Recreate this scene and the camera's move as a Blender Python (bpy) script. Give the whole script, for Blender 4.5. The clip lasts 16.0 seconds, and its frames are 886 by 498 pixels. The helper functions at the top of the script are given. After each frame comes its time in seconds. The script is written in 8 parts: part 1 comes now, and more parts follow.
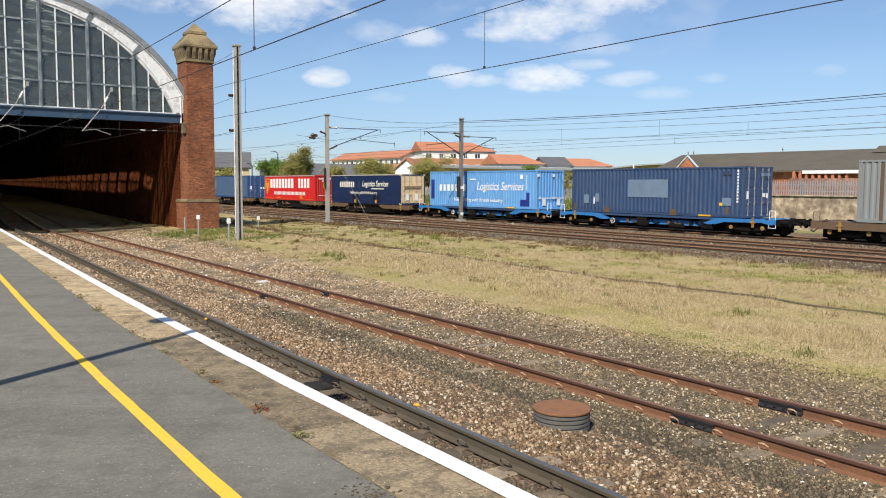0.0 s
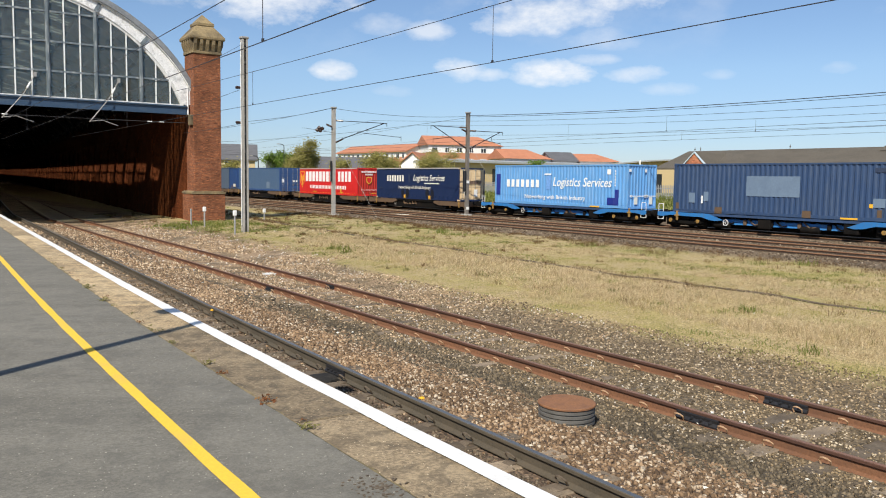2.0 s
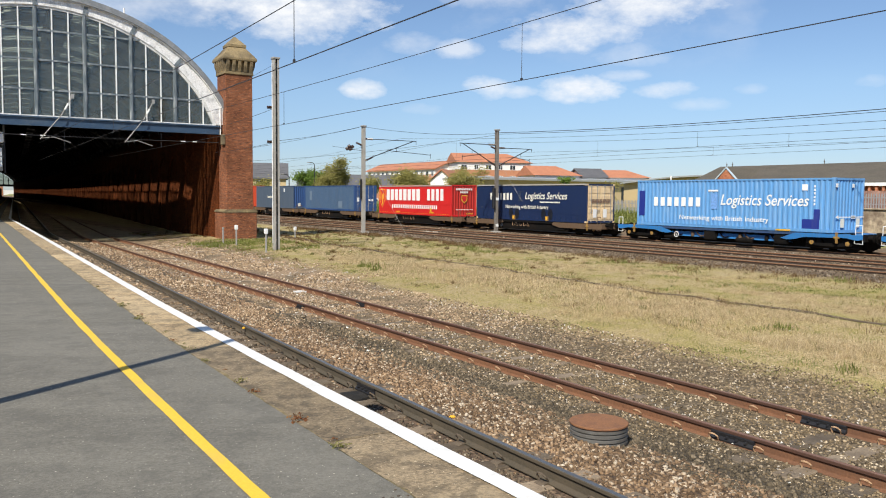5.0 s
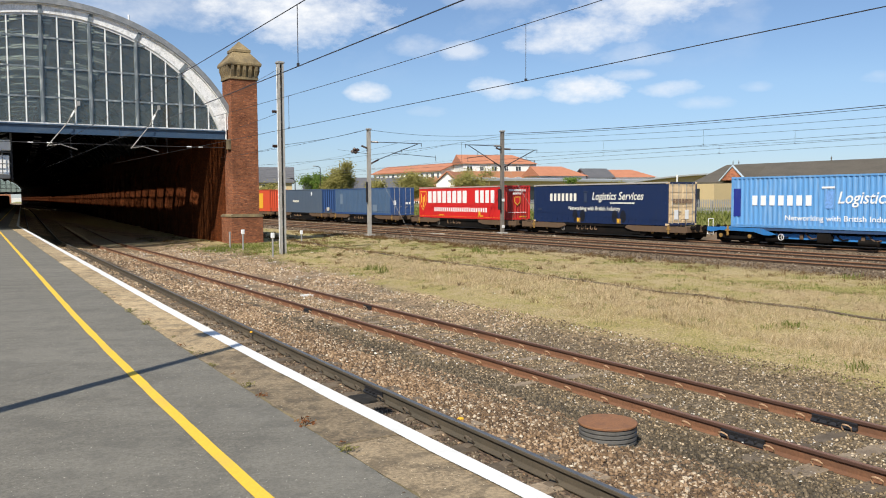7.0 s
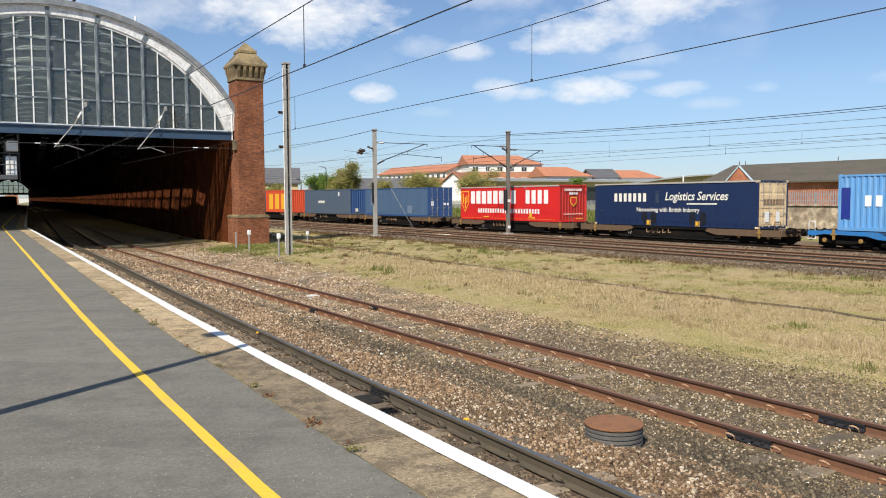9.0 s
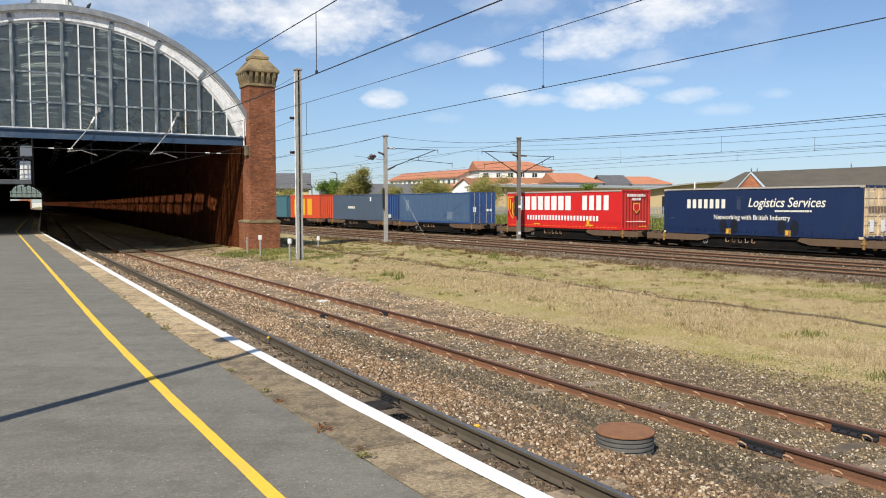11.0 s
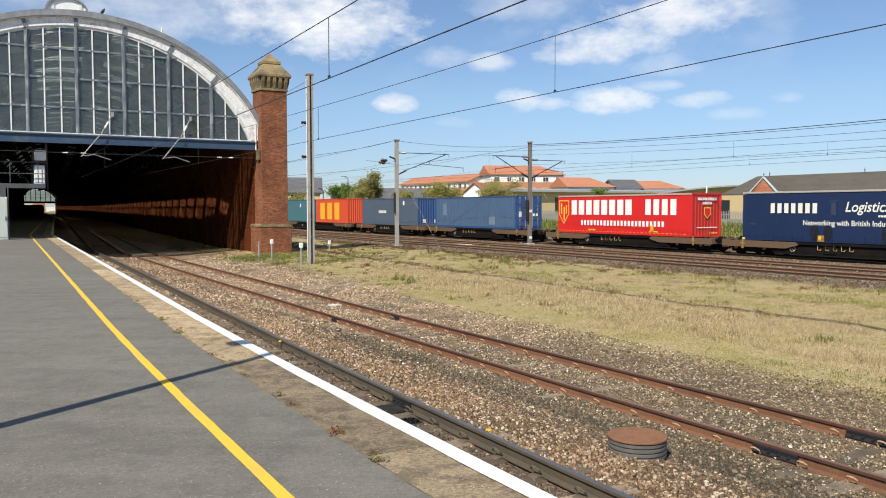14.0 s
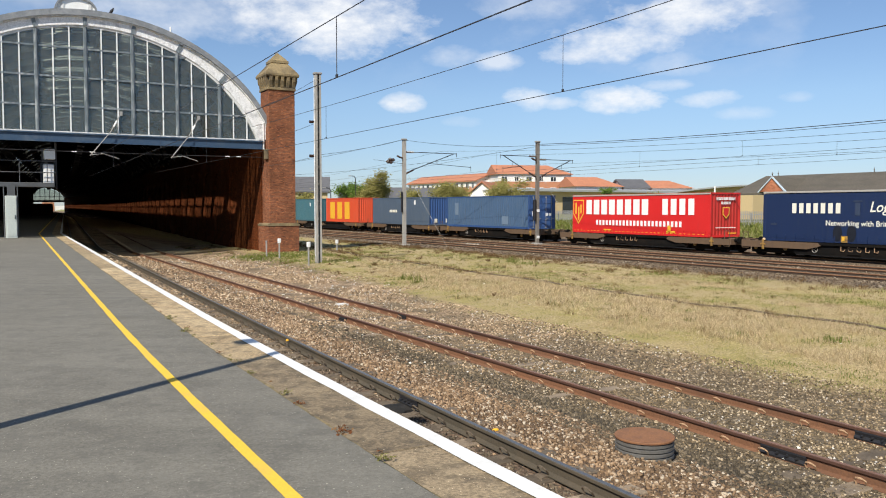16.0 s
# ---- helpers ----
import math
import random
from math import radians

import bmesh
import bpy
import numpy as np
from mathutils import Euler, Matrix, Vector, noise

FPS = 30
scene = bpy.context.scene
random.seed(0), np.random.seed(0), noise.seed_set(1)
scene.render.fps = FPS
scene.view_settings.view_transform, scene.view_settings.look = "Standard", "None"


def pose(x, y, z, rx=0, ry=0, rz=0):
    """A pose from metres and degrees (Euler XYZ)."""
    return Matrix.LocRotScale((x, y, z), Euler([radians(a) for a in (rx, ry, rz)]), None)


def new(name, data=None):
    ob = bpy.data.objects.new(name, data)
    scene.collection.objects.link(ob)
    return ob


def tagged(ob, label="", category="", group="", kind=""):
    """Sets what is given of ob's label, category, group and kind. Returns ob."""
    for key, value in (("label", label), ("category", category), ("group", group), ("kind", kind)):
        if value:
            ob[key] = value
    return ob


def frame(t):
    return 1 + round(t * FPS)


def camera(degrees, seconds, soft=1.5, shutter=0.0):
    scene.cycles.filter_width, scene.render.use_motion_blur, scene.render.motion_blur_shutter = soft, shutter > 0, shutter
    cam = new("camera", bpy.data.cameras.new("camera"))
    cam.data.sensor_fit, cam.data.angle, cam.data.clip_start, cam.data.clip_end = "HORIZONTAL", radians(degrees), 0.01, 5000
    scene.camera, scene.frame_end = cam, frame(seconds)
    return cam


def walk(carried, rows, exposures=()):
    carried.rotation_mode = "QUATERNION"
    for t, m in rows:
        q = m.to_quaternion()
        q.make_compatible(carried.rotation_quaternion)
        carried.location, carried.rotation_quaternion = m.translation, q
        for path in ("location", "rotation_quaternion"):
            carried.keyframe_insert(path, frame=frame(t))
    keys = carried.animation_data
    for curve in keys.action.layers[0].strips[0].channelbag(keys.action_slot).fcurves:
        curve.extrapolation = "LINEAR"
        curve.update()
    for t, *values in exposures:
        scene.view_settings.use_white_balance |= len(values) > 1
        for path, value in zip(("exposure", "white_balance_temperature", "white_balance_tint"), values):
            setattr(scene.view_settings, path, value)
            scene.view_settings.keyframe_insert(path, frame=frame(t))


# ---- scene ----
# A station platform end, a train shed with its gate tower, and a container train that rolls in and stops.
# x across the tracks, y along them towards the shed, z from the top of the rails.

# ---- camera ----
EYE = (0.0, 0.0, 2.5)
cam = camera(57.27, 16.0, soft=1.04)
PATH = [
    (0.0, 0.023, -0.015, -0.002, -4.53, -0.29, -35.32),
    (0.5, 0.019, -0.016, -0.006, -4.57, -0.39, -35.46),
    (1.0, 0.011, -0.012, -0.005, -4.52, -0.50, -35.50),
    (1.5, 0.007, -0.011, -0.009, -4.76, -0.63, -35.24),
    (2.0, 0.006, -0.005, -0.008, -4.94, -0.83, -34.92),
    (2.5, 0.005, -0.007, -0.005, -4.76, -0.83, -34.58),
    (3.0, 0.008, -0.000, -0.009, -4.67, -0.69, -34.14),
    (3.5, 0.007, -0.001, -0.004, -4.62, -0.36, -33.58),
    (4.0, 0.006, -0.002, 0.000, -4.35, -0.31, -33.11),
    (4.5, -0.001, -0.005, 0.001, -4.08, -0.34, -32.82),
    (5.0, 0.001, -0.001, 0.003, -3.76, -0.48, -32.86),
    (7.5, 0.012, 0.006, -0.001, -3.66, 0.43, -32.32),
    (8.0, 0.011, 0.006, 0.001, -3.84, 0.40, -32.20),
    (8.5, 0.007, -0.004, 0.004, -3.69, 0.43, -32.24),
    (9.0, 0.006, 0.005, -0.000, -3.58, 0.29, -32.04),
    (11.5, -0.006, 0.003, 0.007, -3.14, 0.18, -31.18),
    (12.0, -0.004, 0.003, 0.005, -3.12, 0.26, -31.06),
    (12.5, -0.008, 0.002, 0.004, -3.02, 0.35, -30.94),
    (13.0, -0.011, -0.001, 0.008, -2.99, 0.42, -30.77),
    (13.5, -0.015, 0.001, 0.005, -2.89, 0.28, -30.61),
    (14.0, -0.019, 0.006, 0.005, -2.87, 0.07, -30.54),
    (14.5, -0.022, 0.002, 0.004, -2.70, -0.08, -30.41),
    (15.0, -0.020, 0.010, 0.003, -2.72, -0.16, -30.49),
    (15.5, -0.023, 0.010, 0.003, -2.79, -0.16, -30.31),
    (16.0, -0.017, 0.009, 0.004, -2.91, -0.03, -30.02),
]
walk(cam, [(t, pose(EYE[0] + dx, EYE[1] + dy, EYE[2] + dz, 90 + p, r, y)) for t, dx, dy, dz, p, r, y in PATH], exposures=[(0.0, 0.25), (16.0, 0.25)])

# ---- world and sun ----
SUN_TRAVEL = Vector((0.823, 0.567, -1.0)).normalized()  # the way the light goes
SUN_EL = math.asin(-SUN_TRAVEL.z)


def make_world():
    w = bpy.data.worlds.new("world")
    scene.world = w
    w.use_nodes = True
    nt = w.node_tree
    nt.nodes.clear()
    out = nt.nodes.new("ShaderNodeOutputWorld")
    bg = nt.nodes.new("ShaderNodeBackground")
    bg.inputs["Strength"].default_value = 0.078
    sky = nt.nodes.new("ShaderNodeTexSky")
    sky.sky_type, sky.sun_disc = "NISHITA", False
    sky.sun_elevation = SUN_EL
    sky.sun_rotation = math.atan2(-SUN_TRAVEL.x, -SUN_TRAVEL.y)
    sky.altitude, sky.air_density, sky.dust_density, sky.ozone_density = 0, 1.0, 0.0, 2.2
    tc = nt.nodes.new("ShaderNodeTexCoord")
    # fair-weather clouds: streaks of noise on a flat layer, and some heaps low over the horizon
    sep = nt.nodes.new("ShaderNodeSeparateXYZ")
    nt.links.new(tc.outputs["Generated"], sep.inputs[0])

    def math_node(op, a, b=None, clamp=False):
        n = nt.nodes.new("ShaderNodeMath")
        n.operation, n.use_clamp = op, clamp
        for k, v in enumerate((a, b)):
            if v is None:
                continue
            if isinstance(v, (int, float)):
                n.inputs[k].default_value = v
            else:
                nt.links.new(v, n.inputs[k])
        return n.outputs[0]

    def noise_at(scale, vec, detail=8, rough=0.6):
        n = nt.nodes.new("ShaderNodeTexNoise")
        n.inputs["Scale"].default_value, n.inputs["Detail"].default_value, n.inputs["Roughness"].default_value = scale, detail, rough
        nt.links.new(vec, n.inputs["Vector"])
        return n.outputs["Fac"]

    stretch = nt.nodes.new("ShaderNodeMapping")
    stretch.inputs["Scale"].default_value = (1, 1, 1.9)
    nt.links.new(tc.outputs["Generated"], stretch.inputs["Vector"])
    fine = noise_at(9.0, stretch.outputs["Vector"])
    wide = noise_at(3.2, stretch.outputs["Vector"], 4, 0.5)
    puff = noise_at(26.0, stretch.outputs["Vector"], 6, 0.62)
    # thin cloud higher up
    high = math_node("MULTIPLY", math_node("SUBTRACT", sep.outputs["Z"], 0.13, True), 7.0, True)
    veil = math_node("MULTIPLY", math_node("MULTIPLY", math_node("SUBTRACT", math_node("ADD", fine, wide), 0.98), 1.5, True), high)
    mask = veil
    heaps = [(42.0, 7.35, 3.0, 1.0, 1.0), (40.8, 7.1, 1.8, 0.7, 0.9), (36.0, 7.6, 2.0, 0.9, 0.85), (38.3, 7.2, 1.6, 0.5, 0.6), (27.1, 7.3, 1.7, 0.75, 0.9), (23.3, 12.6, 6.4, 2.6, 1.0), (19.5, 13.2, 5.4, 2.1, 1.0),
             (41.6, 11.2, 4.8, 1.4, 0.9), (39.0, 10.6, 2.6, 0.9, 0.8), (46.1, 12.8, 5.2, 1.5, 0.95), (36.0, 13.6, 4.0, 1.0, 0.4), (48.0, 7.2, 2.0, 0.6, 0.6), (45.2, 8.2, 1.9, 0.4, 0.45), (30.7, 10.4, 2.2, 0.8, 0.35), (33.8, 10.1, 1.9, 0.7, 0.6),
             (50.4, 6.2, 2.4, 0.5, 0.3), (53.5, 7.1, 1.2, 0.4, 0.25), (45.8, 9.6, 2.8, 0.8, 0.35), (60.5, 7.3, 1.2, 0.4, 0.25), (31.5, 6.0, 1.6, 0.4, 0.2),
             (12.0, 12.6, 7.0, 2.2, 0.5), (15.0, 15.5, 8.0, 1.8, 0.6), (-40, 14, 9, 3, 0.8), (95, 12, 8, 2.4, 0.8), (150, 16, 10, 3, 0.8), (215, 13, 9, 3, 0.8)]
    for az, el, wa, we, gain in heaps:
        a, e = radians(az), radians(el)
        mid = (math.sin(a) * math.cos(e), math.cos(a) * math.cos(e), math.sin(e))
        sub = nt.nodes.new("ShaderNodeVectorMath")
        sub.operation = "SUBTRACT"
        nt.links.new(tc.outputs["Generated"], sub.inputs[0])
        sub.inputs[1].default_value = mid
        along = nt.nodes.new("ShaderNodeVectorMath")
        along.operation = "DOT_PRODUCT"
        nt.links.new(sub.outputs[0], along.inputs[0])
        along.inputs[1].default_value = (math.cos(a) / radians(wa), -math.sin(a) / radians(wa), 0)
        up = nt.nodes.new("ShaderNodeVectorMath")
        up.operation = "DOT_PRODUCT"
        nt.links.new(sub.outputs[0], up.inputs[0])
        up.inputs[1].default_value = (0, 0, 1 / radians(we))
        back = nt.nodes.new("ShaderNodeVectorMath")
        back.operation = "DOT_PRODUCT"
        nt.links.new(sub.outputs[0], back.inputs[0])
        back.inputs[1].default_value = (mid[0] * 2, mid[1] * 2, mid[2] * 2)
        r2 = math_node("ADD", math_node("ADD", math_node("MULTIPLY", along.outputs["Value"], along.outputs["Value"]), math_node("MULTIPLY", up.outputs["Value"], up.outputs["Value"])),
                       math_node("MULTIPLY", back.outputs["Value"], back.outputs["Value"]))
        body = math_node("SUBTRACT", 1.0, r2, False)
        lump = math_node("ADD", body, math_node("MULTIPLY", math_node("SUBTRACT", math_node("ADD", puff, fine), 1.0), 2.3))
        one = math_node("MULTIPLY", math_node("MULTIPLY", lump, 0.78, True), gain)
        mask = math_node("MAXIMUM", mask, one)
    mix = nt.nodes.new("ShaderNodeMix")
    mix.data_type = "RGBA"
    nt.links.new(mask, mix.inputs[0])
    haze = nt.nodes.new("ShaderNodeMix")
    haze.data_type, haze.blend_type = "RGBA", "MULTIPLY"
    haze.inputs[0].default_value = 1.0
    lift = nt.nodes.new("ShaderNodeValToRGB")
    for e, (p, c) in zip((lift.color_ramp.elements[0], lift.color_ramp.elements[1], lift.color_ramp.elements.new(0.13)), ((0.0, (0.57, 0.69, 1.0)), (0.34, (1.52, 1.48, 1.36)), (0.13, (0.90, 0.98, 1.13)))):
        e.position, e.color = p, (c[0] * 0.8, c[1] * 0.8, c[2] * 0.8, 1)
    nt.links.new(sep.outputs["Z"], lift.inputs[0])
    gain = nt.nodes.new("ShaderNodeVectorMath")
    gain.operation = "SCALE"
    gain.inputs["Scale"].default_value = 1.32
    nt.links.new(lift.outputs[0], gain.inputs[0])
    nt.links.new(gain.outputs[0], haze.inputs[7])
    nt.links.new(sky.outputs[0], haze.inputs[6])
    nt.links.new(haze.outputs[2], mix.inputs[6])
    mix.inputs[7].default_value = (10.5, 10.7, 11.0, 1)
    nt.links.new(mix.outputs[2], bg.inputs["Color"])
    nt.links.new(bg.outputs[0], out.inputs["Surface"])


make_world()
sun = new("sun", bpy.data.lights.new("sun", "SUN"))
sun.data.energy, sun.data.angle, sun.data.color = 5.0, radians(0.55), (1.0, 0.935, 0.82)
sun.rotation_mode = "QUATERNION"
sun.rotation_quaternion = SUN_TRAVEL.to_track_quat("-Z", "Y")

# ---- materials ----


def nodes_of(name):
    m = bpy.data.materials.new(name)
    m.use_nodes = True
    nt = m.node_tree
    bsdf = next(n for n in nt.nodes if n.type == "BSDF_PRINCIPLED")
    return m, nt, bsdf


def add(nt, kind, **inputs):
    n = nt.nodes.new(kind)
    for k, v in inputs.items():
        if k in n.inputs:
            n.inputs[k].default_value = v
    return n


def ramp(nt, fac, stops):
    r = nt.nodes.new("ShaderNodeValToRGB")
    while len(r.color_ramp.elements) < len(stops):
        r.color_ramp.elements.new(0.5)
    for e, (p, c) in zip(r.color_ramp.elements, stops):
        e.position = p
        e.color = (*c, 1) if len(c) == 3 else c
    nt.links.new(fac, r.inputs[0])
    return r.outputs[0]


def blend(nt, fac, a, b, kind="MIX"):
    m = nt.nodes.new("ShaderNodeMix")
    m.data_type, m.blend_type = "RGBA", kind
    for k, v in ((0, fac), (6, a), (7, b)):
        if isinstance(v, (int, float)):
            m.inputs[k].default_value = v
        elif isinstance(v, tuple):
            m.inputs[k].default_value = (*v, 1)
        else:
            nt.links.new(v, m.inputs[k])
    return m.outputs[2]


def noise_fac(nt, vec, scale, detail=5, rough=0.6):
    n = add(nt, "ShaderNodeTexNoise", Scale=scale, Detail=detail, Roughness=rough)
    nt.links.new(vec, n.inputs["Vector"])
    return n.outputs["Fac"]


def coords(nt, world=False, scale=None):
    if world:
        v = nt.nodes.new("ShaderNodeNewGeometry").outputs["Position"]
    else:
        v = nt.nodes.new("ShaderNodeTexCoord").outputs["Object"]
    if scale:
        mp = nt.nodes.new("ShaderNodeMapping")
        mp.inputs["Scale"].default_value = scale
        nt.links.new(v, mp.inputs["Vector"])
        v = mp.outputs["Vector"]
    return v


def bumped(nt, bsdf, height, strength, distance):
    b = add(nt, "ShaderNodeBump", Strength=strength, Distance=distance)
    nt.links.new(height, b.inputs["Height"])
    nt.links.new(b.outputs[0], bsdf.inputs["Normal"])


def surface(name, base, worn=None, grain=30.0, stain=1.5, amount=0.25, wear=0.35, rough=0.6, metal=0.0, bump=0.2, depth=0.01, world=False, stretch=None, vary=0.0, island=False):
    """A weathered surface: fine grain, broad stains towards a worn colour, fine relief."""
    m, nt, bsdf = nodes_of(name)
    v = coords(nt, world, stretch)
    fine, broad = noise_fac(nt, v, grain, 6, 0.65), noise_fac(nt, v, stain, 5, 0.6)
    dark, light = tuple(c * (1 - amount) for c in base), tuple(min(1, c * (1 + amount)) for c in base)
    col = ramp(nt, fine, [(0.3, dark), (0.7, light)])
    if worn:
        col = blend(nt, ramp(nt, broad, [(1 - wear - 0.15, (0, 0, 0)), (1 - wear + 0.2, (1, 1, 1))]), col, worn)
    if vary:
        src = nt.nodes.new("ShaderNodeNewGeometry").outputs["Random Per Island"] if island else nt.nodes.new("ShaderNodeObjectInfo").outputs["Random"]
        lo, hi = 1 - vary, 1 + vary
        col = blend(nt, 1.0, col, ramp(nt, src, [(0.0, (lo, lo, lo)), (1.0, (hi, hi, hi))]), "MULTIPLY")
    nt.links.new(col, bsdf.inputs["Base Color"])
    bsdf.inputs["Roughness"].default_value, bsdf.inputs["Metallic"].default_value = rough, metal
    if bump:
        bumped(nt, bsdf, fine, bump, depth)
    return m


GREY_CONCRETE = surface("grey_concrete", (0.36, 0.34, 0.30), (0.22, 0.21, 0.19), 60, 2.0, 0.2, 0.4, 0.85)
WHITE_LINE = surface("white_line_paint", (0.72, 0.72, 0.70), (0.52, 0.50, 0.46), 60, 3.0, 0.08, 0.3, 0.7, 0, 0.2, 0.003, True)
YELLOW_LINE = surface("yellow_line_paint", (0.78, 0.50, 0.045), (0.58, 0.42, 0.10), 70, 2.2, 0.1, 0.35, 0.7, 0, 0.3, 0.003, True)
RUST_RAIL = surface("dark_rust_rail_head", (0.085, 0.038, 0.023), (0.060, 0.030, 0.020), 35, 1.0, 0.3, 0.4, 0.75, 0.0, 0.3, 0.003, True)
RUST_WEB = surface("orange_rust_web", (0.190, 0.088, 0.043), (0.120, 0.058, 0.032), 35, 1.0, 0.3, 0.4, 0.85, 0.0, 0.3, 0.003, True)
RUST_TOP = surface("brown_rust_head_top", (0.215, 0.115, 0.075), (0.145, 0.078, 0.050), 35, 1.0, 0.25, 0.4, 0.6, 0.1, 0.3, 0.003, True)
# web holds the shade below the rail head in its dark colour
MAIN_WEB = surface("shaded_rail_web", (0.055, 0.034, 0.022), (0.035, 0.024, 0.017), 30, 0.8, 0.25, 0.4, 0.85, 0.0, 0.2, 0.003, True)
DARK_RAIL = surface("used_rail", (0.072, 0.060, 0.042), (0.12, 0.092, 0.06), 40, 1.2, 0.3, 0.4, 0.8, 0.0, 0.2, 0.003, True)
RAIL_TOP = surface("polished_rail_head", (0.24, 0.235, 0.225), (0.15, 0.13, 0.11), 30, 1.0, 0.15, 0.3, 0.45, 0.8, 0.05, 0.002, True)
MAIN_RAIL = surface("main_line_rail", (0.23, 0.115, 0.058), (0.15, 0.08, 0.045), 30, 0.8, 0.25, 0.4, 0.75, 0.0, 0.2, 0.003, True)
SLEEPER = surface("old_sleeper", (0.235, 0.182, 0.125), (0.11, 0.082, 0.056), 40, 3.0, 0.35, 0.5, 0.9, 0, 0.5, 0.008, True, None, 0.45)
DARK_CLIP = surface("dirty_chair", (0.13, 0.10, 0.07), (0.08, 0.06, 0.045), 60, 9, 0.25, 0.4, 0.8, 0.1)
SEAT = surface("rusty_seat", (0.17, 0.10, 0.055), (0.10, 0.066, 0.042), 60, 9, 0.3, 0.45, 0.85, 0.0)
CLIP = surface("rusty_clip", (0.48, 0.31, 0.18), (0.30, 0.17, 0.09), 60, 9, 0.25, 0.4, 0.7, 0.1)
BLACK_STEEL = surface("black_steel", (0.022, 0.022, 0.025), (0.05, 0.045, 0.04), 40, 4, 0.3, 0.3, 0.5, 0.2)
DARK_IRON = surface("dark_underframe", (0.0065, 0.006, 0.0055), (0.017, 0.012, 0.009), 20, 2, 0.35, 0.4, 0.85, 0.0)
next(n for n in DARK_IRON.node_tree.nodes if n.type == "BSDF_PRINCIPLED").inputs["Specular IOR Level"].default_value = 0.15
RUST_DISC = surface("rusty_lid", (0.25, 0.115, 0.052), (0.16, 0.078, 0.045), 40, 6, 0.2, 0.4, 0.8, 0.1)
RING_GREY = surface("plastic_ring", (0.125, 0.12, 0.11), (0.075, 0.07, 0.062), 50, 5, 0.15, 0.4, 0.6)
GALV = surface("galvanised_steel", (0.36, 0.35, 0.33), (0.27, 0.23, 0.18), 25, 1.2, 0.15, 0.35, 0.6, 0.35)
CONCRETE_POST = surface("mast_grey", (0.37, 0.355, 0.325), (0.22, 0.20, 0.175), 18, 1.1, 0.2, 0.4, 0.8, 0.0)
MAST_BROWN = surface("mast_brown_grey", (0.20, 0.178, 0.155), (0.115, 0.098, 0.082), 18, 1.1, 0.25, 0.4, 0.8, 0.0)
WIRE = surface("wire", (0.05, 0.05, 0.055), None, 20, 1, 0.1, 0.3, 0.5, 0.4, 0)
INSULATOR = surface("brown_insulator", (0.05, 0.03, 0.025), None, 20, 1, 0.1, 0.3, 0.25, 0, 0)
WHITE_PAINT = surface("weathered_white_paint", (0.72, 0.72, 0.70), (0.36, 0.36, 0.35), 12, 2.2, 0.18, 0.42, 0.6, 0, 0.2, 0.01, True)
GREY_PAINT = surface("flaking_grey_paint", (0.135, 0.165, 0.185), (0.58, 0.59, 0.58), 22, 5.0, 0.3, 0.36, 0.6, 0, 0.2, 0.01, True, (1, 1, 0.25))
FLAKED_WHITE = surface("flaked_white_paint", (0.82, 0.82, 0.80), (0.30, 0.31, 0.31), 14, 3.0, 0.25, 0.36, 0.6, 0, 0.3, 0.01, True)
WHITE_CLEAN = surface("white_paint", (0.80, 0.80, 0.78), (0.66, 0.65, 0.62), 20, 2.0, 0.05, 0.3, 0.6, 0, 0.05, 0.004)
BEAM_BLUE = surface("faded_navy_paint", (0.035, 0.070, 0.125), (0.11, 0.14, 0.17), 16, 1.6, 0.3, 0.35, 0.5, 0, 0.15, 0.01, True)
STONE = surface("weathered_sandstone", (0.30, 0.225, 0.115), (0.105, 0.082, 0.050), 14, 1.1, 0.3, 0.5, 0.9, 0, 0.5, 0.02, True)
ROOF_DARK = surface("shed_roof_boards", (0.085, 0.080, 0.078), (0.05, 0.047, 0.045), 6, 0.4, 0.3, 0.4, 0.8, 0, 0.3, 0.02, True)
ROOF_GREY = surface("roof_edge_lead", (0.20, 0.215, 0.23), (0.34, 0.35, 0.36), 10, 2.2, 0.2, 0.4, 0.6, 0, 0.2, 0.01, True)
GREY_SLATE = surface("grey_slate_roof", (0.115, 0.115, 0.122), (0.08, 0.08, 0.085), 5, 0.5, 0.2, 0.4, 0.75, 0, 0.4, 0.03, True, (1, 1, 6))
SLATE = surface("slate_roof", (0.105, 0.090, 0.068), (0.070, 0.061, 0.046), 5, 0.5, 0.25, 0.4, 0.75, 0, 0.4, 0.03, True, (1, 1, 6))
ORANGE_TILE = surface("orange_pantiles", (0.45, 0.185, 0.10), (0.36, 0.145, 0.08), 4, 0.5, 0.18, 0.4, 0.8, 0, 0.5, 0.04, True)
RENDER_WHITE = surface("white_render", (0.78, 0.76, 0.72), (0.68, 0.66, 0.61), 6, 0.5, 0.06, 0.3, 0.85, 0, 0, 0.01, True)
BUFF_BRICK = surface("buff_brick", (0.52, 0.40, 0.22), (0.44, 0.34, 0.20), 12, 0.4, 0.12, 0.3, 0.85, 0, 0.1, 0.01, True)
GREY_CLAD = surface("grey_cladding", (0.34, 0.35, 0.35), (0.28, 0.28, 0.27), 3, 0.4, 0.08, 0.3, 0.5, 0, 0, 0.01, True)
DARK_GLASS = surface("dark_window_glass", (0.03, 0.035, 0.04), None, 3, 1, 0.2, 0.3, 0.08, 0, 0)
PALISADE = surface("palisade_steel", (0.34, 0.345, 0.345), (0.27, 0.24, 0.21), 20, 1.5, 0.12, 0.35, 0.55, 0.3)
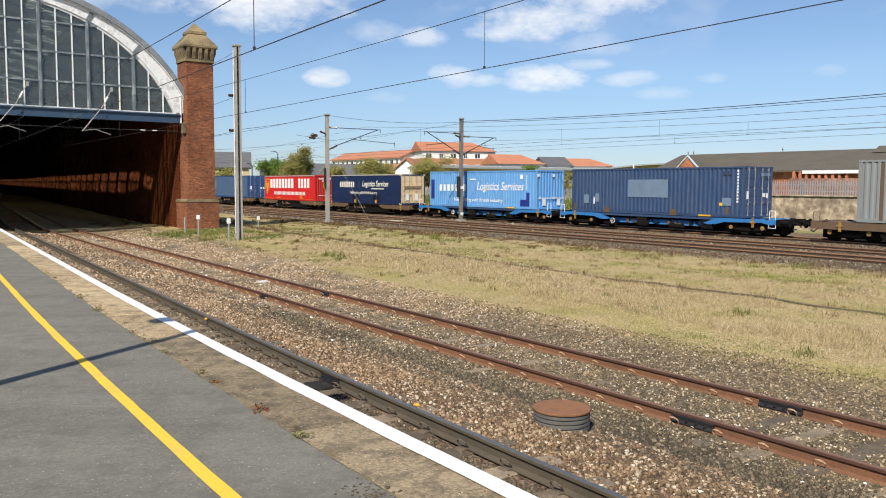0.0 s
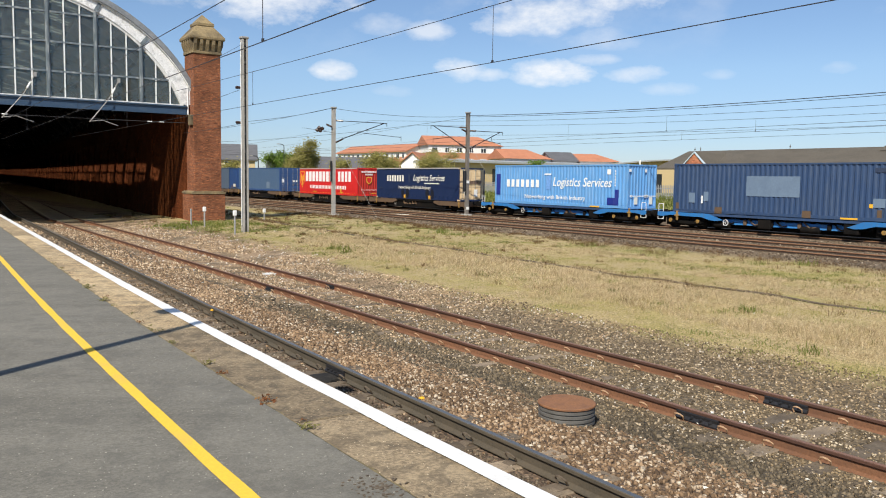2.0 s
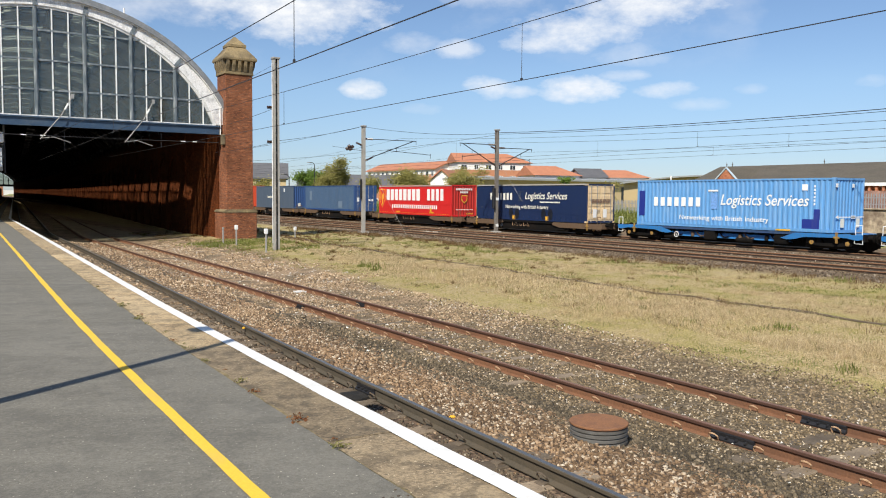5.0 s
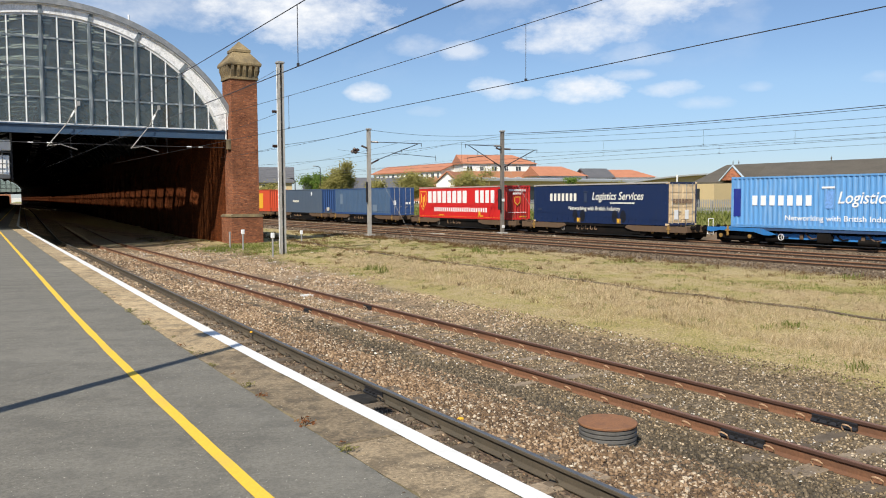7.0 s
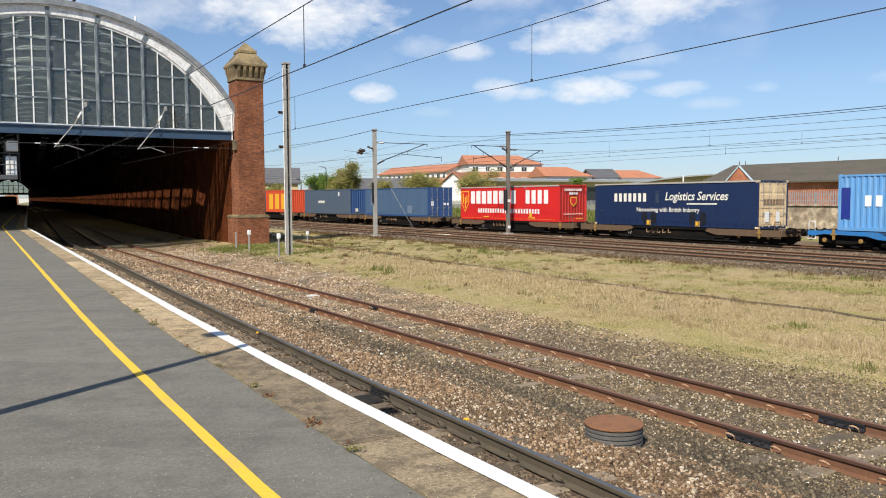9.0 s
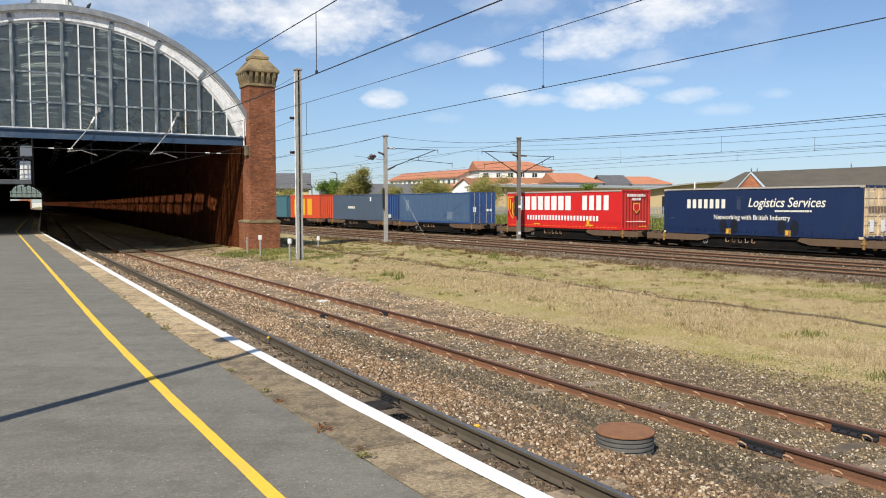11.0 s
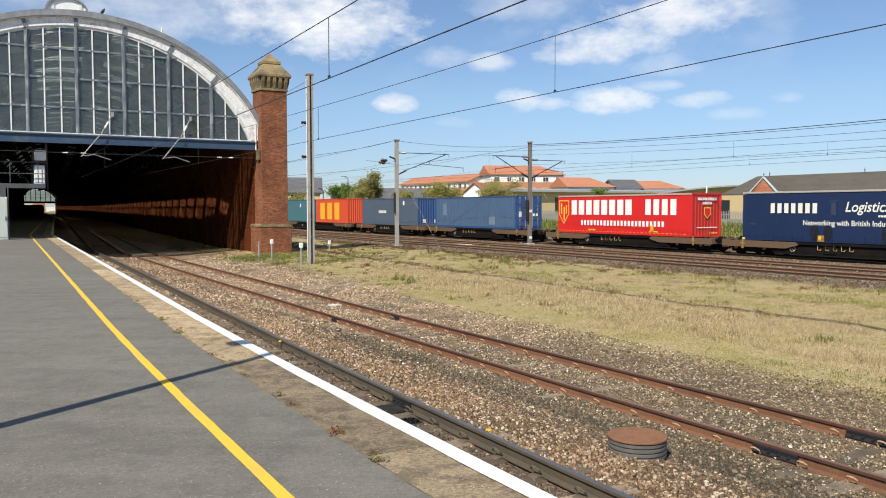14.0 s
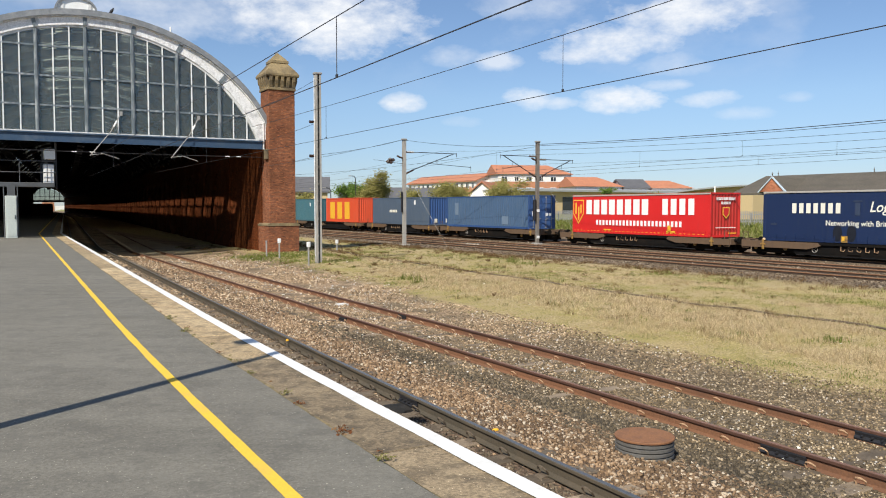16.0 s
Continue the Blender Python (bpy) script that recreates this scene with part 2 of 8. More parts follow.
OLD_WALL = surface("old_rendered_stone", (0.50, 0.41, 0.29), (0.17, 0.12, 0.085), 3.2, 1.7, 0.6, 0.52, 0.9, 0, 0.5, 0.03, True)
LOCKER = surface("pale_green_locker", (0.50, 0.54, 0.50), (0.40, 0.42, 0.39), 20, 2.0, 0.08, 0.3, 0.5)
ORANGE_GLOW = surface("orange_brick_far", (0.40, 0.17, 0.08), (0.32, 0.13, 0.07), 4, 0.5, 0.15, 0.4, 0.9, 0, 0, 0.01, True)


def brick_material(name, base, base2, mortar, world=True, gloss=0.5):
    m, nt, bsdf = nodes_of(name)
    v = coords(nt, world)
    sep = nt.nodes.new("ShaderNodeSeparateXYZ")
    nt.links.new(v, sep.inputs[0])
    s = nt.nodes.new("ShaderNodeMath")
    s.operation = "ADD"
    nt.links.new(sep.outputs["X"], s.inputs[0])
    nt.links.new(sep.outputs["Y"], s.inputs[1])
    cmb = nt.nodes.new("ShaderNodeCombineXYZ")
    nt.links.new(s.outputs[0], cmb.inputs[0])
    nt.links.new(sep.outputs["Z"], cmb.inputs[1])
    b = nt.nodes.new("ShaderNodeTexBrick")
    b.inputs["Color1"].default_value, b.inputs["Color2"].default_value, b.inputs["Mortar"].default_value = (*base, 1), (*base2, 1), (*mortar, 1)
    b.inputs["Scale"].default_value, b.inputs["Brick Width"].default_value, b.inputs["Row Height"].default_value = 1.0, 0.235, 0.079
    b.inputs["Mortar Size"].default_value = 0.008
    nt.links.new(cmb.outputs[0], b.inputs["Vector"])
    soot = noise_fac(nt, v, 0.7, 7, 0.72)
    course = coords(nt, world, (3.0, 3.0, 10.0))
    blot = noise_fac(nt, course, 1.1, 6, 0.8)
    pale = noise_fac(nt, course, 2.0, 4, 0.75)
    col = blend(nt, ramp(nt, soot, [(0.40, (0, 0, 0)), (0.66, (0.95, 0.95, 0.95))]), b.outputs["Color"], tuple(c * 0.34 for c in base))
    col = blend(nt, ramp(nt, blot, [(0.38, (0.9, 0.9, 0.9)), (0.50, (0, 0, 0))]), col, tuple(c * 0.38 for c in base2))
    col = blend(nt, ramp(nt, pale, [(0.56, (0, 0, 0)), (0.68, (0.8, 0.8, 0.8))]), col, tuple(min(1, c * 1.7 + 0.012) for c in base))
    nt.links.new(col, bsdf.inputs["Base Color"])
    bsdf.inputs["Roughness"].default_value = 0.9
    bsdf.inputs["Specular IOR Level"].default_value = gloss
    bumped(nt, bsdf, b.outputs["Fac"], -0.4, 0.01)
    return m


BRICK = brick_material("sooty_red_brick", (0.345, 0.118, 0.044), (0.215, 0.068, 0.030), (0.21, 0.125, 0.08))
# sooty shed brick, darkened further to carry the dimness of the shed
SHED_BRICK = brick_material("dimmed_shed_brick", (0.180, 0.048, 0.014), (0.092, 0.025, 0.008), (0.055, 0.024, 0.011), gloss=0.08)
PINK_BRICK = brick_material("pink_washed_brick", (0.44, 0.235, 0.175), (0.37, 0.185, 0.135), (0.38, 0.28, 0.22))
RED_BRICK = brick_material("station_red_brick", (0.56, 0.185, 0.085), (0.47, 0.15, 0.07), (0.42, 0.27, 0.18))


def paving(name, base, dark, pale, fleck, patch_scale, vary=0.0, rough_mix=0.5, flecks=0.7, stains=0.6, streaks=1.0, gritty=1.0):
    """Asphalt or slab: grit, pale flecks, broad worn patches, faint long streaks and dark spots."""
    m, nt, bsdf = nodes_of(name)
    v = coords(nt, True)
    grit, crumb, mid, broad = noise_fac(nt, v, 110, 4, 0.75), noise_fac(nt, v, 34, 5, 0.75), noise_fac(nt, v, 5, 7, 0.7), noise_fac(nt, v, patch_scale, 6, 0.62)
    turn = nt.nodes.new("ShaderNodeMapping")
    turn.inputs["Rotation"].default_value = (0, 0, radians(33))
    nt.links.new(v, turn.inputs["Vector"])
    flat = nt.nodes.new("ShaderNodeMapping")
    flat.inputs["Scale"].default_value = (0.22, 2.0, 1)
    nt.links.new(turn.outputs[0], flat.inputs["Vector"])
    streak = noise_fac(nt, flat.outputs[0], 1.3, 5, 0.6)
    col = ramp(nt, grit, [(0.36, tuple(c * (1 - 0.5 * gritty) for c in base)), (0.5, base), (0.64, tuple(c * (1 + 0.6 * gritty) for c in base))])
    col = blend(nt, rough_mix, col, ramp(nt, crumb, [(0.40, tuple(c * (1 - 0.55 * rough_mix) for c in base)), (0.5, base), (0.60, tuple(c * (1 + 0.6 * rough_mix) for c in base))]))
    col = blend(nt, ramp(nt, broad, [(0.40, (0, 0, 0)), (0.66, (0.85, 0.85, 0.85))]), col, blend(nt, 0.6, col, pale))
    col = blend(nt, ramp(nt, mid, [(0.47, (0, 0, 0)), (0.60, (stains, stains, stains))]), col, blend(nt, 0.8, col, dark))
    col = blend(nt, 1.0, col, ramp(nt, streak, [(0.38, (1 - 0.10 * streaks,) * 3), (0.60, (1 + 0.05 * streaks,) * 3)]), "MULTIPLY")
    for scale, size, cut in ((46.0, 0.20, 0.72), (21.0, 0.13, 0.80)):
        vor = add(nt, "ShaderNodeTexVoronoi", Scale=scale)
        nt.links.new(v, vor.inputs["Vector"])
        near = ramp(nt, vor.outputs["Distance"], [(size * 0.7, (flecks, flecks, flecks)), (size, (0, 0, 0))])
        some = ramp(nt, vor.outputs["Color"], [(cut, (0, 0, 0)), (cut + 0.02, (1, 1, 1))])
        col = blend(nt, blend(nt, 1.0, near, some, "MULTIPLY"), col, fleck)
    spot = add(nt, "ShaderNodeTexVoronoi", Scale=7.0)
    nt.links.new(v, spot.inputs["Vector"])
    col = blend(nt, ramp(nt, spot.outputs["Distance"], [(0.05, (0.6, 0.6, 0.6)), (0.085, (0, 0, 0))]), col, dark)
    if vary:
        lo, hi = 1 - vary, 1 + vary
        col = blend(nt, 1.0, col, ramp(nt, nt.nodes.new("ShaderNodeObjectInfo").outputs["Random"], [(0.0, (lo, lo, lo)), (1.0, (hi, hi, hi))]), "MULTIPLY")
    nt.links.new(col, bsdf.inputs["Base Color"])
    bsdf.inputs["Roughness"].default_value = 0.85
    bumped(nt, bsdf, crumb, 0.5, 0.006)
    return m


ASPHALT = paving("asphalt", (0.158, 0.147, 0.120), (0.100, 0.094, 0.079), (0.192, 0.181, 0.152), (0.50, 0.46, 0.38), 0.55, 0.0, 0.6, 0.85, 0.55, 1.0)
CONCRETE = paving("platform_concrete", (0.36, 0.262, 0.145), (0.105, 0.080, 0.047), (0.55, 0.43, 0.26), (0.70, 0.60, 0.42), 1.5, 0.26, 0.9, 0.95, 0.75, 0.1, 1.7)
MOSS = surface("joint_moss", (0.13, 0.105, 0.05), (0.30, 0.225, 0.115), 50, 8, 0.35, 0.45, 0.95, 0, 0.5, 0.01, True)


def thin_glass(name, tint, gloss, dirt=0.0):
    m, nt, bsdf = nodes_of(name)
    out = next(n for n in nt.nodes if n.type == "OUTPUT_MATERIAL")
    nt.nodes.remove(bsdf)
    tr = add(nt, "ShaderNodeBsdfTransparent", Color=(*tint, 1))
    gl = add(nt, "ShaderNodeBsdfGlossy", Roughness=0.06, Color=(0.75, 0.8, 0.8, 1))
    mx = nt.nodes.new("ShaderNodeMixShader")
    mx.inputs[0].default_value = gloss
    nt.links.new(tr.outputs[0], mx.inputs[1])
    nt.links.new(gl.outputs[0], mx.inputs[2])
    last = mx
    if dirt:
        grime = noise_fac(nt, coords(nt, True), 2.2, 5, 0.6)
        df = add(nt, "ShaderNodeBsdfDiffuse", Color=(0.28, 0.29, 0.27, 1))
        last = nt.nodes.new("ShaderNodeMixShader")
        nt.links.new(ramp(nt, grime, [(0.3, (dirt * 0.4,) * 3), (0.7, (dirt * 1.7,) * 3)]), last.inputs[0])
        nt.links.new(mx.outputs[0], last.inputs[1])
        nt.links.new(df.outputs[0], last.inputs[2])
    nt.links.new(last.outputs[0], out.inputs["Surface"])
    return m


GABLE_GLASS = thin_glass("dirty_gable_glass", (0.80, 0.82, 0.77), 0.08, 0.12)
# orange tint set to warm the sunlight that reaches the shed wall
ROOF_GLASS = thin_glass("orange_roof_glass", (0.46, 0.29, 0.15), 0.05)


def paint(name, base, worn=None, rough=0.45, wear=0.2, streak=True):
    """Vehicle and container paint with streaks of dirt that run down."""
    m, nt, bsdf = nodes_of(name)
    v = coords(nt)
    vs = coords(nt, False, (3.0, 3.0, 0.35))
    run, patch, fine = noise_fac(nt, vs, 2.4, 5, 0.65), noise_fac(nt, v, 0.7, 4, 0.6), noise_fac(nt, v, 40, 3, 0.6)
    worn = worn or tuple(min(1, c * 0.6 + 0.06) for c in base)
    col = blend(nt, ramp(nt, patch, [(0.35, (0, 0, 0)), (0.75, (0.4, 0.4, 0.4))]), base, tuple(c * 0.78 for c in base))
    if streak:
        col = blend(nt, ramp(nt, run, [(0.62 - wear * 0.5, (0, 0, 0)), (0.85, (0.75, 0.75, 0.75))]), col, worn)
    col = blend(nt, ramp(nt, fine, [(0.35, (0, 0, 0)), (0.75, (0.12, 0.12, 0.12))]), col, worn)
    nt.links.new(col, bsdf.inputs["Base Color"])
    bsdf.inputs["Roughness"].default_value = rough
    return m


NAVY = paint("navy_container_paint", (0.027, 0.060, 0.140), (0.085, 0.11, 0.15), 0.45, 0.35)
SKY_BLUE = paint("bright_blue_container_paint", (0.105, 0.31, 0.62), (0.30, 0.43, 0.58), 0.45, 0.3)
DEEP_BLUE = paint("deep_blue_patch", (0.014, 0.030, 0.24))
CURTAIN_NAVY = paint("navy_curtain", (0.010, 0.024, 0.078), (0.028, 0.040, 0.065), 0.42, 0.15)
CURTAIN_RED = paint("red_curtain", (0.64, 0.022, 0.022), (0.36, 0.05, 0.04), 0.4, 0.05)
RED_STEEL = paint("red_end_steel", (0.44, 0.020, 0.014), (0.30, 0.09, 0.07), 0.45, 0.15)
CREAM = paint("dirty_cream_doors", (0.78, 0.60, 0.36), (0.36, 0.22, 0.11), 0.6, 0.45)
MID_BLUE = paint("faded_blue_container", (0.066, 0.122, 0.215), (0.12, 0.16, 0.215), 0.45, 0.25)
GREY_BLUE = paint("grey_blue_container", (0.080, 0.115, 0.165), (0.14, 0.16, 0.18))
ROYAL = paint("royal_blue_end", (0.030, 0.080, 0.22))
GREY_BOX = paint("grey_container_paint", (0.215, 0.24, 0.245), (0.26, 0.19, 0.13), 0.55, 0.35)
ORANGE_BOX = paint("orange_container_paint", (0.68, 0.085, 0.030), (0.50, 0.14, 0.08))
TEAL_BOX = paint("teal_container_paint", (0.055, 0.150, 0.185), (0.11, 0.15, 0.16))
WAGON_BLUE = paint("wagon_blue_paint", (0.022, 0.175, 0.46), (0.10, 0.13, 0.16), 0.5, 0.25)
WAGON_BROWN = paint("wagon_rust_brown", (0.130, 0.080, 0.044), (0.085, 0.055, 0.04), 0.75, 0.4)
DIRTY_ROOF = paint("dirty_pale_roof", (0.42, 0.40, 0.36), (0.24, 0.21, 0.18), 0.7, 0.4)
WHITE_MARK = surface("white_marking", (0.80, 0.80, 0.78), None, 25, 2, 0.04, 0.3, 0.6, 0, 0)
CREAM_MARK = surface("cream_marking", (0.74, 0.72, 0.62), None, 25, 2, 0.06, 0.3, 0.6, 0, 0)
FAINT_MARK = surface("faint_marking", (0.030, 0.045, 0.085), None, 25, 2, 0.2, 0.3, 0.6, 0, 0)
PALE_PATCH = surface("pale_patch", (0.15, 0.21, 0.29), (0.11, 0.16, 0.235), 12, 2, 0.1, 0.4, 0.55, 0, 0)
YELLOW_MARK = surface("yellow_marking", (0.78, 0.42, 0.03), None, 25, 2, 0.08, 0.3, 0.6, 0, 0)
GOLD_MARK = surface("gold_marking", (0.80, 0.47, 0.05), None, 25, 2, 0.05, 0.3, 0.6, 0, 0)


def stone_material(name, stops):
    m, nt, bsdf = nodes_of(name)
    g = nt.nodes.new("ShaderNodeNewGeometry")
    fine = noise_fac(nt, g.outputs["Position"], 60, 4, 0.6)
    zone = noise_fac(nt, g.outputs["Position"], 0.55, 3, 0.5)
    col = ramp(nt, g.outputs["Random Per Island"], stops)
    col = blend(nt, ramp(nt, zone, [(0.42, (0, 0, 0)), (0.62, (0.75, 0.75, 0.75))]), col, ramp(nt, g.outputs["Random Per Island"], [(0.0, tuple(c * 0.7 for c in stops[0][1])), (0.7, tuple(c * 0.85 for c in stops[1][1])), (1.0, stops[-1][1])]))
    col = blend(nt, 0.35, col, ramp(nt, fine, [(0.3, (0.4, 0.4, 0.4)), (0.7, (1, 1, 1))]), "MULTIPLY")
    nt.links.new(col, bsdf.inputs["Base Color"])
    bsdf.inputs["Roughness"].default_value = 0.9
    return m


BALLAST = stone_material("ballast_stone", [(0.0, (0.10, 0.062, 0.034)), (0.45, (0.26, 0.165, 0.090)), (0.85, (0.42, 0.28, 0.165)), (0.97, (0.47, 0.36, 0.24)), (1.0, (0.66, 0.57, 0.44))])
DIRTY_STONE = stone_material("oily_ballast_stone", [(0.0, (0.06, 0.046, 0.030)), (0.5, (0.135, 0.102, 0.066)), (0.9, (0.215, 0.165, 0.11)), (1.0, (0.44, 0.39, 0.31))])
BALLAST_GREY = stone_material("grey_ballast_stone", [(0.0, (0.060, 0.043, 0.024)), (0.5, (0.215, 0.156, 0.086)), (0.85, (0.38, 0.278, 0.16)), (0.97, (0.50, 0.38, 0.24)), (1.0, (0.70, 0.59, 0.43))])
PINK_GRAVEL = stone_material("pink_gravel", [(0.0, (0.15, 0.097, 0.055)), (0.5, (0.42, 0.292, 0.170)), (0.85, (0.56, 0.405, 0.25)), (1.0, (0.76, 0.63, 0.46))])
PALE_CHIP = stone_material("pale_stone_chip", [(0.0, (0.38, 0.33, 0.27)), (0.5, (0.58, 0.52, 0.44)), (1.0, (0.78, 0.74, 0.68))])
CLOD = stone_material("dark_dirt_clod", [(0.0, (0.060, 0.046, 0.028)), (0.5, (0.135, 0.104, 0.064)), (0.92, (0.205, 0.158, 0.098)), (1.0, (0.32, 0.25, 0.17))])
MAIN_STONE = stone_material("brown_main_ballast", [(0.0, (0.065, 0.045, 0.027)), (0.5, (0.15, 0.103, 0.062)), (0.9, (0.22, 0.158, 0.10)), (1.0, (0.46, 0.38, 0.29))])


def leaf_material(name, stops, zone_stops=None, through_light=0.4):
    m, nt, bsdf = nodes_of(name)
    g = nt.nodes.new("ShaderNodeNewGeometry")
    col = ramp(nt, g.outputs["Random Per Island"], stops)
    if zone_stops:
        zone = noise_fac(nt, g.outputs["Position"], 0.42, 6, 0.68)
        col = blend(nt, ramp(nt, zone, [(0.44, (0, 0, 0)), (0.60, (1, 1, 1))]), col, ramp(nt, g.outputs["Random Per Island"], zone_stops))
    out = next(n for n in nt.nodes if n.type == "OUTPUT_MATERIAL")
    nt.nodes.remove(bsdf)
    df, tl, mx = (nt.nodes.new("ShaderNodeBsdf" + k) for k in ("Diffuse", "Translucent", "Diffuse"))
    nt.nodes.remove(mx)
    mx = nt.nodes.new("ShaderNodeMixShader")
    mx.inputs[0].default_value = through_light
    for n in (df, tl):
        nt.links.new(col, n.inputs["Color"])
    nt.links.new(df.outputs[0], mx.inputs[1])
    nt.links.new(tl.outputs[0], mx.inputs[2])
    nt.links.new(mx.outputs[0], out.inputs["Surface"])
    return m


GRASS = leaf_material("dry_grass", [(0.0, (0.28, 0.215, 0.11)), (0.40, (0.54, 0.42, 0.25)), (0.85, (0.75, 0.61, 0.405)), (0.95, (0.62, 0.51, 0.35)), (1.0, (0.24, 0.23, 0.08))], None, 0.3)
MOSS_GRASS = leaf_material("mossy_short_grass", [(0.0, (0.25, 0.21, 0.06)), (0.5, (0.41, 0.33, 0.125)), (0.85, (0.55, 0.44, 0.22)), (1.0, (0.66, 0.53, 0.33))],
                           [(0.0, (0.13, 0.165, 0.03)), (0.5, (0.27, 0.29, 0.065)), (1.0, (0.42, 0.385, 0.135))], 0.3)
BROWN_WEED = leaf_material("dead_brown_weed", [(0.0, (0.11, 0.065, 0.03)), (0.6, (0.21, 0.13, 0.065)), (1.0, (0.31, 0.22, 0.115))])
WEED = leaf_material("green_weed", [(0.0, (0.12, 0.155, 0.035)), (0.6, (0.215, 0.245, 0.065)), (1.0, (0.36, 0.35, 0.13))])
CLUMP = leaf_material("grey_green_clump", [(0.0, (0.13, 0.13, 0.045)), (0.6, (0.23, 0.215, 0.085)), (1.0, (0.36, 0.31, 0.16))])
DRY_WEED = leaf_material("dry_weed", [(0.0, (0.12, 0.05, 0.025)), (0.6, (0.24, 0.10, 0.045)), (1.0, (0.30, 0.17, 0.08))])
LEAF_GREEN = leaf_material("green_leaves", [(0.0, (0.10, 0.17, 0.03)), (0.6, (0.16, 0.24, 0.05)), (1.0, (0.22, 0.30, 0.08))])
LEAF_OLIVE = leaf_material("olive_leaves", [(0.0, (0.22, 0.205, 0.065)), (0.6, (0.31, 0.285, 0.095)), (1.0, (0.40, 0.36, 0.14))])
ROOF_PANE = leaf_material("frosted_roof_pane", [(0.0, (0.22, 0.24, 0.21)), (1.0, (0.60, 0.62, 0.55))], None, 0.9)
# darker copy of the pane, so the left rows look less bright
DIM_PANE = leaf_material("dim_roof_pane", [(0.0, (0.035, 0.04, 0.033)), (1.0, (0.11, 0.115, 0.095))], None, 0.9)
BARK = surface("bark", (0.11, 0.085, 0.06), (0.07, 0.055, 0.04), 20, 2, 0.3, 0.4, 0.9)


def shed_curve(y):
    """How far the shed has swung to +x at y, from its mouth on."""
    return 0.088 * (y - 49) - 0.00016 * max(0.0, y - 200) ** 2


def bend(y):
    """How far the platform and its track swing to +x at y."""
    if y <= 0:
        return 0.0
    if y < 13:
        return 0.00155 * y * y
    return 0.262 + 0.0403 * (y - 13) if y < 55 else 1.955 + shed_curve(y) - shed_curve(55)


def siding_bend(y):
    """The siding keeps a gentler curve outside the shed."""
    if y <= 0:
        return 0.0
    return 0.00206 * y + 0.00017 * y * y if y < 55 else 0.6276 + shed_curve(y) - shed_curve(55)


def grass_edge(y):
    """Where the stones beside the siding give way to grass."""
    return 11.45 + 0.085 * max(0.0, y - 16.0)


def ground_material():
    m, nt, bsdf = nodes_of("ground_mix")
    pos = nt.nodes.new("ShaderNodeNewGeometry").outputs["Position"]
    sep = nt.nodes.new("ShaderNodeSeparateXYZ")
    nt.links.new(pos, sep.inputs[0])
    fine, mid, broad = noise_fac(nt, pos, 22, 6, 0.7), noise_fac(nt, pos, 2.5, 5, 0.6), noise_fac(nt, pos, 0.42, 6, 0.68)
    vor = add(nt, "ShaderNodeTexVoronoi", Scale=26.0)
    nt.links.new(pos, vor.inputs["Vector"])
    # ground colours are darkened to deepen the shade in gaps between stones
    stones = ramp(nt, vor.outputs["Color"], [(0.0, (0.035, 0.026, 0.015)), (0.5, (0.125, 0.092, 0.053)), (0.88, (0.25, 0.186, 0.112)), (1.0, (0.54, 0.45, 0.33))])
    pink = ramp(nt, vor.outputs["Color"], [(0.0, (0.035, 0.023, 0.015)), (0.5, (0.11, 0.072, 0.046)), (0.88, (0.23, 0.158, 0.10)), (1.0, (0.42, 0.35, 0.27))])
    grass = ramp(nt, fine, [(0.36, (0.16, 0.12, 0.06)), (0.5, (0.37, 0.285, 0.135)), (0.64, (0.58, 0.46, 0.26))])
    moss = ramp(nt, fine, [(0.36, (0.17, 0.145, 0.045)), (0.64, (0.48, 0.385, 0.15))])
    grass = blend(nt, ramp(nt, broad, [(0.44, (0, 0, 0)), (0.60, (1, 1, 1))]), grass, moss)
    earth = ramp(nt, mid, [(0.3, (0.045, 0.034, 0.021)), (0.7, (0.115, 0.088, 0.056))])
    stones = blend(nt, ramp(nt, mid, [(0.5, (0, 0, 0)), (0.7, (0.6, 0.6, 0.6))]), stones, earth)

    # the bed gets paler and drier away from the manhole
    dry = nt.nodes.new("ShaderNodeMapRange")
    nt.links.new(sep.outputs["Y"], dry.inputs[0])
    dry.inputs[1].default_value, dry.inputs[2].default_value = 11.0, 19.0
    gravel = ramp(nt, vor.outputs["Color"], [(0.0, (0.12, 0.079, 0.046)), (0.5, (0.30, 0.208, 0.122)), (0.88, (0.42, 0.305, 0.19)), (1.0, (0.60, 0.49, 0.35))])
    swept = blend(nt, 1.0, dry.outputs[0], ramp(nt, noise_fac(nt, pos, 0.8, 4, 0.6), [(0.43, (0.15, 0.15, 0.15)), (0.53, (1, 1, 1))]), "MULTIPLY")
    stones = blend(nt, swept, stones, gravel)
    pink = blend(nt, swept, pink, gravel)

    drift = nt.nodes.new("ShaderNodeMapRange")
    nt.links.new(sep.outputs["Y"], drift.inputs[0])
    for k, v in enumerate((16.0, 46.0, 0.0, -2.55)):
        drift.inputs[k + 1].default_value = v
    slid = nt.nodes.new("ShaderNodeMath")
    nt.links.new(sep.outputs["X"], slid.inputs[0])
    nt.links.new(drift.outputs[0], slid.inputs[1])

    def edge(at, width, rising=True, wobble=1.6, along=None):
        a = nt.nodes.new("ShaderNodeMath")
        a.operation = "MULTIPLY_ADD"
        nt.links.new(mid, a.inputs[0])
        a.inputs[1].default_value = wobble
        nt.links.new(along or sep.outputs["X"], a.inputs[2])
        r = nt.nodes.new("ShaderNodeMapRange")
        nt.links.new(a.outputs[0], r.inputs[0])
        lo, hi = at + wobble / 2 - width / 2, at + wobble / 2 + width / 2
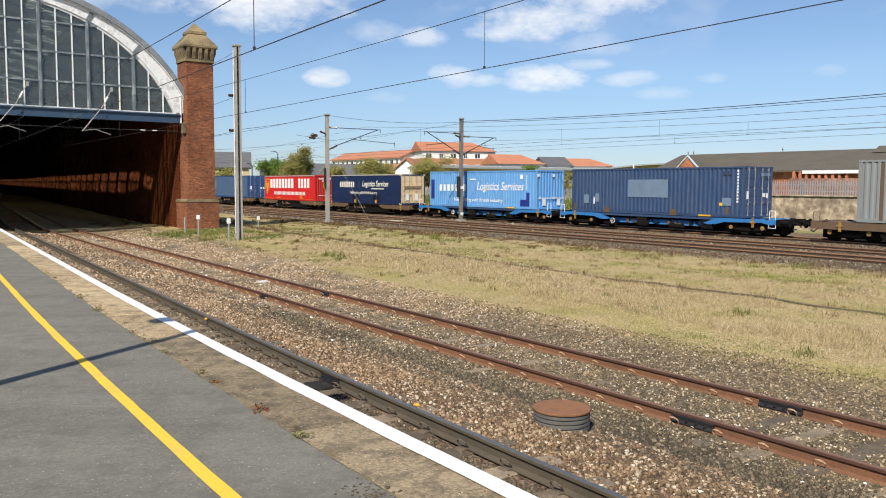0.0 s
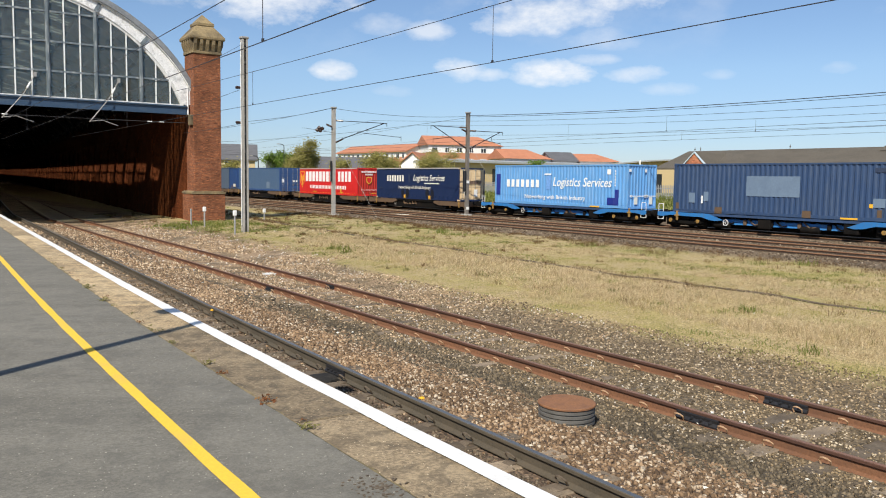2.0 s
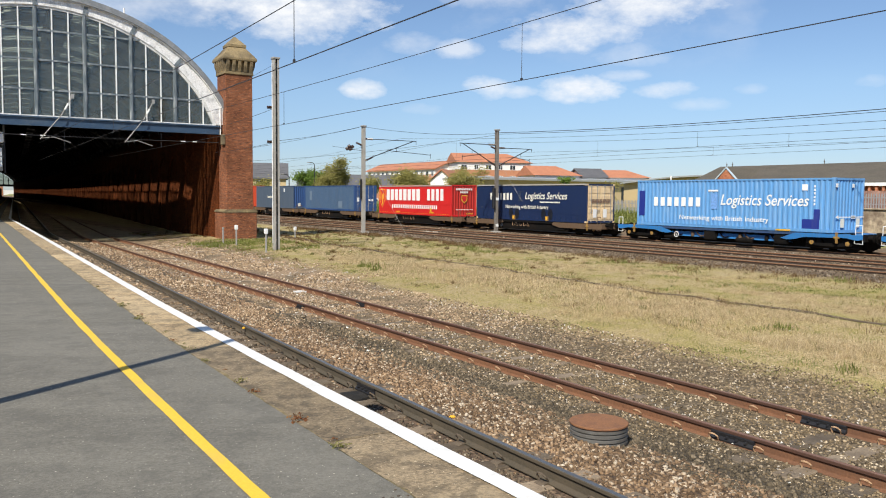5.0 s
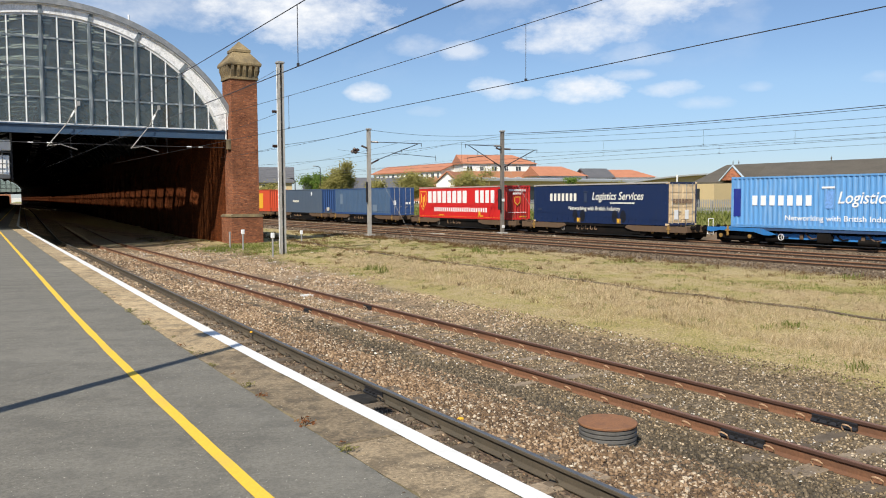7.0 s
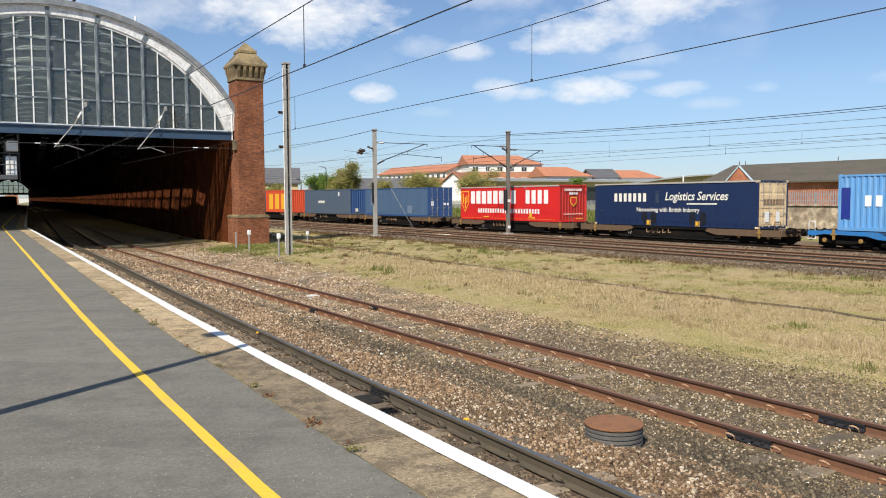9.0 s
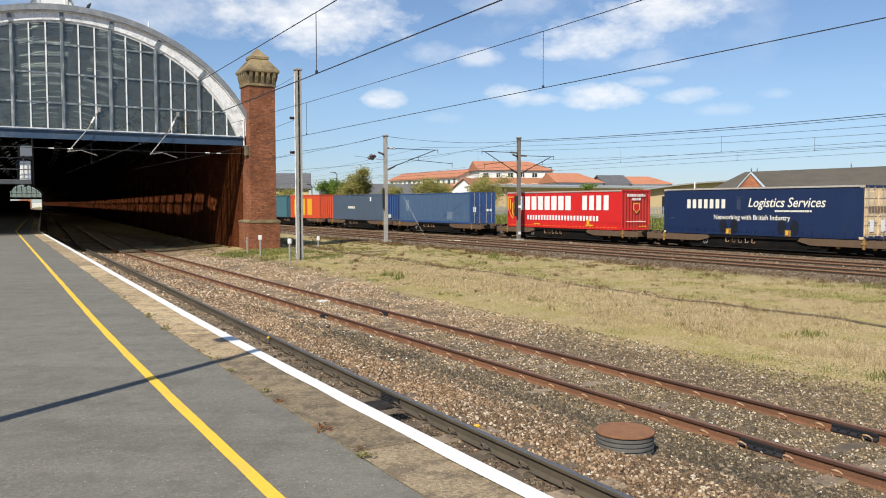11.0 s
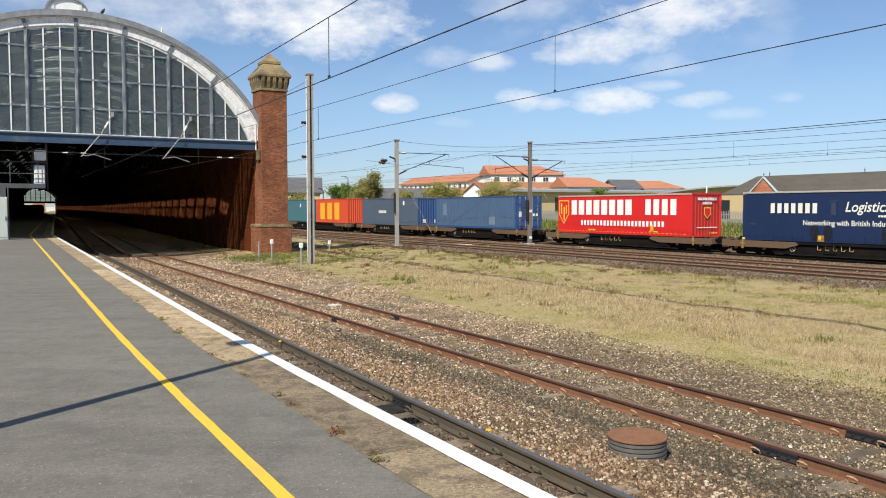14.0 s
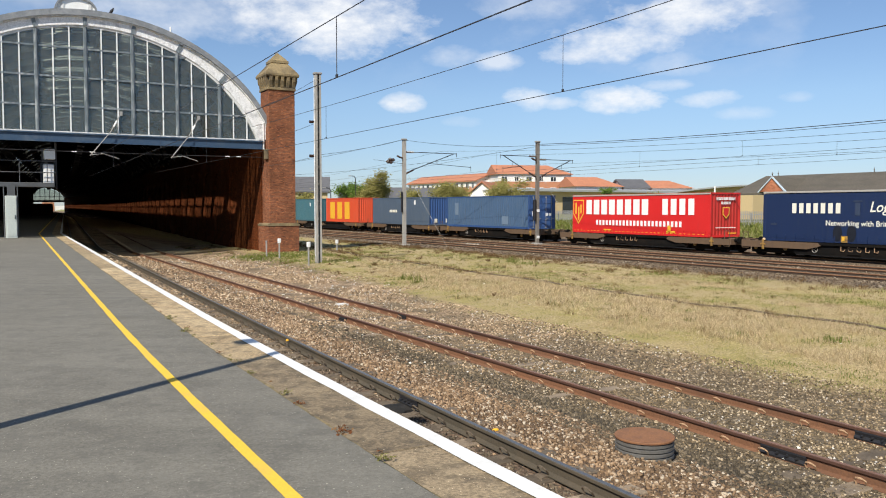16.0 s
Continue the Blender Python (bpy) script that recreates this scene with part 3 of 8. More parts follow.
        r.inputs[1].default_value, r.inputs[2].default_value = lo, hi
        r.inputs[3].default_value, r.inputs[4].default_value = (0, 1) if rising else (1, 0)
        return r.outputs[0]

    col = blend(nt, edge(6.55, 0.5, True, 1.0), pink, earth)
    col = blend(nt, edge(7.5, 0.5, True, 1.0), col, stones)
    col = blend(nt, edge(11.55, 0.9, True, 1.6, slid.outputs[0]), col, grass)
    col = blend(nt, edge(25.2, 1.6), col, blend(nt, 0.55, stones, (0.080, 0.055, 0.033)))
    col = blend(nt, edge(43.5, 1.0), col, blend(nt, 0.6, grass, (0.13, 0.17, 0.04)))
    nt.links.new(col, bsdf.inputs["Base Color"])
    bsdf.inputs["Roughness"].default_value = 0.95
    bumped(nt, bsdf, vor.outputs["Distance"], 0.6, 0.03)
    return m


GROUND = ground_material()
DIRTY_CONCRETE = paving("dirty_platform_concrete", (0.215, 0.162, 0.098), (0.070, 0.054, 0.034), (0.40, 0.31, 0.19), (0.64, 0.54, 0.38), 2.2, 0.18, 0.9, 0.95, 0.8, 0.1, 1.8)
OIL = surface("black_oil", (0.010, 0.009, 0.008), (0.03, 0.026, 0.022), 30, 6, 0.3, 0.4, 0.9, 0, 0.4, 0.01, True)

# ---- mesh helpers ----


def mesh_object(name, bm, material, parent=None, label="", smooth=False):
    me = bpy.data.meshes.new(name)
    bm.normal_update()
    bm.to_mesh(me)
    bm.free()
    for m in (material if isinstance(material, (list, tuple)) else [material]):
        me.materials.append(m)
    if smooth:
        for p in me.polygons:
            p.use_smooth = True
    ob = new(name, me)
    if parent:
        ob.parent = parent
    if label:
        ob["label"] = label
    return ob


def part(name, bm, material, parent, label="", smooth=False):
    return mesh_object(name, bm, material, parent, label, smooth)


def thing(name, label, category, m=None, group="", kind=""):
    ob = new(name)
    ob.empty_display_size = 0.3
    if m is not None:
        ob.matrix_basis = m
    return tagged(ob, label, category, group, kind)


def raw_object(name, verts, faces, material, parent=None):
    me = bpy.data.meshes.new(name)
    me.from_pydata(verts, [], faces)
    me.update()
    me.materials.append(material)
    ob = new(name, me)
    if parent:
        ob.parent = parent
    return ob


def box(bm, x0, x1, y0, y1, z0, z1, bevel=0.0, mi=0):
    vs = [bm.verts.new((x, y, z)) for x in (x0, x1) for y in (y0, y1) for z in (z0, z1)]
    fs = [bm.faces.new([vs[i] for i in q]) for q in ((0, 1, 3, 2), (4, 6, 7, 5), (0, 4, 5, 1), (2, 3, 7, 6), (0, 2, 6, 4), (1, 5, 7, 3))]
    for f in fs:
        f.material_index = mi
    if bevel:
        bmesh.ops.bevel(bm, geom=list({e for f in fs for e in f.edges}), offset=bevel, segments=1, affect="EDGES")
    return vs


def prism(bm, outline, lo, hi, axis="y", mi=0):
    """An outline of 2D points pushed along an axis. Along y the points are (x, z), along x (y, z), along z (x, y)."""
    def at(p, d):
        return {"y": (p[0], d, p[1]), "x": (d, p[0], p[1]), "z": (p[0], p[1], d)}[axis]
    a = [bm.verts.new(at(p, lo)) for p in outline]
    b = [bm.verts.new(at(p, hi)) for p in outline]
    n = len(outline)
    fs = [bm.faces.new((a[i], a[(i + 1) % n], b[(i + 1) % n], b[i])) for i in range(n)]
    fs += [bm.faces.new(a[::-1]), bm.faces.new(b)]
    for f in fs:
        f.material_index = mi
    bmesh.ops.recalc_face_normals(bm, faces=fs)
    return fs


def tube(bm, points, r, sides=6):
    pts = [Vector(p) for p in points]
    rings = []
    for i, p in enumerate(pts):
        d = (pts[min(i + 1, len(pts) - 1)] - pts[max(i - 1, 0)]).normalized()
        ref = Vector((0, 0, 1)) if abs(d.z) < 0.9 else Vector((1, 0, 0))
        u = d.cross(ref).normalized()
        v = d.cross(u)
        rr = r[i] if isinstance(r, (list, tuple)) else r
        rings.append([bm.verts.new(p + rr * (math.cos(a) * u + math.sin(a) * v)) for a in (2 * math.pi * k / sides for k in range(sides))])
    for a, b in zip(rings, rings[1:]):
        for k in range(sides):
            bm.faces.new((a[k], a[(k + 1) % sides], b[(k + 1) % sides], b[k]))
    bm.faces.new(rings[0][::-1])
    bm.faces.new(rings[-1])


def lathe(bm, profile, mid=(0, 0, 0), sides=16, axis="z"):
    rings = []
    for r, h in profile:
        ring = []
        for k in range(sides):
            a = 2 * math.pi * k / sides
            c, s = r * math.cos(a), r * math.sin(a)
            p = {"z": (c, s, h), "x": (h, c, s), "y": (c, h, s)}[axis]
            ring.append(bm.verts.new(Vector(p) + Vector(mid)))
        rings.append(ring)
    fs = []
    for a, b in zip(rings, rings[1:]):
        fs += [bm.faces.new((a[k], a[(k + 1) % sides], b[(k + 1) % sides], b[k])) for k in range(sides)]
    fs += [bm.faces.new(rings[0][::-1]), bm.faces.new(rings[-1])]
    bmesh.ops.recalc_face_normals(bm, faces=fs)


def sweep(bm, outline, ys, shift=0.0, closed=True, curve=bend):
    """An (x, z) outline swept along the curve of the tracks."""
    rows = [[bm.verts.new((x + shift + curve(y), y, z)) for x, z in outline] for y in ys]
    n = len(outline)
    for a, b in zip(rows, rows[1:]):
        for k in range(n if closed else n - 1):
            bm.faces.new((a[k], b[k], b[(k + 1) % n], a[(k + 1) % n]))
    if closed:
        bm.faces.new(rows[0])
        bm.faces.new(rows[-1][::-1])
    bmesh.ops.recalc_face_normals(bm, faces=list(bm.faces))


def steps(a, b, d):
    n = max(1, round((b - a) / d))
    return [a + (b - a) * k / n for k in range(n + 1)]


def straight(y):
    return 0.0

# ---- ground, platform, tracks ----
GRASS_Z, BALLAST_Z, SIDING_Z = -0.13, -0.185, -0.22
SIDING_BED = SIDING_Z - 0.148


def ground_height(x, y):
    wob = 0.035 * noise.noise((x * 0.9, y * 0.9, 0.0)) + 0.05 * noise.noise((x * 0.21, y * 0.21, 4.0))
    if x < 2.5:
        return -0.25
    u = x - siding_bend(max(0.0, min(y, 60)))
    if u < 5.7:
        return BALLAST_Z + 0.3 * wob
    if u < 7.3:
        f = (u - 5.7) / 1.6
        return BALLAST_Z * (1 - f) + SIDING_BED * f + 0.3 * wob
    if u < 10.3:
        return SIDING_BED + 0.3 * wob
    if u < 14.5:
        f = (u - 10.3) / 4.2
        return (SIDING_BED + 0.3 * wob) * (1 - f) + (GRASS_Z + wob) * f
    if x < 24.5:
        return GRASS_Z + wob
    if x < 41:
        return -0.115 + 0.3 * wob - 0.03 * max(0.0, 1 - abs(x - 34.8) / 0.9)
    if x < 47.5:
        return -0.115 + 1.45 * ((x - 41) / 6.5) * max(0.0, min(1.0, (y - 32) / 3)) + wob
    return 0.1 + 1.15 * max(0.0, min(1.0, (y - 32) / 3)) if x < 120 else -0.2


def make_ground():
    xs = [-3000, -900, -300, -100, -40, -20, -10, 0.0] + steps(2.4, 26, 0.35) + steps(26.8, 50, 0.8) + [55, 65, 80, 100, 130, 180, 300, 700, 1500, 3000]
    ys = [-3000, -900, -300, -100, -40, -20, -10, -4] + steps(-2, 34, 0.4) + steps(35, 70, 1.0) + steps(73, 130, 4) + [150, 190, 250, 320, 450, 700, 1200, 3000]
    verts = [(x, y, ground_height(x, y)) for y in ys for x in xs]
    n = len(xs)
    faces = [(j * n + i, j * n + i + 1, (j + 1) * n + i + 1, (j + 1) * n + i) for j in range(len(ys) - 1) for i in range(n - 1)]
    ob = raw_object("ground", verts, faces, GROUND)
    for p in ob.data.polygons:
        p.use_smooth = True
    return tagged(ob, "stony ballast and dry grass between railway tracks", "ground", kind="structure")


make_ground()
PLAT = 0.915
FAR_Y = 450.0
LONG_YS = steps(-12, 60, 2.0) + steps(64, 100, 4.0) + [120, 160, 200, 240, 280, 320, 360, 400, FAR_Y]


def make_platform():
    top = thing("platform", "grey asphalt station platform with concrete edge slabs", "platform", kind="structure")
    bm = bmesh.new()
    sweep(bm, [(-9.0, -0.3), (2.13, -0.3), (2.13, PLAT), (-9.0, PLAT)], LONG_YS)
    part("asphalt_surface", bm, ASPHALT, top, "dark grey worn asphalt")
    bm = bmesh.new()
    sweep(bm, [(2.134, -0.3), (2.58, -0.3), (2.58, PLAT - 0.13), (2.134, PLAT - 0.13)], LONG_YS)
    part("platform_wall", bm, BRICK, top, "sooty brick platform wall")
    # the asphalt's ragged edge over the slabs, and the mossy joint beside it
    ys = steps(-4, 46, 0.07)
    for name, mat, lift, inner, base_w, wild, label in (("joint_moss", MOSS, 0.003, 2.132, 2.148, 0.045, "moss and dirt along the slab joint"), ("asphalt_edge", ASPHALT, 0.0012, 2.05, 2.137, 0.022, "ragged asphalt edge")):
        rows = [(y, inner + bend(y), base_w + bend(y) + wild * (noise.noise((y * 1.9, base_w * 9, 0)) + 0.7 * noise.noise((y * 9.0, base_w * 5, 3.0)))) for y in ys]
        verts = [p for y, p, q in rows for p in ((p, y, PLAT + lift), (max(p + 0.004, q), y, PLAT + lift))]
        faces = [(2 * k, 2 * k + 1, 2 * k + 3, 2 * k + 2) for k in range(len(rows) - 1)]
        ob = raw_object(name, verts, faces, mat, top)
        ob["label"] = label
    for name, mat, a, b, label in (("white_edge_line", WHITE_LINE, 2.585, 2.722, "white painted edge line"), ("yellow_line", YELLOW_LINE, 1.395, 1.478, "yellow painted safety line")):
        bm = bmesh.new()
        ys = steps(-12, 60, 0.25) + LONG_YS[-17:]
        jig = [0.010 * noise.noise((y * 1.3, 7.0 if a > 2 else 2.0, 0)) for y in ys]
        jig2 = [0.010 * noise.noise((y * 1.7, 17.0 if a > 2 else 12.0, 0)) for y in ys]
        lift = PLAT + 0.006
        for (y0, p0, q0), (y1, p1, q1) in zip(zip(ys, jig, jig2), list(zip(ys, jig, jig2))[1:]):
            c0, c1 = bend(y0), bend(y1)
            q0, q1 = (0, 0) if a > 2 else (q0, q1)
            bm.faces.new([bm.verts.new(v) for v in ((a + c0 + p0, y0, lift), (b + c0 + q0, y0, lift), (b + c1 + q1, y1, lift), (a + c1 + p1, y1, lift))])
        bmesh.ops.remove_doubles(bm, verts=bm.verts, dist=0.0005)
        part(name, bm, mat, top, label)
    return top


platform = make_platform()


def coping_slabs():
    """The concrete slabs of the platform's edge, one by one."""
    bm = bmesh.new()
    box(bm, 2.137, 2.74, -0.896, 0.896, PLAT - 0.125, PLAT, 0.006)
    first = part("coping_slab", bm, CONCRETE, platform)
    dirty = first.data.copy()
    dirty.materials[0] = DIRTY_CONCRETE
    rng = random.Random(3)
    ys = [-7.0 + 1.80 * k for k in range(60)]
    for k, y in enumerate(ys):
        ob = first if k == 0 else new("coping_slab", dirty if y < 9.0 else first.data)
        ob.parent = platform
        slope = math.atan2(bend(y + 0.9) - bend(y - 0.9), 1.8)
        ob.matrix_basis = Matrix.LocRotScale((bend(y), y, rng.uniform(-0.004, 0.002)), Euler((0, 0, 0)), None) @ Matrix.Translation((2.44, 0, 0)) @ Matrix.Rotation(-slope, 4, "Z") @ Matrix.Translation((-2.44, 0, 0))


RAIL_SHAPE = [(-0.07, -0.159), (0.07, -0.159), (0.07, -0.148), (0.012, -0.128), (0.010, -0.048), (0.035, -0.034), (0.035, -0.006), (0.028, 0.0), (-0.028, 0.0), (-0.035, -0.006), (-0.035, -0.034), (-0.010, -0.048), (-0.012, -0.128), (-0.07, -0.148)]


def rail(parent, shift, ys, mats, curve):
    bm = bmesh.new()
    sweep(bm, RAIL_SHAPE, ys, shift, True, curve)
    for f in bm.faces:
        z = f.calc_center_median().z
        if f.normal.z > 0.9 and z > -0.004:
            f.material_index = 1
        elif z > -0.046 and len(mats) > 2:
            f.material_index = 2
    return part("rail", bm, list(mats), parent)


def fastening_mesh(mat, seat):
    """A base plate with two spring clips, one on each side of the rail's foot."""
    bm = bmesh.new()
    for s in (-1, 1):
        pts = [(s * 0.06, -0.045, -0.135), (s * 0.10, -0.060, -0.085), (s * 0.125, -0.035, -0.060), (s * 0.130, 0.0, -0.056), (s * 0.125, 0.035, -0.064), (s * 0.11, 0.055, -0.095), (s * 0.09, 0.045, -0.14)]
        tube(bm, pts, 0.010, 5)
        prism(bm, [(s * 0.072, -0.170), (s * 0.165, -0.185), (s * 0.15, -0.163), (s * 0.11, -0.148), (s * 0.072, -0.146)], -0.060, 0.060, mi=1)
    me = bpy.data.meshes.new("rail_clip")
    bm.normal_update()
    bm.to_mesh(me)
    bm.free()
    me.materials.append(mat)
    me.materials.append(seat)
    return me


CLIP_MESH, DARK_CLIP_MESH = fastening_mesh(CLIP, SEAT), fastening_mesh(DARK_CLIP, DARK_CLIP)


def track(label, mid, mats, y0, y1, curve, near=(-3, 46), rails_at=0.7175):
    top = thing("railway_track", label, "railway track", kind="structure")
    ys = steps(y0, min(y1, 60), 2.0) + ([64, 72, 80, 90, 100, 120, 160, 200, 240, 280, 320, 360, 400, 450, 500] if y1 > 60 else [])
    for s in (-1, 1):
        rail(top, mid + s * (rails_at + 0.035), ys, mats, curve)
    return top


def sleeper_pieces(top, mid, places, curve, depth=-0.162, seed=1, mat=SLEEPER, clips=CLIP_MESH):
    rng = random.Random(seed)
    bm = bmesh.new()
    box(bm, -1.28, 1.28, -0.125, 0.125, depth - 0.13, depth, 0.012)
    first = part("sleeper", bm, mat, top)
    for k, y in enumerate(places):
        ob = first if k == 0 else new("sleeper", first.data)
        ob.parent = top
        sl = math.atan2(curve(y + 0.5) - curve(y - 0.5), 1.0)
        ob.matrix_basis = pose(mid + curve(y), y, rng.uniform(-0.012, 0.0), 0, 0, -math.degrees(sl) + rng.uniform(-0.5, 0.5))
        for s in (-1, 1):
            c = new("rail_clip", clips)
            c.parent = top
            c.matrix_basis = pose(mid + s * 0.7525 + curve(y), y, 0.0, 0, 0, -math.degrees(sl) + rng.uniform(-2, 2))


def far_sleepers(top, mid, y0, y1, pitch=0.68):
    verts, faces = [], []
    for y in steps(y0, y1, pitch):
        o = len(verts)
        verts += [(mid + sx * 1.28, y + sy * 0.125, z) for z in (-0.36, -0.125) for sx, sy in ((-1, -1), (1, -1), (1, 1), (-1, 1))]
        faces += [tuple(o + i for i in q) for q in ((4, 5, 6, 7), (0, 1, 5, 4), (1, 2, 6, 5), (2, 3, 7, 6), (3, 0, 4, 7))]
    ob = raw_object("sleepers", verts, faces, SLEEPER, top)
    ob["kind"] = "stuff"


PLATFORM_TRACK_X, SIDING_X = 4.10, 8.685
MAIN_XS = (28.75, 32.35, 37.25)
BROWN_BED = surface("dark_brown_bed", (0.070, 0.050, 0.033), (0.045, 0.033, 0.023), 12, 1.5, 0.45, 0.45, 0.95, 0.0, 0.6, 0.02, True)
MAIN_TOP = surface("brown_rail_head", (0.36, 0.225, 0.135), (0.26, 0.155, 0.09), 30, 1.0, 0.2, 0.4, 0.85, 0.0, 0.1, 0.002, True)
# the siding's sleepers lie closer at its joints
SIDING_SLEEPERS = [4.35 - 0.76 * k for k in range(8, 0, -1)] + [4.35, 5.0, 5.58, 6.2, 6.75, 7.42] + [8.2 + 0.765 * k for k in range(13)] + [18.0, 18.6, 19.2] + [19.9 + 0.765 * k for k in range(35)]
platform_track = track("dark used rails of the platform track with a polished head", PLATFORM_TRACK_X, (DARK_RAIL, RAIL_TOP), -14, 420, bend)
siding_track = track("rusty brown siding rails on old sleepers with spring clips", SIDING_X, (RUST_WEB, RUST_TOP, RUST_RAIL), -14, 420, siding_bend)
siding_track.location.z = SIDING_Z
main_tracks = []
for mx in MAIN_XS:
    tk = thing("railway_track", "brown main line rails on stone ballast", "railway track", group="main line tracks", kind="structure")
    for s in (-1, 1):
        rail(tk, mx + s * 0.7525, [-120, -60, -30] + steps(-20, 140, 10) + [200, 400, 900], (MAIN_WEB, MAIN_TOP, MAIN_RAIL), straight)
    far_sleepers(tk, mx, -40, 120)
    if mx < 36:
        bm = bmesh.new()
        ys = [-120, -40] + steps(-20, 140, 2.0) + [300]
        rows = [[bm.verts.new((mx + x, y, z + 0.025 * noise.noise((x * 2.0, y * 1.3, mx)))) for x, z in ((-0.68, -0.13), (-0.55, -0.095), (0.0, -0.085), (0.55, -0.095), (0.68, -0.13))] for y in ys]
        for a, b in zip(rows, rows[1:]):
            for k in range(4):
                bm.faces.new((a[k], a[k + 1], b[k + 1], b[k]))
        part("four_foot", bm, BROWN_BED, tk, "dark brown strip between the rails")
    main_tracks.append(tk)


def fishplate(parent, x, y, length=0.55):
    bm = bmesh.new()
    for s in (-1, 1):
        prism(bm, [(x + s * 0.013, -0.132), (x + s * 0.060, -0.142), (x + s * 0.066, -0.120), (x + s * 0.034, -0.090), (x + s * 0.040, -0.050), (x + s * 0.036, -0.036), (x + s * 0.013, -0.046)], y - length / 2, y + length / 2)
        for k in range(4):
            yy = y + (k - 1.5) * length / 4.6
            lathe(bm, [(0.019, s * 0.030), (0.019, s * 0.062), (0.011, s * 0.064), (0.011, s * 0.078)], (x, yy, -0.088), 8, "x")
    part("fishplate", bm, BLACK_STEEL, parent, "black bolted rail joint plate")


for sx, sy in ((-1, 5.98), (1, 5.78)):
    fishplate(siding_track, SIDING_X + sx * 0.7525 + siding_bend(sy), sy, 0.60)
for sx, sy in ((-1, 18.95), (1, 18.6)):
    fishplate(siding_track, SIDING_X + sx * 0.7525 + siding_bend(sy), sy, 0.42)


# ---- train shed ----
# black enough that the added roof bars look unlit in the sun
UNLIT_BLACK = surface("unlit_black", (0.010, 0.009, 0.009), None, 10, 1, 0.2, 0.3, 0.95, 0, 0)
TAN_BED = surface("pale_tan_bed", (0.36, 0.29, 0.19), (0.22, 0.18, 0.12), 14, 0.8, 0.25, 0.45, 0.95, 0, 0.5, 0.03, True)
GABLE_Y = 47.3
ARC_X, ARC_Z = 5.6, 3.75
BEAM_LO, BEAM_HI = 5.95, 6.45


def arc(a, b, lo=0.0, hi=180.0, n=48, cx=ARC_X, cz=ARC_Z):
    return [(cx + a * math.cos(radians(lo + (hi - lo) * k / n)), cz + b * math.sin(radians(lo + (hi - lo) * k / n))) for k in range(n + 1)]


def arch_z(x, a, b):
    u = (x - ARC_X) / a
    return ARC_Z + b * math.sqrt(max(0.0, 1 - u * u))


INNER, OUTER = (9.63, 8.385), (10.40, 8.83)


def band(bm, inner, outer, y0, y1, lo=18.8, hi=161.2, n=60):
    """A flat arch between two ellipses."""
    p, q = arc(*inner, lo, hi, n), arc(*outer, lo, hi, n)
    rows = [[bm.verts.new((x, y, z)) for x, z in pts] for y in (y0, y1) for pts in (p, q)]
    pi, qi, po, qo = rows
    fs = []
    for k in range(n):
        fs += [bm.faces.new((pi[k], pi[k + 1], qi[k + 1], qi[k])), bm.faces.new((po[k], qo[k], qo[k + 1], po[k + 1])), bm.faces.new((qi[k], qi[k + 1], qo[k + 1], qo[k])), bm.faces.new((pi[k], po[k], po[k + 1], pi[k + 1]))]
    fs += [bm.faces.new((pi[0], qi[0], qo[0], po[0])), bm.faces.new((pi[-1], po[-1], qo[-1], qi[-1]))]
    bmesh.ops.recalc_face_normals(bm, faces=fs)


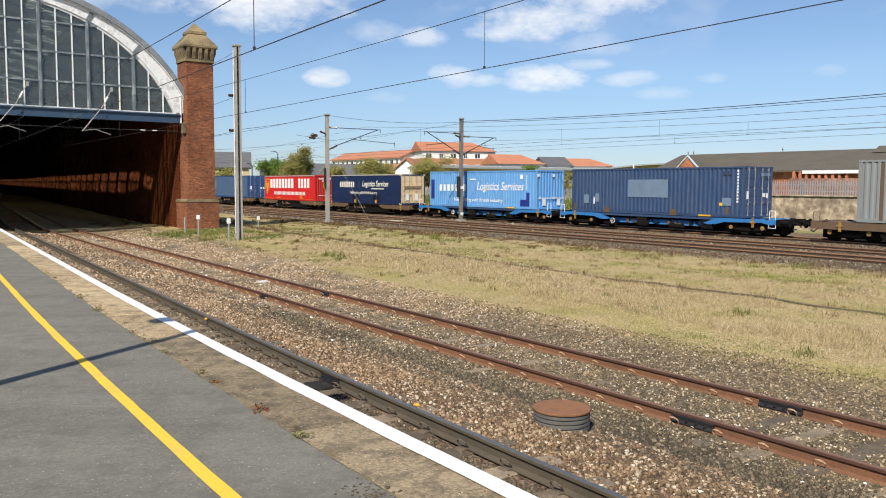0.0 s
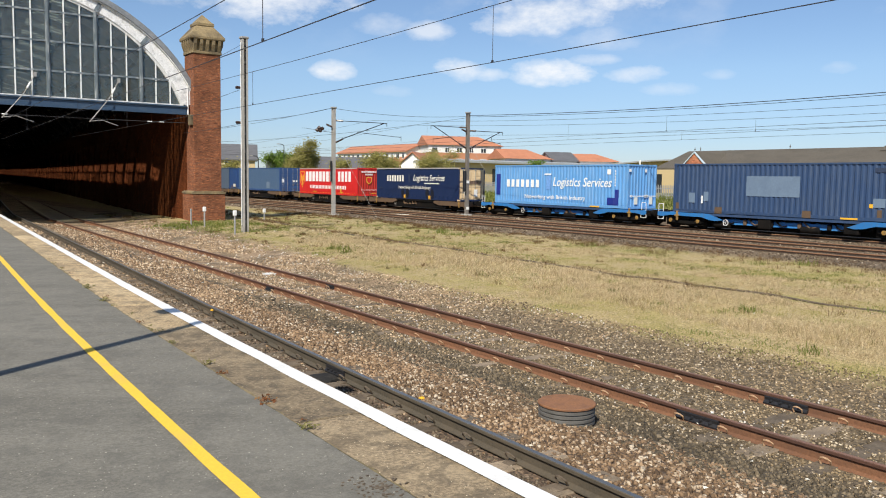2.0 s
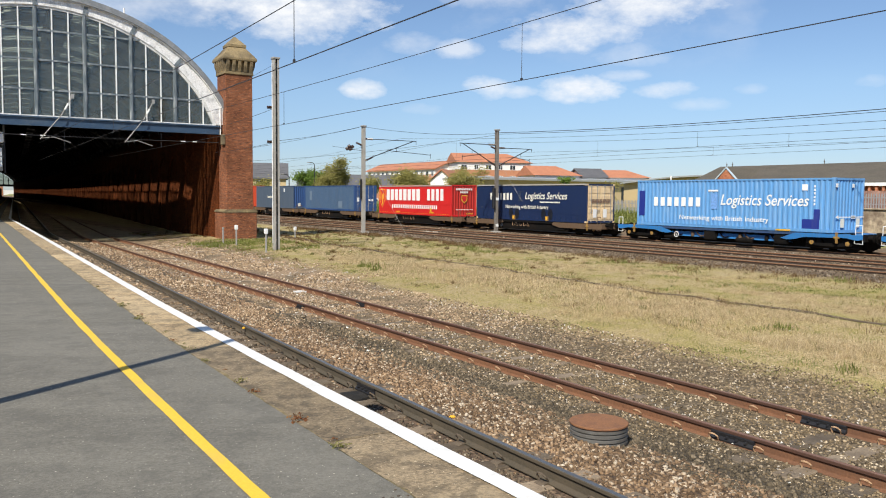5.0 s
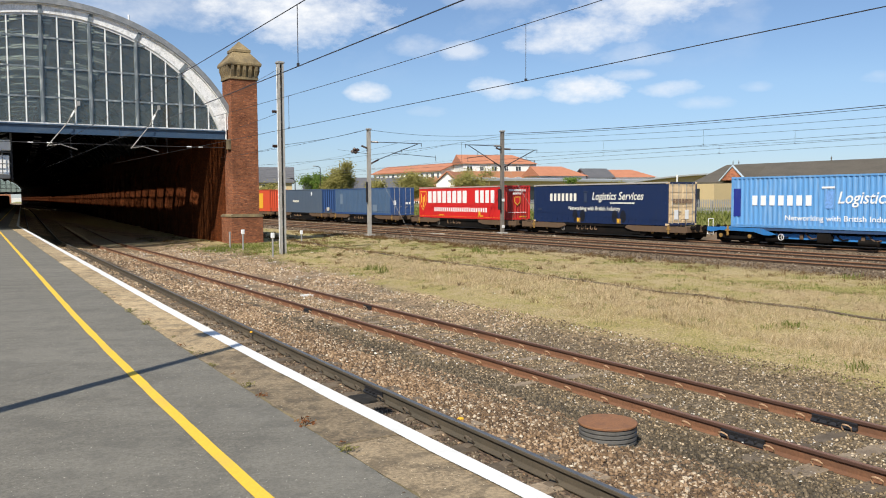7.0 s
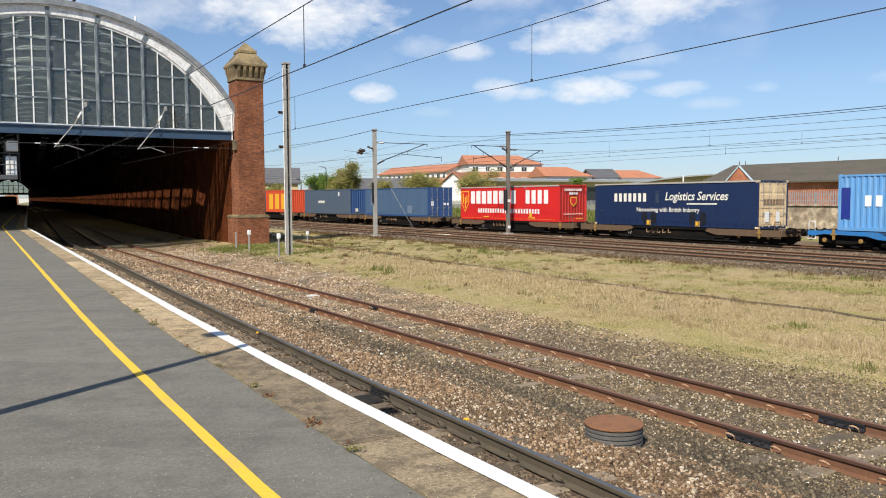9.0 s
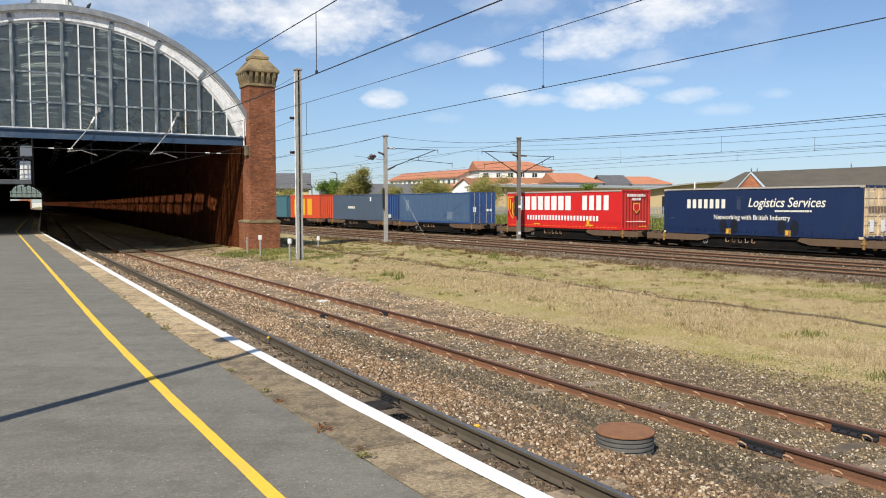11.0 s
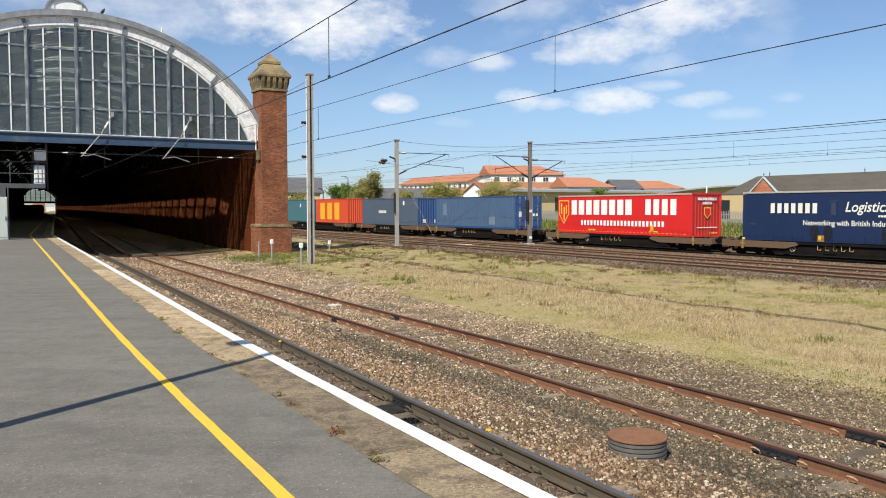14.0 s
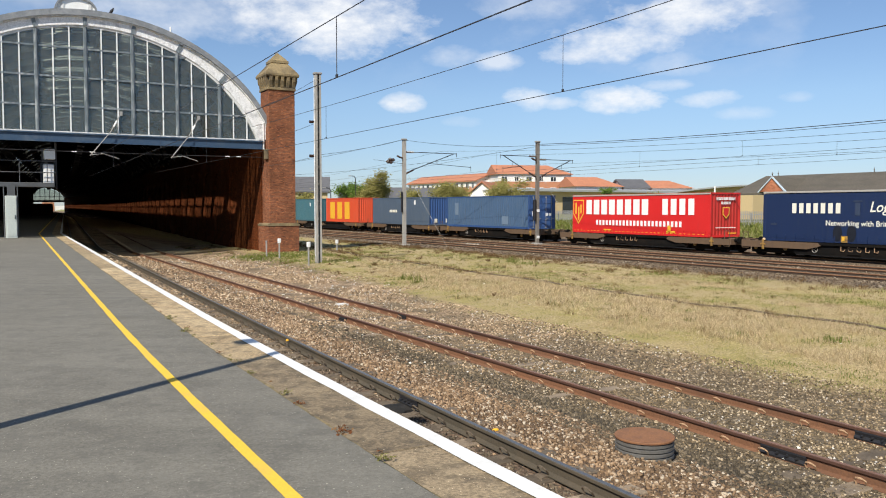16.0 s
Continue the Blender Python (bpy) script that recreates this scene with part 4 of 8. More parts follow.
def gable_screen():
    """The glazed screen over the shed's mouth; y runs from its face inwards."""
    top = thing("gable_screen", "arched glazed end screen with white bars over a navy beam", "gable screen", pose(0, GABLE_Y, 0), kind="structure")
    bm = bmesh.new()
    band(bm, (INNER[0] + 0.02, INNER[1] + 0.02), OUTER, -0.10, 0.25)
    part("arch_band", bm, FLAKED_WHITE, top, "flaking white painted arch band")
    bm = bmesh.new()
    band(bm, (OUTER[0] - 0.02, OUTER[1] - 0.02), (OUTER[0] + 0.05, OUTER[1] + 0.05), -0.22, 0.3)
    part("arch_moulding", bm, WHITE_PAINT, top)
    bm = bmesh.new()
    band(bm, (OUTER[0] + 0.05, OUTER[1] + 0.05), (OUTER[0] + 0.28, OUTER[1] + 0.36), -0.30, 0.3)
    part("roof_edge", bm, ROOF_GREY, top, "grey lead roof edge")
    bm = bmesh.new()
    band(bm, (INNER[0] - 0.14, INNER[1] - 0.10), (INNER[0] + 0.02, INNER[1] + 0.02), -0.04, 0.16)
    part("arch_frame", bm, WHITE_PAINT, top)
    bm = bmesh.new()
    x0, x1 = ARC_X - 9.2, 14.90
    box(bm, x0, x1, -0.12, 0.22, BEAM_LO, BEAM_HI, 0.02)
    box(bm, x0, x1, -0.20, 0.28, BEAM_HI - 0.07, BEAM_HI)
    box(bm, x0, x1, -0.18, 0.26, BEAM_LO, BEAM_LO + 0.05)
    part("beam", bm, BEAM_BLUE, top, "faded navy blue riveted beam")
    bm = bmesh.new()
    box(bm, x0, x1, -0.10, 0.10, BEAM_HI, BEAM_HI + 0.07)
    part("sill", bm, WHITE_PAINT, top)
    bm = bmesh.new()
    box(bm, 14.93, 15.0, -0.14, 0.2, BEAM_LO, 7.95, 0.01)
    part("edge_pilaster", bm, WHITE_CLEAN, top, "white edge moulding")
    posts = [0.62 + 2.36 * k for k in range(-1, 6)]
    for x in posts:
        zt = arch_z(x, *INNER) - 0.05
        bm = bmesh.new()
        box(bm, x - 0.10, x + 0.10, -0.07, 0.12, BEAM_HI + 0.07, zt, 0.015)
        box(bm, x - 0.035, x + 0.035, -0.12, -0.07, BEAM_HI + 0.07, zt)
        part("post", bm, GREY_PAINT, top, "weathered grey-white post")
        # struts over the arch band
        u = (x - ARC_X)
        r0, r1 = Vector((x, 0, arch_z(x, *INNER))), Vector((ARC_X + u * 1.055, 0, arch_z(ARC_X + u * 1.055, *OUTER) if abs(u * 1.055) < OUTER[0] else arch_z(x, *INNER) + 0.6))
        bm = bmesh.new()
        d = (r1 - r0).normalized()
        n = Vector((d.z, 0, -d.x)) * 0.10
        prism(bm, [((r0 - n).x, (r0 - n).z), ((r0 + n).x, (r0 + n).z), ((r1 + n).x, (r1 + n).z), ((r1 - n).x, (r1 - n).z)], -0.15, -0.09)
        part("band_strut", bm, GREY_PAINT, top)
    rails_z = (7.85, 9.38, 10.91)
    for z in rails_z:
        half = INNER[0] * math.sqrt(max(0, 1 - ((z - ARC_Z) / INNER[1]) ** 2)) - 0.08
        bm = bmesh.new()
        box(bm, max(x0, ARC_X - half), min(ARC_X + half, x1), -0.05, 0.06, z - 0.045, z + 0.045)
        part("glazing_rail", bm, GREY_PAINT, top)
    bars = [p + 0.787 * k for p in posts for k in (1, 2)] + [posts[0] - 0.8]
    for x in bars:
        zt = arch_z(x, *INNER) - 0.05
        if abs(x - ARC_X) > 9.3 or zt < BEAM_HI + 0.2:
            continue
        bm = bmesh.new()
        box(bm, x - 0.030, x + 0.030, -0.045, 0.03, BEAM_HI + 0.07, zt)
        part("glazing_bar", bm, WHITE_CLEAN, top, "white glazing bar")
    # panes, cut to the arch
    xs = sorted(posts + [x for x in bars if abs(x - ARC_X) <= 9.3]) + [14.6]
    levels = [BEAM_HI + 0.07, *rails_z, 13.0]
    rng = random.Random(5)
    for xa, xb in zip(xs, xs[1:]):
        for za, zb in zip(levels, levels[1:]):
            ta, tb = min(zb, arch_z(xa, *INNER) - 0.05), min(zb, arch_z(xb, *INNER) - 0.05)
            if max(ta, tb) <= za + 0.05:
                continue
            bm = bmesh.new()
            yj = 0.012 + rng.uniform(-0.006, 0.006)
            tilt = rng.uniform(-0.006, 0.006)
            prism(bm, [(xa + 0.02, za), (xb - 0.02, za), (xb - 0.02, max(tb, za + 0.01)), (xa + 0.02, max(ta, za + 0.01))], yj, yj + 0.006)
            for v in bm.verts:
                v.co.y += tilt * (v.co.x - xa) * 2 + tilt * (v.co.z - za)
            p = part("pane", bm, GABLE_GLASS, top)
    return top


gable_screen()


def wall_curve(y):
    """The shed wall leaves the tower straight and then follows the shed's curve."""
    return max(shed_curve(y), 0.74)


def shed():
    ys = steps(GABLE_Y + 0.3, 97, 5.0) + [110, 130, 160, 190, 220, 250, 280, 310, 340, 370, 400, 425, FAR_Y]
    # wall with its inner face at 13.1 from the curve's line
    bm = bmesh.new()
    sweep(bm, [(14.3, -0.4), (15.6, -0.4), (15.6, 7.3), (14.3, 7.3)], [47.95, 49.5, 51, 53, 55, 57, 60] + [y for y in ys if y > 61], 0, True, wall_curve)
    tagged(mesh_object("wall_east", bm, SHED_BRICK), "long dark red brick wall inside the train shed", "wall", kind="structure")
    # pilasters and arches on the wall's inner face
    bm = bmesh.new()
    y = 50.5
    base = thing("wall_piers", "row of red brick piers with arches along the shed wall", "piers", kind="structure")
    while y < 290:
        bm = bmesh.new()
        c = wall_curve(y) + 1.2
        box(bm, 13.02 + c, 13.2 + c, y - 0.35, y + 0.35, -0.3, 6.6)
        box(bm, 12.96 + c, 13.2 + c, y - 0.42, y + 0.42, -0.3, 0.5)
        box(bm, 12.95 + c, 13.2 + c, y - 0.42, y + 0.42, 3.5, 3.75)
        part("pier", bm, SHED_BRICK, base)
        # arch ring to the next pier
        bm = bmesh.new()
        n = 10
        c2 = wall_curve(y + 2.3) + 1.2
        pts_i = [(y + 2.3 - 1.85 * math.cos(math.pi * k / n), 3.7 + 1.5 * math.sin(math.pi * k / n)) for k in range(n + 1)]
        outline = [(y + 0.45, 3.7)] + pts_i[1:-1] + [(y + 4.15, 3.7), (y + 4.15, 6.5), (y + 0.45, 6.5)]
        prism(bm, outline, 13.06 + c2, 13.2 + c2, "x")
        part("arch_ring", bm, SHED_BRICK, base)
        y += 4.6
    # the roof: curved boards on both sides of a glazed strip along the crown
    for lo, hi, mat, name, label in ((20.0, 66.0, ROOF_DARK, "shed_roof", "dark boarded shed roof"), *((a, b, ROOF_DARK, "shed_roof", "dark boarded shed roof") for a, b in ((104.0, 108.0), (112.0, 116.0), (120.0, 126.0), (131.0, 138.0), (143.0, 160.0)))):
        bm = bmesh.new()
        p, q = arc(9.75, 8.5, lo, hi, 24), arc(9.95, 8.75, lo, hi, 24)
        sweep(bm, p + q[::-1], ys, 0, True, shed_curve)
        tagged(mesh_object(name, bm, mat), label, "roof", kind="structure")
    bm = bmesh.new()
    p, q = arc(9.85, 8.60, 79.3, 87.0, 6), arc(9.85, 8.62, 79.3, 87.0, 6)
    sweep(bm, p + q[::-1], ys, 0, True, shed_curve)
    glass = tagged(mesh_object("roof_light", bm, ROOF_GLASS), "glazed strip along the shed roof's crown", "roof light", kind="structure")
    glass.visible_shadow = False
    ribs = thing("roof_ribs", "dark iron arched ribs under the shed roof", "roof ribs", kind="structure")
    y = 50.5
    while y < 430:
        bm = bmesh.new()
        band(bm, (9.4, 8.15), (9.78, 8.53), y - 0.05, y + 0.05, 20, 150, 40)
        for v in bm.verts:
            v.co.x += shed_curve(y)
        part("rib", bm, ROOF_DARK, ribs)
        y += 4.6 if y < 120 else 9.2
    # purlins
    bm = bmesh.new()
    for ang in (28, 40, 52, 65, 105, 118, 130, 144):
        cx, cz = ARC_X + 9.6 * math.cos(radians(ang)), ARC_Z + 8.35 * math.sin(radians(ang))
        sweep(bm, [(cx - 0.07, cz - 0.12), (cx + 0.07, cz - 0.12), (cx + 0.07, cz + 0.12), (cx - 0.07, cz + 0.12)], ys, 0, True, shed_curve)
    part("purlin", bm, ROOF_DARK, ribs)
    # boards and frosted panes in turn on both sides of the clear strip, and deep bars across it
    rows = thing("roof_panes", "rows of boards and frosted panes in the shed roof, with added sun-blocking boards", "roof panes", kind="structure")
    rng = random.Random(8)
    sheets = {"roof_pane": ([], [], ROOF_PANE), "dim_pane": ([], [], DIM_PANE), "board_and_blocker": ([], [], ROOF_DARK), "hiding_bar": ([], [], UNLIT_BLACK)}

    def patch(name, y0, y1, lo, hi, slant=0.0, drop=0.0):
        verts, faces, _ = sheets[name]
        o = len(verts)
        for y, ang, d in ((y0, lo, 0), (y1, lo, drop), (y1 + slant, hi, drop), (y0 + slant, hi, 0)):
            verts.append((ARC_X + (9.85 - d) * math.cos(radians(ang)) + shed_curve(y), y, ARC_Z + (8.58 - d) * math.sin(radians(ang))))
        faces.append((o, o + 1, o + 2, o + 3))

    for lo, hi in ((65.8, 70.0), (70.0, 74.0), (74.0, 77.0), (77.0, 79.4), (86.9, 94.0), (94.0, 99.0), (99.0, 104.2), (108.0, 112.0), (116.0, 120.0), (126.0, 131.0), (138.0, 143.0)):
        y = GABLE_Y + 0.3
        while y < (200 if lo > 105 else 115):
            if rng.random() < 0.8:
                wide = 0.34 if lo < 85 else 0.46 if lo < 105 else 0.36
                patch("roof_pane" if lo < 105 else "dim_pane", y, y + wide, lo, hi, 0.45)
                patch("board_and_blocker", y + wide, y + 0.92, lo, hi, 0.45)
            else:
                patch("board_and_blocker", y, y + 0.92, lo, hi, 0.45)
            y += 0.92
        marks = [115, 150, 200, 250, 300, 350, 400, FAR_Y][0 if lo < 105 else 2:]
        for y0, y1 in zip(marks, marks[1:]):
            patch("board_and_blocker", y0, y1, lo, hi)
    # boards across the clear strip, added to leave dark gaps between the sun patches
    y = 50.5
    while y < FAR_Y - 3:
        patch("board_and_blocker", y - 0.75, y + 0.75, 79.3, 87.0)
        y += 4.6
    # more boards, added at random to break the sun patches into streaks
    y = GABLE_Y + 0.4
    while y < 300:
        if rng.random() < 0.5:
            lo = rng.choice((79.3, 80.2, 81.2))
            patch("board_and_blocker", y, y + rng.uniform(0.1, 0.5), lo, lo + rng.uniform(0.5, 1.5))
        if rng.random() < 0.85:
            patch("board_and_blocker", y, y + rng.uniform(0.10, 0.24), 83.2, 87.0)
        y += 0.30
    # lengthwise board, added to split the sun patches into two rows
    for y0, y1 in zip(range(50, 440, 10), range(60, 450, 10)):
        patch("board_and_blocker", y0, y1, 82.3, 83.3)
        # deep board under the left side of the clear strip, added to hide it
        for name, depth in (("hiding_bar", 1.3),):
            verts, faces, _ = sheets[name]
            o = len(verts)
            x, z = ARC_X + 9.85 * math.cos(radians(87.1)), ARC_Z + 8.58
            verts += [(x + shed_curve(y0), y0, z), (x + shed_curve(y1), y1, z), (x + shed_curve(y1), y1, z - depth), (x + shed_curve(y0), y0, z - depth)]
            faces.append((o, o + 1, o + 2, o + 3))
    # black bars across the strip, added to hide it and streak the sun patches
    y = GABLE_Y + 0.6
    while y < FAR_Y:
        patch("hiding_bar", y, y + 0.02, 79.3, 87.0, 0.0, 0.12)
        y += 0.8 if y < 150 else 1.6
    for name, (verts, faces, mat) in sheets.items():
        tagged(raw_object(name, verts, faces, mat, rows), kind="stuff")
    # the bare bed of a lifted track beside the wall
    bm = bmesh.new()
    sweep(bm, [(8.3, -0.5), (13.5, -0.5), (13.5, -0.28), (8.3, -0.31)], [y for y in ys if y > 51], 0, True, shed_curve)
    tagged(mesh_object("track_bed", bm, TAN_BED), "pale tan bed of a lifted track inside the shed", "track bed", kind="structure")
    # closing wall away from the view, added to keep the inside dark
    bm = bmesh.new()
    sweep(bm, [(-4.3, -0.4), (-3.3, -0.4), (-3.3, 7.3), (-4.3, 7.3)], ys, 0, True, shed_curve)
    tagged(mesh_object("wall_west", bm, SHED_BRICK), "dark brick wall added beyond the platform to keep the shed dark", "wall", kind="structure")
    # lantern end on the crown
    lan = thing("ridge_lantern", "white painted ridge lantern on the shed roof", "roof lantern", pose(4.95, GABLE_Y + 0.2, -0.12), kind="structure")
    bm = bmesh.new()
    prism(bm, [(-0.95, 12.8), (0.95, 12.8), (1.0, 13.0)] + [(0.95 * math.cos(math.pi * k / 14), 13.05 + 0.68 * math.sin(math.pi * k / 14)) for k in range(15)] + [(-1.0, 13.0)], 0.0, 0.15)
    part("lantern_end", bm, WHITE_CLEAN, lan)
    bm = bmesh.new()
    prism(bm, [(1.04 * math.cos(math.pi * k / 14), 13.05 + 0.78 * math.sin(math.pi * k / 14)) for k in range(15)] + [(0.95 * math.cos(math.pi * k / 14), 13.05 + 0.68 * math.sin(math.pi * k / 14)) for k in range(14, -1, -1)], -0.12, 6.0)
    part("lantern_roof", bm, ROOF_GREY, lan)
    for s in (-1, 1):
        bm = bmesh.new()
        box(bm, min(s * 0.6, s * 0.75), max(s * 0.6, s * 0.75), -0.04, 0.2, 12.75, 13.6)
        part("lantern_post", bm, WHITE_PAINT, lan)
    # far end: a darker glazed screen against the sky
    end = thing("far_screen", "distant glazed end screen of the shed", "gable screen", pose(shed_curve(FAR_Y), FAR_Y, 0), kind="structure")
    bm = bmesh.new()
    box(bm, ARC_X - 9.2, ARC_X + 9.2, 0, 0.3, 5.2, 6.2)
    for k in range(9):
        x = ARC_X - 8.8 + 2.2 * k
        box(bm, x - 0.14, x + 0.14, 0, 0.2, 6.2, arch_z(x, *INNER))
    for z in (8.0, 9.8):
        half = INNER[0] * math.sqrt(1 - ((z - ARC_Z) / INNER[1]) ** 2)
        box(bm, ARC_X - half, ARC_X + half, 0, 0.18, z - 0.08, z + 0.08)
    part("screen_frame", bm, BLACK_STEEL, end)
    bm = bmesh.new()
    prism(bm, arc(INNER[0], INNER[1], 17, 163, 24), 0.1, 0.12)
    part("glazing", bm, GABLE_GLASS, end)
    hall = thing("platform_hall", "dark platform building far inside the shed", "building", kind="structure")
    bm = bmesh.new()
    sweep(bm, [(-3.2, PLAT), (0.4, PLAT), (0.4, 3.3), (-3.2, 3.3)], [180, 200, 240, 280, 320, 360, 400], 0, True, bend)
    part("hall_wall", bm, SHED_BRICK, hall)


shed()


def gate_tower():
    t = thing("gate_tower", "square red brick tower with a weathered sandstone cap", "tower", pose(15.90, 47.37, 0), kind="structure")
    bm = bmesh.new()
    box(bm, -0.80, 0.80, -0.77, 0.77, 1.5, 9.45, 0.02)
    part("shaft", bm, BRICK, t)
    bm = bmesh.new()
    box(bm, -0.97, 0.97, -0.92, 0.92, -0.4, 1.42, 0.03)
    part("plinth", bm, BRICK, t)
    bm = bmesh.new()
    prism(bm, [(-1.0, 1.42), (1.0, 1.42), (1.0, 1.50), (0.84, 1.60), (-0.84, 1.60), (-1.0, 1.50)], -0.95, 0.95)
    part("plinth_moulding", bm, STONE, t)
    bm = bmesh.new()
    box(bm, -0.86, 0.86, -0.83, 0.83, 9.42, 9.58, 0.02)
    box(bm, -0.81, 0.81, -0.78, 0.78, 9.58, 10.22)
    part("frieze", bm, STONE, t)
    # corbels on all four sides
    shape = [(0.0, 9.58), (0.10, 9.58), (0.16, 9.72), (0.30, 9.95), (0.33, 10.22), (0.0, 10.22)]
    for side in range(4):
        for k in range(5):
            bm = bmesh.new()
            prism(bm, [(-(0.78 + d * 0.60), z) for d, z in shape], -0.085, 0.085, "x")
            for v in bm.verts:
                v.co.x += -0.70 + 0.35 * k
            bm.transform(Matrix.Rotation(radians(90 * side), 4, "Z"))
            part("corbel", bm, STONE, t)
    bm = bmesh.new()
    rings = [(0.98, 10.20), (1.01, 10.26), (1.01, 10.36), (0.96, 10.44), (0.50, 11.02), (0.53, 11.06), (0.53, 11.20), (0.48, 11.23), (0.03, 11.72)]
    prev = None
    for h, z in rings:
        ring = [bm.verts.new((sx * h, sy * h, z)) for sx, sy in ((-1, -1), (1, -1), (1, 1), (-1, 1))]
        if prev:
            for k in range(4):
                bm.faces.new((prev[k], prev[(k + 1) % 4], ring[(k + 1) % 4], ring[k]))
        else:
            bm.faces.new(ring[::-1])
        prev = ring
    bm.faces.new(prev)
    part("cap", bm, STONE, t, "stepped pyramid cap of sandstone")
    bm = bmesh.new()
    box(bm, -0.95, -0.80, -0.7, -0.2, 5.35, 5.95, 0.03)
    part("bracket", bm, STONE, t)


gate_tower()

# ---- overhead line ----
DARK_STEEL = surface("grey_steelwork", (0.10, 0.105, 0.11), (0.06, 0.06, 0.06), 20, 2, 0.2, 0.4, 0.6, 0.2)


def wire(bm, a, b, sag=0.0, r=0.012, n=14):
    a, b = Vector(a), Vector(b)
    pts = [a.lerp(b, k / n) - Vector((0, 0, sag * 4 * (k / n) * (1 - k / n))) for k in range(n + 1)]
    tube(bm, pts, r, 5)


def insulator(bm, a, b):
    a, b = Vector(a), Vector(b)
    n = 7
    pts = [a.lerp(b, k / (2 * n)) for k in range(2 * n + 1)]
    tube(bm, pts, [0.075 if k % 2 else 0.04 for k in range(2 * n + 1)], 8)


def catenary(x, contact, carry, y0, y1, spans, label, curve=straight, r=0.013, droppers=()):
    """A contact wire below a carrying wire that hangs in spans, with droppers."""
    top = thing("overhead_wire", label, "overhead wire")
    ys = steps(y0, y1, 3.0)
    bm = bmesh.new()
    tube(bm, [(x + curve(y), y, contact) for y in ys], r, 5)
    part("contact_wire", bm, WIRE, top)

    def carry_z(y):
        for a, b in zip(spans, spans[1:]):
            if a <= y <= b:
                f = (y - a) / (b - a)
                return carry[0] - (carry[0] - carry[1]) * 4 * f * (1 - f)
        return carry[0]

    bm = bmesh.new()
    tube(bm, [(x + curve(y), y, carry_z(y)) for y in ys], r, 5)
    part("carrying_wire", bm, WIRE, top)
    for y in droppers:
        bm = bmesh.new()
        tube(bm, [(x + curve(y), y, contact), (x + curve(y), y, carry_z(y))], 0.006, 4)
        box(bm, x + curve(y) - 0.012, x + curve(y) + 0.012, y - 0.02, y + 0.02, contact, contact + 0.04)
        part("dropper", bm, WIRE, top)
    return top


def near_wander(y):
    return 0.035 * (y - 9.9)


def siding_wander(y):
    return (0.005 if y > 10 else 0.025) * (y - 10.0)


catenary(4.125, 4.20, (5.10, 4.96), -20, 48, (-20, -6, 48), "thin dark overhead wires above the platform track", near_wander, 0.007, (-12, -3, 5.0, 9.95, 24.0, 36))
catenary(8.71, 4.48, (5.79, 5.39), -20, 48, (-20, -8, 48), "thin dark overhead wires above the siding", siding_wander, 0.007, (-12, -3, 3.0, 11.05, 21.9, 36))
MAIN_SPANS = (-110, -30, 50, 130, 210)
catenary(28.75, 4.73, (6.50, 5.25), -100, 200, MAIN_SPANS, "overhead wires above a main line track", straight, 0.0075, (-10, 24, 43))
catenary(32.35, 4.80, (6.34, 5.27), -100, 200, MAIN_SPANS, "overhead wires above a main line track", straight, 0.0075, (-10, 22, 34))
catenary(37.25, 4.87, (5.82, 5.14), -100, 200, MAIN_SPANS, "overhead wires above a main line track", straight, 0.0075, (-10, 30))


def return_wires():
    top = thing("earth_wire", "dark return wires along the mast tops", "overhead wire")
    for a, b, sag, r in (((25.75, 49.9, 7.15), (35.15, 47.3, 7.0), 0.25, 0.012), ((35.15, 47.3, 7.05), (35.15, -9.3, 7.05), 0.65, 0.018), ((35.15, 47.3, 6.95), (35.15, -9.3, 6.95), 0.66, 0.012), ((35.15, -9.3, 7.05), (35.15, -66.0, 7.05), 0.65, 0.018),
                         ((25.75, 49.9, 7.2), (14.2, 36.5, 5.0), 0.1, 0.010), ((25.75, 49.9, 7.2), (25.75, 105, 7.2), 0.5, 0.012), ((35.15, 47.3, 6.9), (25.9, 75.0, 5.6), 0.3, 0.012),
                         ((14.2, 36.4, 6.55), (14.6, 47.0, 6.3), 0.05, 0.009), ((14.2, 36.4, 4.95), (14.6, 47.0, 4.9), 0.05, 0.009), ((14.2, 36.4, 8.6), (15.2, 48.5, 8.6), 0.1, 0.009)):
        bm = bmesh.new()
        wire(bm, a, b, sag, r)
        part("wire", bm, WIRE, top)


return_wires()


def steel_mast(x, y, height, coat, w=0.22):
    t = thing("line_mast", "grey steel overhead line mast on a concrete foot", "mast", pose(x, y, 0), group="overhead line masts")
    bm = bmesh.new()
    # rolled steel section with flanges
    h = w / 2
    prism(bm, [(-h, -h), (h, -h), (h, -h + 0.03), (0.02, -h + 0.03), (0.02, h - 0.03), (h, h - 0.03), (h, h), (-h, h), (-h, h - 0.03), (-0.02, h - 0.03), (-0.02, -h + 0.03), (-h, -h + 0.03)], -0.25, height, "z")
    part("column", bm, coat, t)
    bm = bmesh.new()
    box(bm, -0.3, 0.3, -0.3, 0.3, -0.3, -0.02, 0.03)
    part("foot", bm, GREY_CONCRETE, t)
    bm = bmesh.new()
    box(bm, -0.16, 0.16, -0.16, 0.16, height - 0.06, height + 0.05, 0.02)
    part("top_bracket", bm, GALV, t)
    return t


